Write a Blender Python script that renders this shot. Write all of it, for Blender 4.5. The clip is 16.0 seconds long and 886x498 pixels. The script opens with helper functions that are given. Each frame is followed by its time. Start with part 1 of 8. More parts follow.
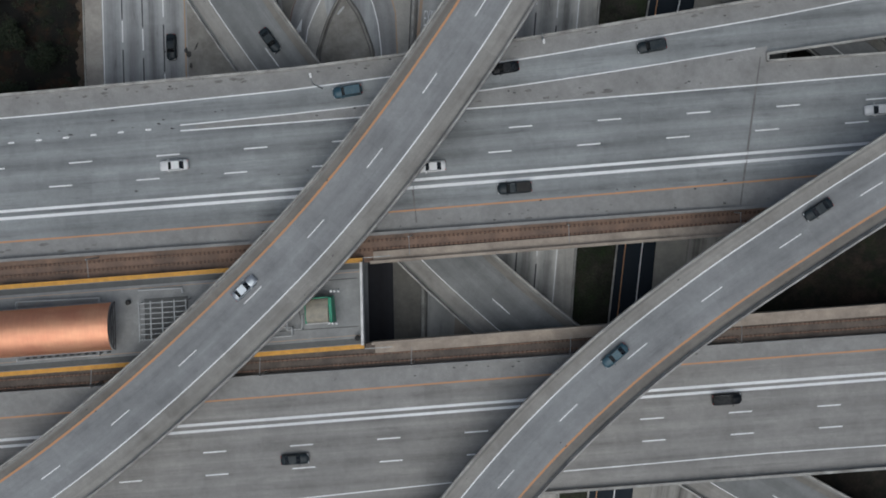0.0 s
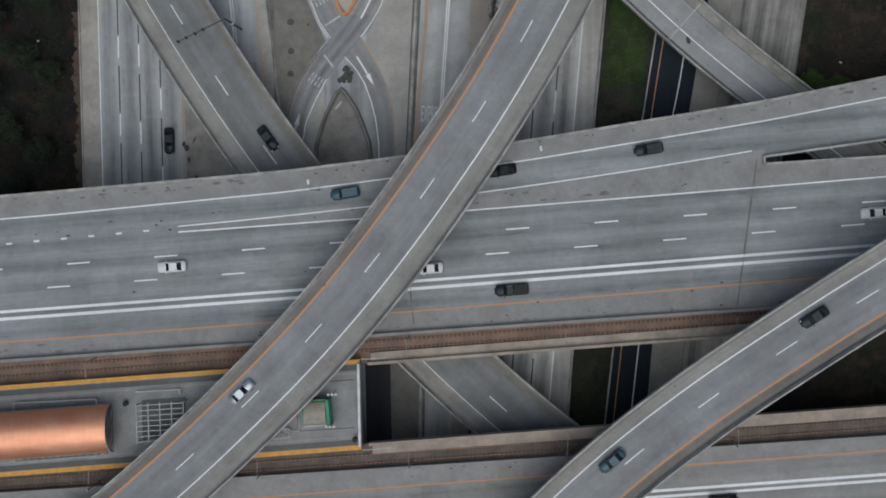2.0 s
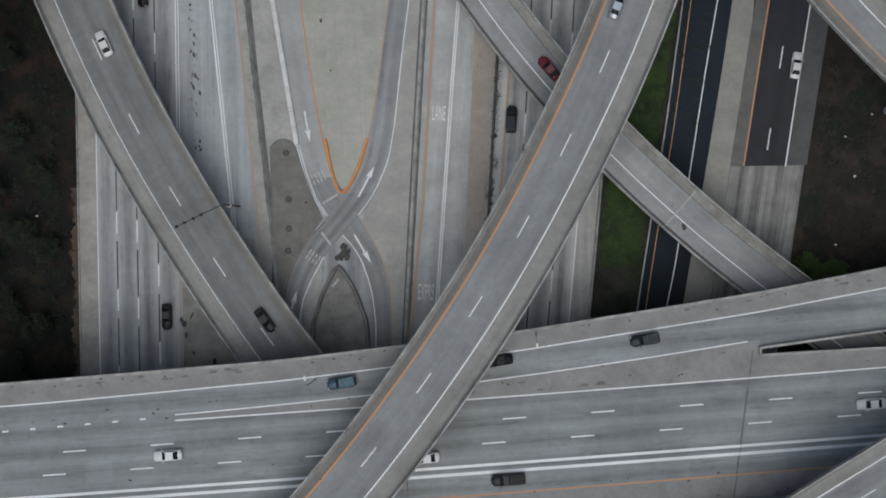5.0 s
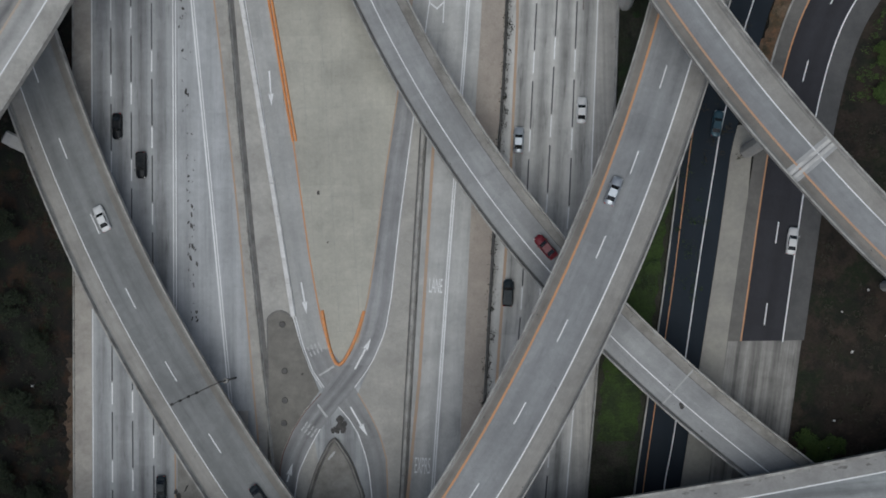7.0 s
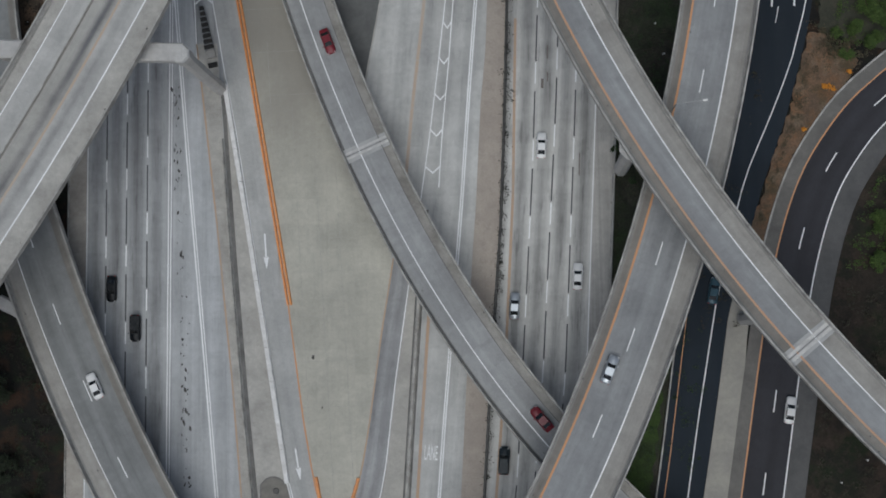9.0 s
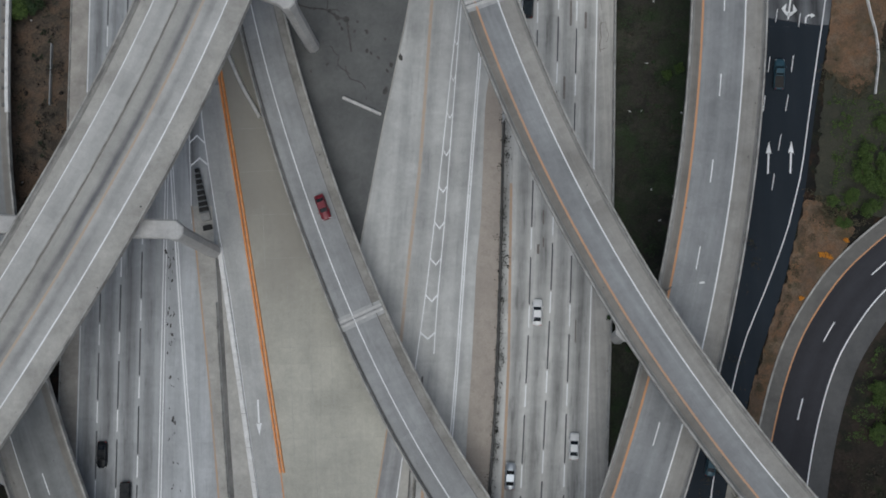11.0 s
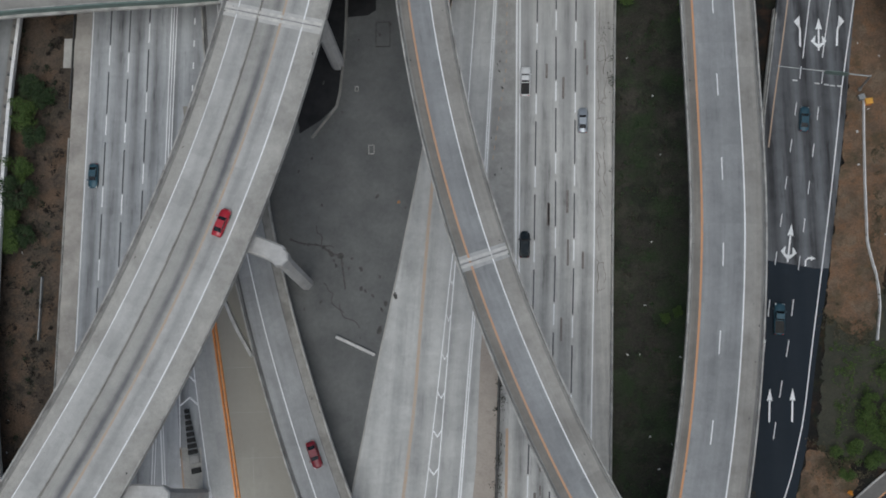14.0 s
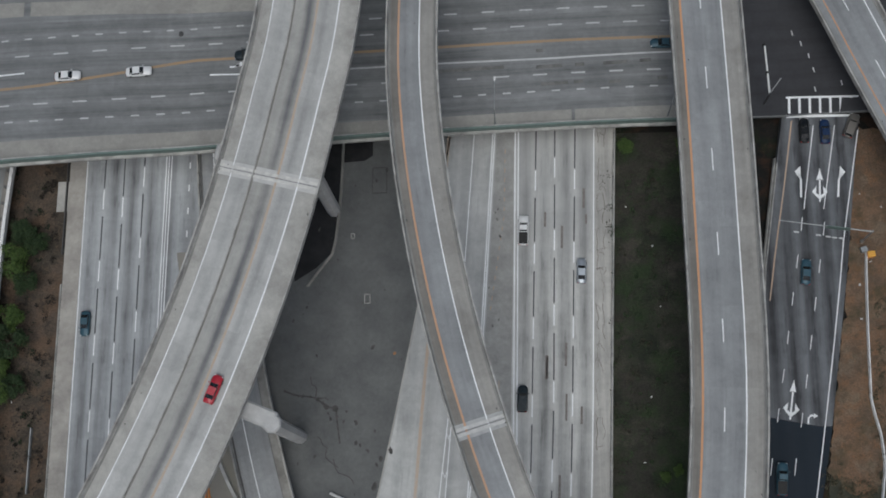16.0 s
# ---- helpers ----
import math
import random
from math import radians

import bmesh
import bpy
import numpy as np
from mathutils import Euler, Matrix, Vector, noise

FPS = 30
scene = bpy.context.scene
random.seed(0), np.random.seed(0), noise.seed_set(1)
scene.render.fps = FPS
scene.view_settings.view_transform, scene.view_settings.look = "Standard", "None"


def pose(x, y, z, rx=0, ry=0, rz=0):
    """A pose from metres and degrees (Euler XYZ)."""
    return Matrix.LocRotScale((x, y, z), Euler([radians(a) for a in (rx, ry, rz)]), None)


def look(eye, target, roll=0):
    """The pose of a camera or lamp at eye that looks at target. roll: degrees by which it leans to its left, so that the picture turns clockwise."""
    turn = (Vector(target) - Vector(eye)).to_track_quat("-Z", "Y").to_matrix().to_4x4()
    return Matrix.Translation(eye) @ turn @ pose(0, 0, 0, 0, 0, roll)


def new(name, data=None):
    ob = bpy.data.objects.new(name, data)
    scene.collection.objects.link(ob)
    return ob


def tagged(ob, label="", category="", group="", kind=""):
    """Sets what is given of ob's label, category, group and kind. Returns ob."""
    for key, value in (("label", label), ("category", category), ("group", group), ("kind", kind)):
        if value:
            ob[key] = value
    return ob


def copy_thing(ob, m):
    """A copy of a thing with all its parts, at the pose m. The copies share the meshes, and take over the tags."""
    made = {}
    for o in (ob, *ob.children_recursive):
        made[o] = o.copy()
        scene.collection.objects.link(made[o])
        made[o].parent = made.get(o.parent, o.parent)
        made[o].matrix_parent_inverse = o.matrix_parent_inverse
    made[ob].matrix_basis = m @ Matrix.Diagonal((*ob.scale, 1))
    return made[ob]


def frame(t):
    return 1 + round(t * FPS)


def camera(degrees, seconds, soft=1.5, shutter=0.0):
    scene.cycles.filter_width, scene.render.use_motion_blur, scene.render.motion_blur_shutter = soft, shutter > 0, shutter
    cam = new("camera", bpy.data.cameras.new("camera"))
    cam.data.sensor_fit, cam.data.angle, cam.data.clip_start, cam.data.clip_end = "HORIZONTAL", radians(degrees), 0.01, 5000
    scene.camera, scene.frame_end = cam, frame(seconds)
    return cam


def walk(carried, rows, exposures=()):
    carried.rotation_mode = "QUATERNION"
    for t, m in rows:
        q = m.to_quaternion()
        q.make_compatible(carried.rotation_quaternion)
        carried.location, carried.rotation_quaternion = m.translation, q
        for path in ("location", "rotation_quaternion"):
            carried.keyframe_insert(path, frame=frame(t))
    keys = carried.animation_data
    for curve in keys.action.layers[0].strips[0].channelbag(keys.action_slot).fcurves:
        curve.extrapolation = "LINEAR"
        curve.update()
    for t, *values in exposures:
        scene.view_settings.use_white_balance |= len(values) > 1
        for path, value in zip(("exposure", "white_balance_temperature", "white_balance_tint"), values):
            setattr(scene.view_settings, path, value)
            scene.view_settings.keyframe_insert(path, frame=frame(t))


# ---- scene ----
cam = camera(40.0, 16.0, soft=1.8)
# seconds, eye x y z, then pitch from straight down, roll and yaw in degrees
ROWS = [
    (0.0, 0.000, 0.000, 220.048, -2.583, 4.114, -1.055),
    (0.5, 0.040, 3.901, 219.946, -2.504, 4.085, -1.050),
    (1.0, 0.098, 7.838, 219.852, -2.409, 4.048, -1.044),
    (1.5, 0.159, 11.759, 219.774, -2.317, 4.012, -1.030),
    (2.0, 0.231, 15.687, 219.730, -2.212, 3.982, -1.015),
    (2.5, 0.317, 19.578, 219.709, -2.111, 3.959, -1.000),
    (3.0, 0.427, 23.500, 219.692, -1.976, 3.942, -0.985),
    (5.5, 1.094, 46.273, 219.510, 0.222, 3.903, -0.901),
    (6.0, 1.277, 51.590, 219.522, 1.016, 3.891, -0.886),
    (6.5, 1.487, 56.714, 219.538, 1.736, 3.872, -0.877),
    (7.0, 1.665, 61.576, 219.520, 2.342, 3.863, -0.872),
    (7.5, 1.845, 66.509, 219.488, 2.976, 3.845, -0.855),
    (8.0, 2.028, 71.484, 219.489, 3.624, 3.821, -0.832),
    (8.5, 2.219, 76.477, 219.532, 4.281, 3.796, -0.816),
    (9.0, 2.418, 81.489, 219.623, 4.946, 3.770, -0.785),
    (11.5, 3.424, 106.542, 220.219, 8.252, 3.639, -0.542),
    (12.0, 3.620, 111.554, 220.351, 8.908, 3.621, -0.487),
    (12.5, 3.825, 116.599, 220.491, 9.564, 3.610, -0.438),
    (13.0, 4.040, 121.613, 220.641, 10.192, 3.607, -0.400),
    (13.5, 4.250, 126.579, 220.809, 10.789, 3.612, -0.359),
    (14.0, 4.470, 131.502, 220.979, 11.362, 3.615, -0.319),
    (14.5, 4.670, 136.395, 221.163, 11.928, 3.614, -0.262),
    (15.0, 4.866, 141.265, 221.374, 12.498, 3.599, -0.204),
    (15.5, 5.041, 146.111, 221.600, 13.066, 3.586, -0.154),
    (16.0, 5.214, 150.930, 221.841, 13.628, 3.573, -0.104),
]
walk(cam, [(t, pose(x, y, z, rx, ry, rz)) for t, x, y, z, rx, ry, rz in ROWS], exposures=[(0.0, 0.0, 6060.0, 6.0), (8.0, -0.01, 6060.0, 6.0), (16.0, 0.11, 6060.0, 6.0)])

# ---- world and light: a high, bright overcast ----
sky_world = bpy.data.worlds.new("overcast_sky")
sky_world.use_nodes = True
scene.world = sky_world
wn = sky_world.node_tree
sky = wn.nodes.new("ShaderNodeTexSky")
sky.sky_type, sky.sun_disc = "NISHITA", False
sky.sun_elevation, sky.sun_rotation, sky.dust_density, sky.air_density, sky.ozone_density = radians(63), radians(180), 5.0, 1.0, 1.0
wn.nodes["Background"].inputs["Strength"].default_value = 0.048
wn.links.new(sky.outputs[0], wn.nodes["Background"].inputs["Color"])
sun = new("sun", bpy.data.lights.new("sun", "SUN"))
sun.data.energy, sun.data.angle, sun.data.color = 1.255, radians(55), (1.0, 0.99, 0.972)
sun.matrix_world = look((0, -50, 160), (0, 0, 0))


# ---- materials ----
def graph(name, rough=0.85, metal=0.0):
    m = bpy.data.materials.new(name)
    m.use_nodes = True
    nt = m.node_tree
    b = nt.nodes["Principled BSDF"]
    b.inputs["Roughness"].default_value, b.inputs["Metallic"].default_value = rough, metal
    return m, nt, b


def noise_at(nt, vec, size, detail=4.0, rough=0.55):
    """Noise whose features measure about size metres along each axis of vec."""
    mp = nt.nodes.new("ShaderNodeMapping")
    mp.inputs["Scale"].default_value = [1.0 / s for s in size]
    nz = nt.nodes.new("ShaderNodeTexNoise")
    nz.inputs["Scale"].default_value, nz.inputs["Detail"].default_value, nz.inputs["Roughness"].default_value = 1.0, detail, rough
    nt.links.new(vec, mp.inputs["Vector"])
    nt.links.new(mp.outputs[0], nz.inputs["Vector"])
    return nz.outputs["Fac"]


def ranged(nt, fac, lo, hi, a, b):
    r = nt.nodes.new("ShaderNodeMapRange")
    r.inputs["From Min"].default_value, r.inputs["From Max"].default_value = lo, hi
    r.inputs["To Min"].default_value, r.inputs["To Max"].default_value = a, b
    nt.links.new(fac, r.inputs["Value"])
    return r.outputs[0]


def maths(nt, op, a, b):
    n = nt.nodes.new("ShaderNodeMath")
    n.operation = op
    for i, v in enumerate((a, b)):
        if isinstance(v, (int, float)):
            n.inputs[i].default_value = v
        else:
            nt.links.new(v, n.inputs[i])
    return n.outputs[0]


def mixed(nt, fac, a, b):
    n = nt.nodes.new("ShaderNodeMix")
    n.data_type = "RGBA"
    for key, v in (("A", a), ("B", b)):
        s = [i for i in n.inputs if i.name == key and i.type == "RGBA"][0]
        if isinstance(v, tuple):
            s.default_value = (*v, 1)
        else:
            nt.links.new(v, s)
    f = [i for i in n.inputs if i.name == "Factor" and i.type == "VALUE"][0]
    if isinstance(fac, (int, float)):
        f.default_value = fac
    else:
        nt.links.new(fac, f)
    return [o for o in n.outputs if o.type == "RGBA"][0]


def scaled(nt, col, fac):
    n = nt.nodes.new("ShaderNodeVectorMath")
    n.operation = "SCALE"
    nt.links.new(col, n.inputs[0])
    if isinstance(fac, (int, float)):
        n.inputs["Scale"].default_value = fac
    else:
        nt.links.new(fac, n.inputs["Scale"])
    return n.outputs[0]


def bumpy(nt, b, height, dist=0.02, strength=0.4):
    bp = nt.nodes.new("ShaderNodeBump")
    bp.inputs["Distance"].default_value, bp.inputs["Strength"].default_value = dist, strength
    nt.links.new(height, bp.inputs["Height"])
    nt.links.new(bp.outputs[0], b.inputs["Normal"])


def road_mat(name, base, dirt, lane=3.66, track=0.16, streak=0.25, stain=0.25, phase=0.0, slab=0.05, oil=()):
    """A worn carriageway: uv is metres across and along; oil tracks down the lanes, streaks along, slabs of uneven tone, blotches and grit."""
    m, nt, b = graph(name, 0.88)
    uv = nt.nodes.new("ShaderNodeUVMap").outputs[0]
    geo = nt.nodes.new("ShaderNodeNewGeometry").outputs["Position"]
    sep = nt.nodes.new("ShaderNodeSeparateXYZ")
    nt.links.new(uv, sep.inputs[0])
    wob = noise_at(nt, uv, (3.0, 30.0, 1.0), 2.0)
    u = maths(nt, "ADD", sep.outputs[0], maths(nt, "MULTIPLY", wob, 0.7))
    wave = maths(nt, "COSINE", maths(nt, "MULTIPLY", maths(nt, "ADD", u, phase - 0.35), 2 * math.pi / lane), 0.0)
    fade = ranged(nt, noise_at(nt, uv, (5.0, 38.0, 1.0), 4.0, 0.6), 0.35, 0.65, 0.45, 1.15)
    tracks = maths(nt, "MULTIPLY", maths(nt, "MULTIPLY", ranged(nt, wave, -1, 1, 0.0, 1.0), fade), track)
    lines = ranged(nt, noise_at(nt, uv, (0.8, 48.0, 1.0), 4.0, 0.6), 0.36, 0.68, 0.0, streak * 0.75)
    smears = ranged(nt, noise_at(nt, uv, (0.9, 7.0, 1.0), 5.0, 0.62), 0.55, 0.78, 0.0, 0.16 + 0.5 * track)
    blots = ranged(nt, noise_at(nt, geo, (6.0, 6.0, 6.0), 6.0, 0.64), 0.42, 0.72, 0.0, stain)
    dark = maths(nt, "ADD", maths(nt, "ADD", maths(nt, "ADD", tracks, lines), smears), blots)
    for at, half, much in oil:
        off = maths(nt, "DIVIDE", maths(nt, "SUBTRACT", maths(nt, "ADD", sep.outputs[0], maths(nt, "MULTIPLY", wob, 0.3)), at + 0.15), half)
        soft_edge = maths(nt, "POWER", 2.718, maths(nt, "MULTIPLY", maths(nt, "MULTIPLY", off, off), -1.0))
        dark = maths(nt, "ADD", dark, maths(nt, "MULTIPLY", maths(nt, "MULTIPLY", soft_edge, fade), much))
    col = mixed(nt, dark, base, dirt)
    cell = nt.nodes.new("ShaderNodeCombineXYZ")
    for k, (axis, long) in enumerate(((sep.outputs[0], lane), (sep.outputs[1], 4.6))):
        nt.links.new(maths(nt, "FLOOR", maths(nt, "DIVIDE", axis, long), 0.0), cell.inputs[k])
    tone = nt.nodes.new("ShaderNodeTexWhiteNoise")
    nt.links.new(cell.outputs[0], tone.inputs["Vector"])
    panel = ranged(nt, noise_at(nt, geo, (17.0, 17.0, 17.0), 3.0), 0.35, 0.65, 0.91, 1.09)
    mottle = ranged(nt, noise_at(nt, geo, (1.1, 1.1, 1.1), 5.0, 0.7), 0.3, 0.7, 0.92, 1.08)
    grit = noise_at(nt, geo, (0.12, 0.12, 0.12), 3.0)
    for k in (ranged(nt, tone.outputs["Value"], 0.0, 1.0, 1.0 - slab, 1.0 + slab), panel, mottle, ranged(nt, grit, 0.25, 0.75, 0.88, 1.12)):
        col = scaled(nt, col, k)
    nt.links.new(col, b.inputs["Base Color"])
    bumpy(nt, b, grit, 0.01, 0.3)
    return m


def plain_mat(name, base, alt, size=2.0, rough=0.8, metal=0.0, grain=0.1, bump=0.3):
    """A surface that varies between two tones over some metres, with fine grain."""
    m, nt, b = graph(name, rough, metal)
    geo = nt.nodes.new("ShaderNodeNewGeometry").outputs["Position"]
    big = ranged(nt, noise_at(nt, geo, (size, size, size), 6.0, 0.62), 0.36, 0.66, 0.0, 1.0)
    fine = noise_at(nt, geo, (grain, grain, grain), 3.0)
    spots = ranged(nt, noise_at(nt, geo, (0.9, 0.9, 0.9), 5.0, 0.7), 0.3, 0.7, 0.9, 1.1)
    col = scaled(nt, scaled(nt, mixed(nt, big, base, alt), spots), ranged(nt, fine, 0.25, 0.75, 0.86, 1.14))
    nt.links.new(col, b.inputs["Base Color"])
    bumpy(nt, b, fine, grain * 0.15, bump)
    return m


def soil_mat(name, a, b_, c, size=9.0, patches=(), grain=0.55):
    """Bare soil with dry litter and dark scrub: three tones at three scales, and patches of other growth."""
    m, nt, b = graph(name, 0.95)
    geo = nt.nodes.new("ShaderNodeNewGeometry").outputs["Position"]
    col = mixed(nt, ranged(nt, noise_at(nt, geo, (size, size, size), 5.0, 0.6), 0.42, 0.6, 0, 1), a, b_)
    for k, (tone, wide, much) in enumerate(patches):
        shift = nt.nodes.new("ShaderNodeVectorMath")
        shift.inputs[1].default_value = (37.0 * (k + 1), 91.0 * (k + 1), 0)
        nt.links.new(geo, shift.inputs[0])
        col = mixed(nt, ranged(nt, noise_at(nt, shift.outputs[0], (wide, wide, wide), 6.0, 0.65), 0.5, 0.62, 0, much), col, tone)
    col = mixed(nt, ranged(nt, noise_at(nt, geo, (1.6, 1.6, 1.6), 6.0, 0.7), 0.5, 0.72, 0, 0.9), col, c)
    fine = noise_at(nt, geo, (0.3, 0.3, 0.3), 4.0, 0.7)
    col = scaled(nt, col, ranged(nt, fine, 0.25, 0.75, 1.0 - grain, 1.0 + grain))
    nt.links.new(col, b.inputs["Base Color"])
    bumpy(nt, b, fine, 0.15, 0.7)
    return m


def leaf_mat(name, a, b_):
    m, nt, b = graph(name, 0.75)
    rnd = nt.nodes.new("ShaderNodeNewGeometry").outputs["Random Per Island"]
    nt.links.new(mixed(nt, rnd, a, b_), b.inputs["Base Color"])
    return m


def paint_mat(name, base, under, wear=0.45, size=0.5):
    """Road paint, worn through to the surface below in patches."""
    m, nt, b = graph(name, 0.7)
    geo = nt.nodes.new("ShaderNodeNewGeometry").outputs["Position"]
    w = ranged(nt, noise_at(nt, geo, (size, size, size), 5.0, 0.7), 0.45, 0.75, 0.0, wear)
    w2 = ranged(nt, noise_at(nt, geo, (12, 12, 12), 3.0), 0.4, 0.65, 0.0, 0.25)
    nt.links.new(mixed(nt, maths(nt, "ADD", w, w2), base, under), b.inputs["Base Color"])
    return m


def gloss_mat(name, base, rough=0.3, metal=0.0, coat=0.25, shine=0.5):
    m, nt, b = graph(name, rough, metal)
    geo = nt.nodes.new("ShaderNodeNewGeometry").outputs["Position"]
    dust = ranged(nt, noise_at(nt, geo, (0.6, 0.6, 0.6), 4.0), 0.4, 0.75, 0.0, 0.08)
    nt.links.new(mixed(nt, dust, base, (0.3, 0.28, 0.25)), b.inputs["Base Color"])
    b.inputs["Coat Weight"].default_value, b.inputs["Coat Roughness"].default_value = coat, 0.1
    b.inputs["Specular IOR Level"].default_value = shine
    return m


DECK = road_mat("ramp_concrete", (0.312, 0.320, 0.322), (0.13, 0.13, 0.135), track=0.2, streak=0.25, phase=1.83)
RAMP_DIRTY = road_mat("dirty_ramp_shoulder", (0.245, 0.23, 0.207), (0.12, 0.111, 0.098), lane=5.0, track=0.1, streak=0.4, stain=0.45)
RAMP_SHOULDER = road_mat("ramp_shoulder_concrete", (0.352, 0.34, 0.315), (0.155, 0.146, 0.132), lane=5.0, track=0.1, streak=0.3, stain=0.42)
DECK_MID = road_mat("pale_grey_ramp_concrete", (0.355, 0.36, 0.358), (0.165, 0.166, 0.167), track=0.18, streak=0.22, phase=1.83, stain=0.3)
DECK_DARK = road_mat("dark_ramp_concrete", (0.245, 0.252, 0.249), (0.108, 0.111, 0.11), track=0.25, streak=0.3, phase=1.83)
DECK_PALE = road_mat("pale_ramp_concrete", (0.50, 0.495, 0.474), (0.22, 0.22, 0.216), track=0.1, streak=0.12, oil=((3.1, 0.7, 0.38), (-4.4, 0.8, 0.16)))
TALL_MEDIAN = road_mat("stained_median_concrete", (0.43, 0.42, 0.388), (0.15, 0.151, 0.155), lane=9.0, track=0.05, streak=0.2, stain=0.25, oil=((0.25, 0.62, 0.85),))
FREEWAY = road_mat("freeway_concrete", (0.338, 0.355, 0.357), (0.108, 0.113, 0.115), track=0.4, streak=0.3, stain=0.2, phase=1.83)
FREEWAY_WARM = road_mat("old_freeway_concrete", (0.345, 0.335, 0.318), (0.13, 0.127, 0.122), track=0.3, streak=0.3, stain=0.25, phase=1.83)
GROUND_ROAD = road_mat("worn_lane_concrete", (0.46, 0.473, 0.478), (0.12, 0.121, 0.124), lane=3.78, track=0.56, streak=0.28, stain=0.14, phase=1.9)
NORTH_ROAD = road_mat("old_lane_concrete", (0.605, 0.60, 0.572), (0.13, 0.129, 0.126), lane=3.68, track=0.58, streak=0.26, stain=0.14, phase=1.84)
EXPRESS_ROAD = road_mat("pale_express_concrete", (0.535, 0.535, 0.515), (0.22, 0.222, 0.222), lane=4.2, track=0.32, streak=0.2, stain=0.32)
SHOULDER = plain_mat("shoulder_concrete", (0.455, 0.442, 0.408), (0.325, 0.314, 0.29), 5.0)
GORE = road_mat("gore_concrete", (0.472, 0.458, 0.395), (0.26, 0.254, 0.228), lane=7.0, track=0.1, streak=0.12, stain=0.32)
LOOP_SIDE = plain_mat("loop_shoulder_concrete", (0.165, 0.158, 0.145), (0.115, 0.11, 0.102), 5.0)
LOOP_EDGE_MAT = plain_mat("loop_edge_asphalt", (0.105, 0.104, 0.103), (0.075, 0.075, 0.075), 5.0)
SHOULDER_NB = road_mat("old_shoulder_concrete", (0.50, 0.485, 0.45), (0.19, 0.184, 0.175), lane=20.0, track=0.05, streak=0.5, stain=0.3)
WEST_EXPRESS = road_mat("pale_blue_lane_concrete", (0.49, 0.505, 0.515), (0.2, 0.203, 0.207), lane=3.9, track=0.25, streak=0.3, stain=0.15)
EAST_SOIL = soil_mat("dark_olive_soil", (0.028, 0.021, 0.015), (0.0135, 0.0135, 0.009), (0.038, 0.028, 0.021), 11.0, (((0.013, 0.021, 0.0075), 9.0, 0.85), ((0.062, 0.04, 0.03), 5.0, 0.55), ((0.009, 0.009, 0.0075), 4.0, 0.6)), grain=0.5)
STRIP = plain_mat("pavement_strip_concrete", (0.34, 0.325, 0.285), (0.27, 0.26, 0.235), 5.0)
OUTER_SHOULDER = plain_mat("dusty_outer_shoulder", (0.42, 0.395, 0.355), (0.28, 0.26, 0.235), 5.0)
SHOULDER_BROWN = plain_mat("stained_brown_shoulder", (0.36, 0.345, 0.315), (0.22, 0.208, 0.19), 4.0)
WORN_SHOULDER = plain_mat("worn_beige_shoulder", (0.365, 0.36, 0.342), (0.275, 0.27, 0.256), 3.0)
BEIGE_STRIP = plain_mat("beige_strip_concrete", (0.455, 0.44, 0.40), (0.34, 0.328, 0.302), 7.0)
OLD_SLAB = plain_mat("stained_slab_concrete", (0.33, 0.317, 0.29), (0.185, 0.175, 0.157), 4.0)
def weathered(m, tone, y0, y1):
    """Mixes tone in by uneven blotches, more of it from y0 on to y1."""
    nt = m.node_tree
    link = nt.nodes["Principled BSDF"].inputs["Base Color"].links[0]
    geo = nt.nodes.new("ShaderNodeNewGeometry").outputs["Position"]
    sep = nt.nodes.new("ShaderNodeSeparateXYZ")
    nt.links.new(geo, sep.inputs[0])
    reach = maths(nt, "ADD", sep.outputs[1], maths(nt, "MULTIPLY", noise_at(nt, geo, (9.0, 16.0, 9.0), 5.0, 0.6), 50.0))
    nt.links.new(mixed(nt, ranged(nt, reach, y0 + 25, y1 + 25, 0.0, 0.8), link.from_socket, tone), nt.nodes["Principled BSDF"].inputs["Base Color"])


# gore: stains and the viaduct's shade both mixed into the colour northward
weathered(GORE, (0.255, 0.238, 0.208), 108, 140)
# lanes: a plain greyer tone towards the overpass
weathered(NORTH_ROAD, (0.35, 0.35, 0.345), 190, 240)
YARD = plain_mat("yard_asphalt", (0.136, 0.138, 0.134), (0.095, 0.097, 0.096), 7.0)
ASPHALT = road_mat("new_black_asphalt", (0.009, 0.0155, 0.024), (0.016, 0.0225, 0.031), track=0.4, streak=0.2, stain=0.1)
ASPHALT_BROWN = road_mat("ramp_asphalt", (0.040, 0.040, 0.047), (0.026, 0.026, 0.03), track=0.5, streak=0.25)
STREET = road_mat("street_asphalt", (0.165, 0.172, 0.182), (0.035, 0.035, 0.038), lane=3.5, track=0.7, streak=0.4)
OVERPASS = road_mat("overpass_asphalt", (0.252, 0.257, 0.255), (0.088, 0.09, 0.092), lane=3.4, track=0.3, streak=0.5)
OVER_SHOULDER = plain_mat("overpass_shoulder_concrete", (0.33, 0.32, 0.29), (0.26, 0.25, 0.23), 5.0)
PARAPET = plain_mat("parapet_concrete", (0.47, 0.46, 0.43), (0.25, 0.24, 0.222), 2.6)
GUTTER_MILD = road_mat("ramp_gutter_mild", (0.29, 0.284, 0.27), (0.14, 0.137, 0.13), lane=20.0, track=0.1, streak=0.6, stain=0.4)
RAMP_GUTTER = road_mat("ramp_gutter_concrete", (0.20, 0.195, 0.19), (0.075, 0.073, 0.07), lane=20.0, track=0.1, streak=0.9, stain=0.5)
GIRDER = plain_mat("girder_concrete", (0.42, 0.41, 0.39), (0.33, 0.32, 0.30), 4.0)
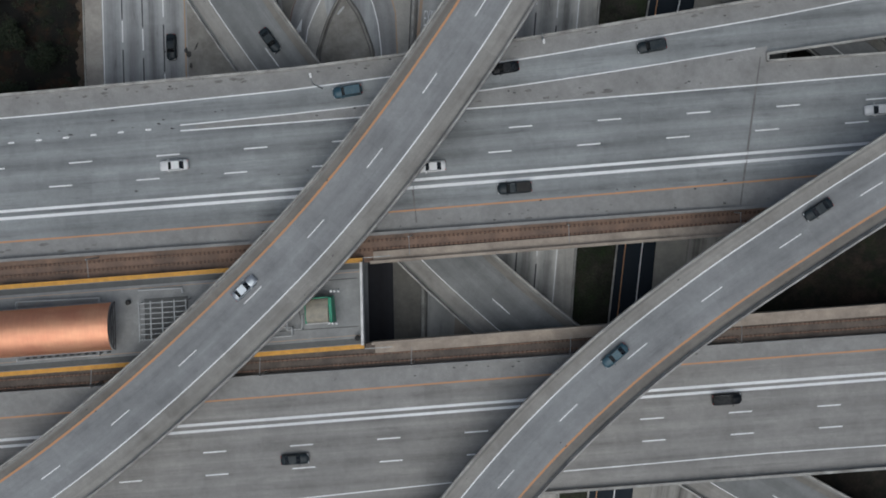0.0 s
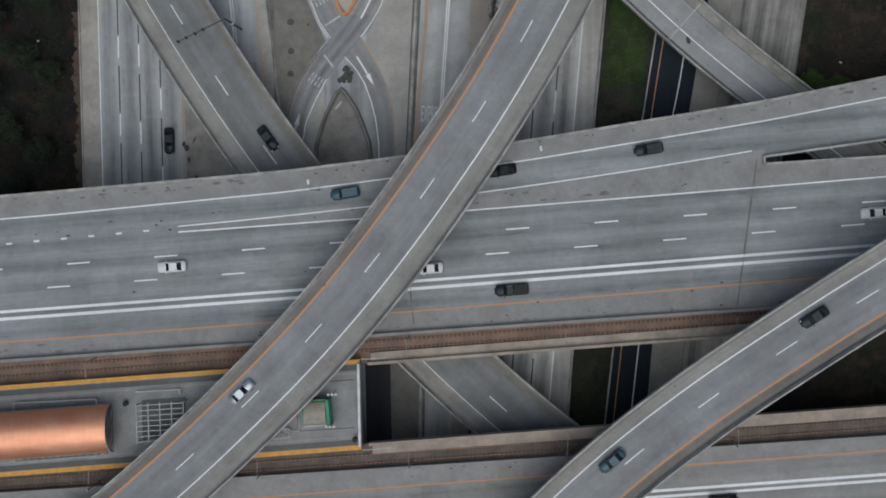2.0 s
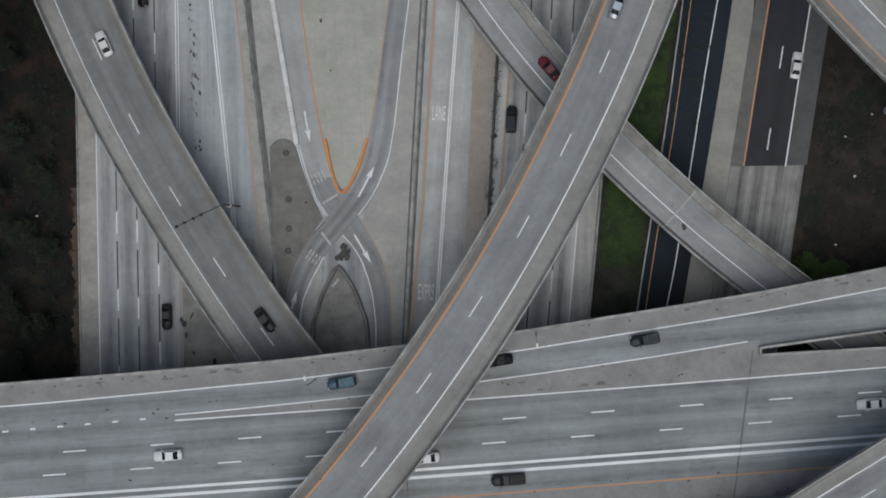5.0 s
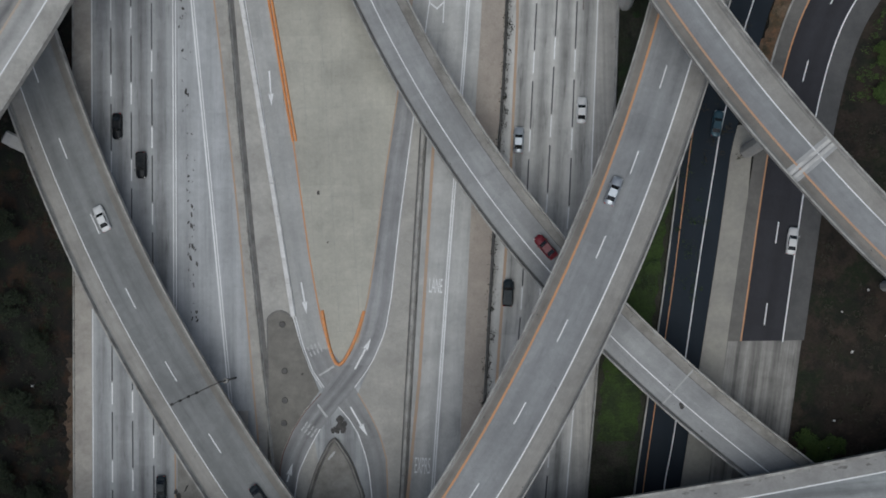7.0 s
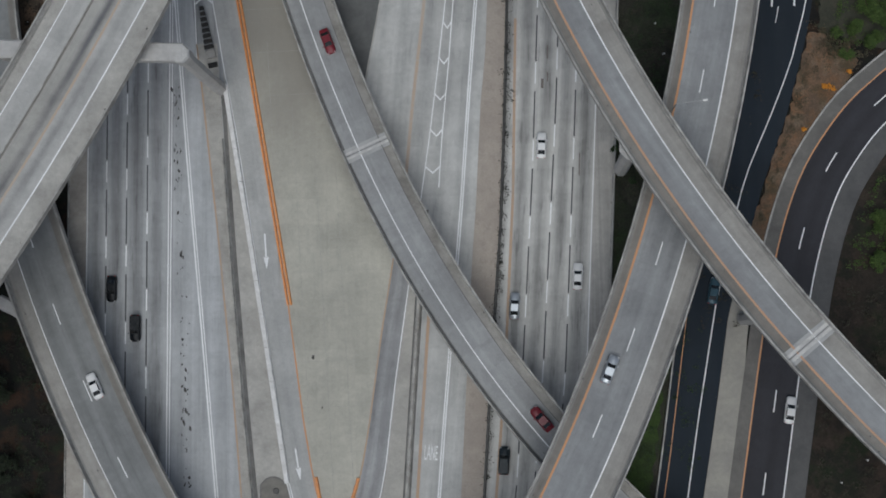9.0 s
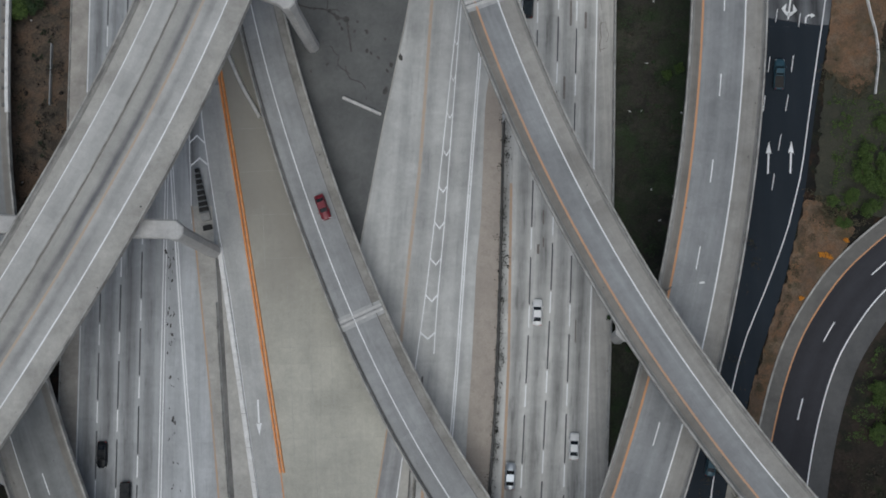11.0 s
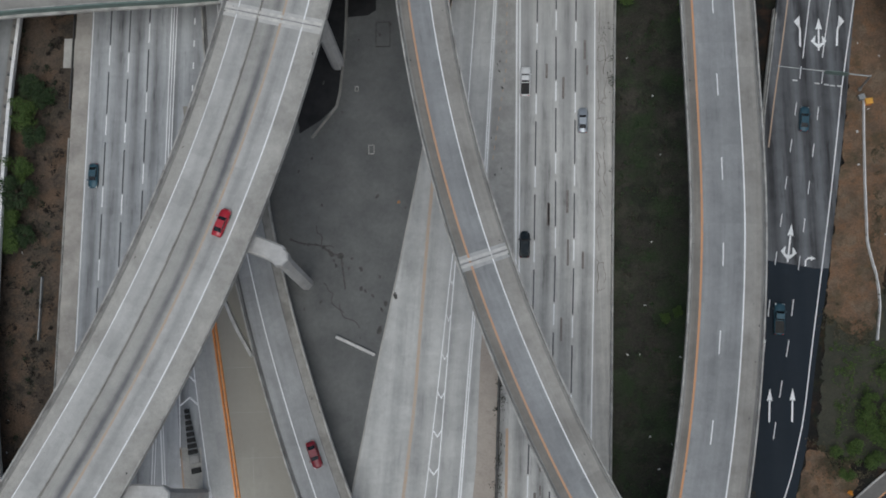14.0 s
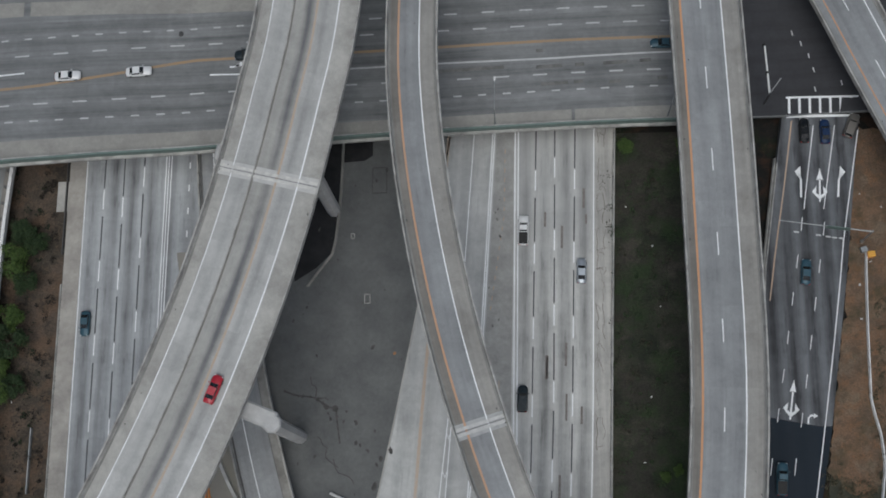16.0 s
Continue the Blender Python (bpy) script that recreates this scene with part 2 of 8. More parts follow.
PIER = plain_mat("pier_concrete", (0.5, 0.495, 0.48), (0.42, 0.41, 0.4), 3.0)
JOINT_PALE = plain_mat("joint_patch_concrete", (0.62, 0.61, 0.585), (0.44, 0.435, 0.42), 1.2)
JOINT_HALO = paint_mat("scuffed_pale_concrete", (0.44, 0.438, 0.43), (0.3, 0.3, 0.3), 0.9, 1.6)
JOINT_BRIGHT = plain_mat("fresh_joint_concrete", (0.68, 0.665, 0.62), (0.5, 0.49, 0.465), 1.2)
HALO_BRIGHT = paint_mat("scuffed_bright_concrete", (0.56, 0.55, 0.525), (0.43, 0.425, 0.41), 0.9, 1.6)
SLAB_JOINT = plain_mat("faint_slab_joint", (0.33, 0.32, 0.295), (0.41, 0.4, 0.365), 2.0)
JOINT_FADED = plain_mat("stained_joint", (0.15, 0.147, 0.142), (0.22, 0.215, 0.21), 1.2)
ISLAND = plain_mat("brown_stained_island", (0.23, 0.22, 0.195), (0.165, 0.156, 0.14), 3.0)
# for dark strips: barrier shade put into colour, also tyre strips and seams
DARK_STRIP = plain_mat("dark_strip_concrete", (0.105, 0.103, 0.098), (0.19, 0.185, 0.176), 2.5)
WHITE_BLOCK = plain_mat("white_precast_concrete", (0.8, 0.795, 0.78), (0.62, 0.61, 0.59), 1.5)
JOINT_DARK = plain_mat("joint_seal", (0.06, 0.06, 0.06), (0.1, 0.1, 0.1), 1.0)
WHITE = paint_mat("white_road_paint", (0.9, 0.91, 0.91), (0.45, 0.45, 0.45), 0.3)
WHITE_OLD = paint_mat("faded_white_paint", (0.56, 0.565, 0.56), (0.3, 0.3, 0.3), 0.65)
ORANGE = paint_mat("yellow_orange_paint", (0.62, 0.305, 0.14), (0.42, 0.285, 0.195), 0.45)
ORANGE_FADED = paint_mat("brownish_orange_paint", (0.36, 0.245, 0.14), (0.26, 0.215, 0.17), 0.8)
ORANGE_GHOST = paint_mat("worn_peach_paint", (0.49, 0.375, 0.28), (0.46, 0.42, 0.37), 0.9)
ORANGE_SOFT = paint_mat("peach_orange_paint", (0.56, 0.325, 0.19), (0.40, 0.31, 0.24), 0.5)
ORANGE_OLD = paint_mat("faded_orange_paint", (0.49, 0.34, 0.23), (0.37, 0.325, 0.28), 0.8)
BLACK_PAINT = paint_mat("black_contrast_paint", (0.06, 0.062, 0.066), (0.2, 0.2, 0.2), 0.5)
SAFETY = plain_mat("orange_plastic", (0.78, 0.33, 0.11), (0.66, 0.26, 0.08), 0.8, rough=0.5)
PLATFORM_YELLOW = plain_mat("platform_edge_tiles", (0.72, 0.36, 0.05), (0.6, 0.3, 0.05), 1.5, rough=0.6)
BALLAST = plain_mat("brown_ballast", (0.255, 0.165, 0.118), (0.135, 0.097, 0.076), 5.0, grain=0.2, bump=0.8)
BALLAST_OLD = plain_mat("dark_ballast", (0.165, 0.13, 0.105), (0.095, 0.078, 0.066), 3.0, grain=0.2, bump=0.8)
RAIL = plain_mat("rusty_rail", (0.22, 0.125, 0.085), (0.13, 0.085, 0.065), 1.0, rough=0.5, metal=0.6)
SLEEPER = plain_mat("dusty_sleeper", (0.12, 0.078, 0.058), (0.075, 0.055, 0.045), 1.0, rough=0.9)
RAIL_WALL = plain_mat("rail_wall_concrete", (0.44, 0.37, 0.30), (0.28, 0.235, 0.195), 4.0)
STEEL = plain_mat("grey_steel", (0.36, 0.37, 0.37), (0.27, 0.28, 0.28), 1.0, rough=0.45, metal=0.5)
PALE_STEEL = plain_mat("galvanised_steel", (0.6, 0.61, 0.61), (0.48, 0.49, 0.49), 1.0, rough=0.5, metal=0.2)
DARK_STEEL = plain_mat("dark_steel", (0.06, 0.06, 0.06), (0.09, 0.085, 0.08), 1.0, rough=0.5, metal=0.3)
GREEN_PAINT = plain_mat("green_painted_steel", (0.15, 0.215, 0.19), (0.13, 0.175, 0.16), 2.0, rough=0.5)
GREEN_ROOF = plain_mat("green_gable_panel", (0.03, 0.30, 0.17), (0.03, 0.22, 0.13), 1.0, rough=0.5)
BRONZE_ROOF = plain_mat("ribbed_roof_panel", (0.34, 0.31, 0.24), (0.24, 0.225, 0.19), 1.2, rough=0.5)
RUBBER = plain_mat("black_rubber", (0.02, 0.02, 0.02), (0.035, 0.033, 0.03), 0.4, rough=0.8)
GLASS_DARK = gloss_mat("tinted_car_glass", (0.012, 0.014, 0.016), 0.08)
LAMP_WHITE = gloss_mat("frosted_white_globe", (0.8, 0.8, 0.78), 0.3)
RED_LENS = gloss_mat("red_lens", (0.4, 0.02, 0.02), 0.2)
CLEAR_LENS = gloss_mat("clear_lens", (0.7, 0.7, 0.7), 0.15)
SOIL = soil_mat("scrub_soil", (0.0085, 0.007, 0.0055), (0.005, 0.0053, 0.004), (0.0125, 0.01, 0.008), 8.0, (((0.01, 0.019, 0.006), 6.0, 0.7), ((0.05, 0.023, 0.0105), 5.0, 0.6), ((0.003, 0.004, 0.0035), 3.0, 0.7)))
VERGE_SOIL = soil_mat("brown_verge_soil", (0.09, 0.067, 0.05), (0.058, 0.048, 0.036), (0.11, 0.078, 0.052), 11.0, (((0.03, 0.026, 0.02), 5.0, 0.7), ((0.14, 0.085, 0.05), 6.0, 0.5)))
DIRT = soil_mat("bare_brown_dirt", (0.175, 0.108, 0.066), (0.12, 0.082, 0.055), (0.08, 0.06, 0.04), 6.0, (((0.06, 0.052, 0.026), 5.0, 0.7), ((0.19, 0.15, 0.105), 4.0, 0.5), ((0.2, 0.1, 0.045), 3.0, 0.45)), grain=0.38)
BROWN_STRIP = soil_mat("dusty_verge", (0.42, 0.372, 0.322), (0.365, 0.32, 0.278), (0.32, 0.283, 0.246), 10.0, grain=0.12)
OLIVE_SOIL = soil_mat("olive_weed_soil", (0.05, 0.05, 0.035), (0.038, 0.04, 0.028), (0.065, 0.058, 0.04), 7.0, grain=0.3)
GRASS = soil_mat("dark_ground_cover", (0.024, 0.03, 0.016), (0.036, 0.032, 0.025), (0.025, 0.037, 0.016), 11.0, (((0.07, 0.06, 0.048), 6.0, 0.55), ((0.013, 0.015, 0.01), 5.0, 0.8), ((0.022, 0.045, 0.012), 7.0, 0.6)))
LAWN = soil_mat("green_ground_ivy", (0.032, 0.058, 0.011), (0.021, 0.034, 0.011), (0.046, 0.078, 0.015), 6.0)
BARK = plain_mat("bark", (0.10, 0.075, 0.055), (0.06, 0.045, 0.035), 0.5, rough=0.95)
LEAF_DARK = leaf_mat("dark_leaves", (0.014, 0.03, 0.009), (0.03, 0.058, 0.014))
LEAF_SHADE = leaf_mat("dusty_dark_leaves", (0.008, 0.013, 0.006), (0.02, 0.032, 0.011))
LEAF_BRIGHT = leaf_mat("bright_leaves", (0.03, 0.062, 0.01), (0.075, 0.12, 0.02))
LEAF_DRY = leaf_mat("dry_twigs", (0.042, 0.03, 0.021), (0.03, 0.033, 0.016))
LEAF_ORANGE = leaf_mat("orange_flowers", (0.7, 0.32, 0.03), (0.55, 0.2, 0.02))


def copper_mat():
    """Standing-seam copper sheet, with weather streaks running down the curve."""
    m, nt, b = graph("copper_sheet", 0.42, 0.62)
    geo = nt.nodes.new("ShaderNodeNewGeometry").outputs["Position"]
    big = ranged(nt, noise_at(nt, geo, (7.0, 2.5, 2.5), 4.0, 0.5), 0.35, 0.68, 0.0, 1.0)
    fine = noise_at(nt, geo, (0.3, 2.0, 2.0), 3.0)
    col = scaled(nt, mixed(nt, big, (0.76, 0.385, 0.23), (0.65, 0.28, 0.17)), ranged(nt, fine, 0.25, 0.75, 0.95, 1.05))
    nt.links.new(col, b.inputs["Base Color"])
    return m


COPPER = copper_mat()


SHOULDER_RD = plain_mat("viaduct_shoulder_concrete", (0.315, 0.312, 0.303), (0.245, 0.242, 0.234), 4.0)


# ---- geometry helpers ----
def mesh_of(name, verts, faces, uvs=None, smooth=False):
    me = bpy.data.meshes.new(name)
    me.from_pydata([tuple(v) for v in verts], [], [tuple(f) for f in faces])
    if uvs is not None:
        layer = me.uv_layers.new(name="UVMap")
        layer.data.foreach_set("uv", [c for f in faces for i in f for c in uvs[i]])
    if smooth:
        me.polygons.foreach_set("use_smooth", [True] * len(me.polygons))
    me.update()
    return me


def put(name, me, material, parent=None, label=""):
    ob = new(name, me)
    me.materials.append(material)
    if parent is not None:
        ob.parent = parent
        ob.matrix_parent_inverse = parent.matrix_basis.inverted()
    if label:
        ob["label"] = label
    return ob


def part(name, bm, material, parent, label=""):
    me = bpy.data.meshes.new(name)
    bm.normal_update()
    bm.to_mesh(me)
    bm.free()
    return put(name, me, material, parent, label)


def box(bm, size, at=(0, 0, 0), turn=0.0, bevel=0.0, taper=1.0):
    """A box with its base centre at `at`."""
    r = bmesh.ops.create_cube(bm, size=1.0)
    vs = r["verts"]
    for v in vs:
        k = taper if v.co.z > 0 else 1.0
        v.co = Vector((v.co.x * size[0] * k, v.co.y * size[1] * k, (v.co.z + 0.5) * size[2]))
    if bevel:
        es = list({e for v in vs for e in v.link_edges})
        vs = list({v for f in bmesh.ops.bevel(bm, geom=es, offset=bevel, segments=1, affect="EDGES")["faces"] for v in f.verts} | {v for v in vs if v.is_valid})
    bmesh.ops.transform(bm, matrix=Matrix.Translation(at) @ Matrix.Rotation(turn, 4, "Z"), verts=[v for v in vs if v.is_valid])


def tube(bm, a, b, r0, r1=None, n=8):
    """A tapered round bar from a to b."""
    a, b = Vector(a), Vector(b)
    d = b - a
    m = Matrix.Translation((a + b) / 2) @ d.to_track_quat("Z", "Y").to_matrix().to_4x4()
    bmesh.ops.create_cone(bm, cap_ends=True, segments=n, radius1=r0, radius2=r0 if r1 is None else r1, depth=d.length, matrix=m)


class Path:
    """A smooth line through control points, sampled evenly; u is metres to the right of it, s metres along it."""

    def __init__(self, pts, step=3.0, raw=False):
        p = np.array(pts, float)
        if not raw:
            q = np.vstack([2 * p[0] - p[1], p, 2 * p[-1] - p[-2]])
            out = []
            for i in range(1, len(q) - 2):
                n = max(2, int(np.linalg.norm(q[i + 1] - q[i])))
                for t in np.linspace(0, 1, n, endpoint=False):
                    out.append(0.5 * (2 * q[i] + (q[i + 1] - q[i - 1]) * t + (2 * q[i - 1] - 5 * q[i] + 4 * q[i + 1] - q[i + 2]) * t ** 2
                                      + (3 * q[i] - q[i - 1] - 3 * q[i + 1] + q[i + 2]) * t ** 3))
            p = np.array(out + [q[-2]])
        d = np.concatenate([[0], np.cumsum(np.linalg.norm(np.diff(p[:, :2], axis=0), axis=1))])
        n = max(2, int(d[-1] / step) + 1)
        self.s = np.linspace(0, d[-1], n)
        self.p = np.stack([np.interp(self.s, d, p[:, i]) for i in range(3)], 1)
        self.length = d[-1]
        t = np.gradient(self.p[:, :2], axis=0)
        t /= np.linalg.norm(t, axis=1)[:, None]
        self.t, self.r = t, np.stack([t[:, 1], -t[:, 0]], 1)

    def at(self, s, u=0.0, dz=0.0):
        x, y, z = (np.interp(s, self.s, self.p[:, i]) for i in range(3))
        rx, ry = (np.interp(s, self.s, self.r[:, i]) for i in range(2))
        k = math.hypot(rx, ry)
        return Vector((x + rx / k * u, y + ry / k * u, z + dz))

    def heading(self, s):
        return math.atan2(np.interp(s, self.s, self.t[:, 1]), np.interp(s, self.s, self.t[:, 0]))

    def near(self, x, y):
        return float(self.s[np.hypot(self.p[:, 0] - x, self.p[:, 1] - y).argmin()])

    def stations(self, s0, s1):
        s0, s1 = max(0.0, s0), min(self.length, s1)
        return [s0, *[s for s in self.s if s0 + 0.3 < s < s1 - 0.3], s1]


def sweep(path, profile, s0=0.0, s1=1e9):
    """A closed profile of (u, dz) drawn along the path, with end caps."""
    st = path.stations(s0, s1)
    n = len(profile)
    verts, uvs, faces = [], [], []
    for s in st:
        for u, dz in profile:
            verts.append(path.at(s, u, dz))
            uvs.append((u, s))
    for k in range(len(st) - 1):
        for i in range(n):
            j = (i + 1) % n
            faces.append((k * n + i, k * n + j, (k + 1) * n + j, (k + 1) * n + i))
    faces.append(tuple(range(n))[::-1])
    faces.append(tuple((len(st) - 1) * n + i for i in range(n)))
    return verts, faces, uvs


def ribbon(path, u0, u1, dz=0.02, spans=((0.0, 1e9),)):
    """Flat paint between u0 and u1, over stretches of the path."""
    verts, faces, uvs = [], [], []
    for s0, s1 in spans:
        if s0 > path.length - 0.5 or s1 < 0.5:
            continue
        st = path.stations(s0, s1)
        for k, s in enumerate(st):
            b = len(verts)
            verts += [path.at(s, u0, dz), path.at(s, u1, dz)]
            uvs += [(u0, s), (u1, s)]
            if k < len(st) - 1:
                faces.append((b, b + 1, b + 3, b + 2))
    return verts, faces, uvs


def dashes(length, period, phase, mark):
    k0 = int((0 - phase) / period) - 1
    return [(phase + k * period, phase + k * period + mark) for k in range(k0, int((length - phase) / period) + 1) if phase + k * period > 1]


def table(ys, xs):
    """x as a function of y, straight beyond both ends."""
    def f(y):
        if y < ys[0]:
            return xs[0] + (xs[1] - xs[0]) / (ys[1] - ys[0]) * (y - ys[0])
        if y > ys[-1]:
            return xs[-1] + (xs[-1] - xs[-2]) / (ys[-1] - ys[-2]) * (y - ys[-1])
        return float(np.interp(y, ys, xs))
    return f


def const(v):
    return lambda y: v


def band(f0, f1, a0, a1, z=0.0, depth=0.3, step=4.0, along="y", uref=0.0):
    """A slab between two edges, given as functions of y (or of x); z: its top, a number or a function of (x, y)."""
    zf = z if callable(z) else (lambda x, y: z)
    n = max(2, int(abs(a1 - a0) / step) + 1)
    verts, uvs, faces = [], [], []
    for a in np.linspace(a0, a1, n):
        row = []
        for f in (f0, f1):
            o = f(a)
            row.append((o, a) if along == "y" else (a, o))
        for (x, y), low in ((row[0], 0), (row[1], 0), (row[1], 1), (row[0], 1)):
            verts.append((x, y, zf(x, y) - depth * low))
            uvs.append((x - uref, y) if along == "y" else (y - uref - 0.06 * x, x))
    for k in range(n - 1):
        for i in range(4):
            j = (i + 1) % 4
            q = (k * 4 + i, k * 4 + j, k * 4 + 4 + j, k * 4 + 4 + i)
            faces.append(q if along == "y" else q[::-1])
    faces += [(3, 2, 1, 0), tuple((n - 1) * 4 + i for i in range(4))]
    return verts, faces, uvs


def flat(points, z=0.0, depth=0.1):
    """A flat slab of any outline (given anticlockwise)."""
    n = len(points)
    verts = [(x, y, z) for x, y in points] + [(x, y, z - depth) for x, y in points]
    faces = [tuple(range(n)), tuple(range(2 * n - 1, n - 1, -1))]
    faces += [(i, i + n, (i + 1) % n + n, (i + 1) % n) for i in range(n)]
    return verts, faces, [(v[0], v[1]) for v in verts]


def structure(name, geo, material, label, category="road"):
    ob = put(name, mesh_of(name, *geo), material)
    return tagged(ob, label, category, kind="structure")


def marking(name, geo, material, parent, label=""):
    return put(name, mesh_of(name, *geo), material, parent, label)


def in_view(v):
    return -112 < v[0] < 112 and -66 < v[1] < 262


def dash_parts(name, geos, material, parent, label=""):
    """Each painted dash that comes into view is a part of its own; those beyond are joined."""
    far_v, far_f = [], []
    for v, f, u in geos:
        if not f:
            continue
        if in_view(v[0]):
            marking(name, (v, f, u), material, parent, label)
        else:
            k = len(far_v)
            far_v += list(v)
            far_f += [tuple(i + k for i in q) for q in f]
    if far_f:
        tagged(marking(name + "_beyond", (far_v, far_f, None), material, parent), kind="stuff")


def line_between(f, y0, y1, width, z, along="y", spans=None, step=4.0):
    """Paint along a line x = f(y), or y = f(x)."""
    zf = z if callable(z) else (lambda x, y: z)
    verts, faces, uvs = [], [], []
    for a, b in (spans or [(y0, y1)]):
        n = max(2, int((b - a) / step) + 1)
        for k, v in enumerate(np.linspace(a, b, n)):
            i = len(verts)
            for o in (-width / 2, width / 2):
                x, y = (f(v) + o, v) if along == "y" else (v, f(v) - o)
                verts.append((x, y, zf(x, y) + 0.02))
                uvs.append((x, y))
            if k < n - 1:
                faces.append((i, i + 1, i + 3, i + 2))
    return verts, faces, uvs


def runs(a0, a1, period, mark, phase):
    k = math.ceil((a0 - phase) / period)
    out = []
    while phase + k * period + mark < a1:
        out.append((phase + k * period, phase + k * period + mark))
        k += 1
    return out


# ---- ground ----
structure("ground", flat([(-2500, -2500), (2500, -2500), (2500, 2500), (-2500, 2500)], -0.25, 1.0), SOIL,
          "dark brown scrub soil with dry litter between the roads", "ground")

# ---- roads at ground level ----
SOUTH, NORTH = -240.0, 430.0
EAST_WALL = table([-21.2, -10, 34, 78, 118, 153, 188, 223], [7.0, 7.95, 12.7, 17.3, 19.6, 21.1, 22.5, 24.0])
road = structure("road_freeway", band(const(-81.2), EAST_WALL, SOUTH, NORTH, 0.0, 0.3, uref=-74.2), GROUND_ROAD,
                 "worn grey concrete freeway lanes with dark tyre tracks")
W_SOLID = table([64, 224], [-62.6, -62.2])
W_TWO = table([48, 82, 115, 149], [-52.8, -55.8, -58.8, -61.6])
W_ORANGE = table([49, 77, 106, 134, 150], [-48.2, -50.5, -53.4, -56.6, -58.6])
W_WALL = table([48, 73, 99, 125], [-45.3, -47.8, -50.0, -51.9])
BAR = table([56, 81, 106, 131, 150], [-39.6, -43.4, -47.3, -51.4, -54.4])
CHAN = table([57, 91, 115, 139, 164], [-35.6, -40.2, -44.1, -48.1, -52.4])
C_BAR = table([-60, -25, -15, 21, 45, 69, 93], [-21.8, -19.9, -19.6, -21.3, -19.7, -18.0, -16.2])
C_ORANGE = table([34, 48, 88], [-19.2, -17.6, -14.6])
N_ORANGE = table([119, 127, 147, 180, 226], [-17.9, -17.1, -14.6, -12.0, -7.4])
C_WHITE = table([30, 69, 110, 130, 154, 190, 226], [-15.5, -12.2, -8.4, -6.8, -4.7, -1.4, 1.0])
BROWN_L = table([75, 99, 110, 120, 128, 137, 159, 180], [-8.0, -6.5, -5.6, -5.0, -4.5, -3.5, -2.4, 1.6])
BROWN_R = table([62, 83, 104, 125, 159, 180], [-4.9, -3.4, -1.6, -0.5, 0.8, 1.8])
E_ORANGE = table([47, 79, 111, 143], [-3.7, -0.9, 1.1, 2.1])
E_D1 = table([-12, 61, 115, 169, 223], [-6.5, 1.0, 4.7, 7.4, 9.2])
E_D2 = table([-12, 79, 127, 175, 223], [-2.8, 5.9, 9.2, 11.5, 12.8])
E_D3 = table([-12, 79, 127, 175, 223], [0.85, 9.9, 12.7, 14.9, 16.6])
E_SOLID = table([-19, -10, 78, 127, 175, 223], [3.7, 4.6, 13.6, 16.4, 18.6, 20.2])
CHEV_L = table([100, 110, 122, 135, 148, 160, 172, 184], [-17.2, -15.7, -13.9, -12.2, -10.6, -9.2, -7.8, -6.3])
CHEV_R = table([112, 122, 135, 149, 160, 172, 204, 226], [-12.4, -11.65, -10.3, -9.1, -8.15, -7.1, -4.3, -2.6])
YARD_EDGE = table([128, 154, 174, 194, 230], [-26.5, -21.5, -17.2, -13.2, -6.5])

nb = band(lambda y: BROWN_R(y) + 0.4, lambda y: E_SOLID(y) + 0.25, SOUTH, NORTH, 0.02, 0.02)
marking("old_lanes", (nb[0], nb[1], [(v[0] - E_D2(v[1]), v[1]) for v in nb[0]]), NORTH_ROAD, road, "pale worn concrete lanes with oil tracks")
ex = band(lambda y: C_BAR(y) if y < 106 else YARD_EDGE(max(y, 128)) + (128 - y) * 0.35 * (y < 128), lambda y: BROWN_L(y) if y < 180 else BROWN_R(y), SOUTH, NORTH, 0.012, 0.012)
marking("express_lanes", (ex[0], ex[1], [(v[0] - C_WHITE(v[1]), v[1]) for v in ex[0]]), EXPRESS_ROAD, road, "pale worn concrete express lanes")
marking("west_express", band(lambda y: W_SOLID(y) + 0.8, lambda y: max(W_ORANGE(y), W_SOLID(y) + 1.0), 42, 150, 0.012, 0.012, uref=-60.0), WEST_EXPRESS, road, "pale blue-grey concrete lane")
# dark strips paint the shade along both sides of the barrier
for o0, o1 in ((-0.68, -0.38), (0.38, 0.75)):
    marking("gutter", band(lambda y: C_BAR(y) + o0, lambda y: C_BAR(y) + o1, -120, 108, 0.04, 0.03), DARK_STRIP, road, "thin dark strip of painted barrier shade")
marking("shoulder", band(W_ORANGE, lambda y: W_WALL(y) - 0.5, 0, 140, 0.03, 0.03), SHOULDER, road, "beige concrete inner shoulder")
marking("shoulder", band(const(-62.1), const(-49.0), SOUTH, 42, 0.03, 0.03), SHOULDER_BROWN, road, "stained brown concrete median shoulder")
marking("shoulder", band(const(-81.2), const(-78.0), SOUTH, NORTH, 0.03, 0.03), OUTER_SHOULDER, road, "dusty beige concrete outer shoulder")
marking("shoulder", band(lambda y: E_SOLID(y) + 0.2, EAST_WALL, SOUTH, NORTH, 0.03, 0.03, uref=20.0), SHOULDER_NB, road, "cracked pale concrete shoulder")
RM_MID = table([97, 110, 130, 150, 170, 190, 220, 270], [-21.2, -21.1, -29.7, -36.8, -42.7, -47.0, -51.0, -54.0])
A_LEFT = table([20.8, 26.2, 31.2, 34.2, 37.7, 40.2, 42.2, 45.7, 49.2, 53.8, 59.3, 70.4, 109, 122.8, 133.7, 147.7, 156.2, 200], [-26.7, -26.6, -27.1, -27.8, -29.0, -30.5, -32.2, -34.9, -37.2, -38.9, -40.3, -41.9, -47.7, -49.9, -51.9, -54.3, -55.7, -57.6])
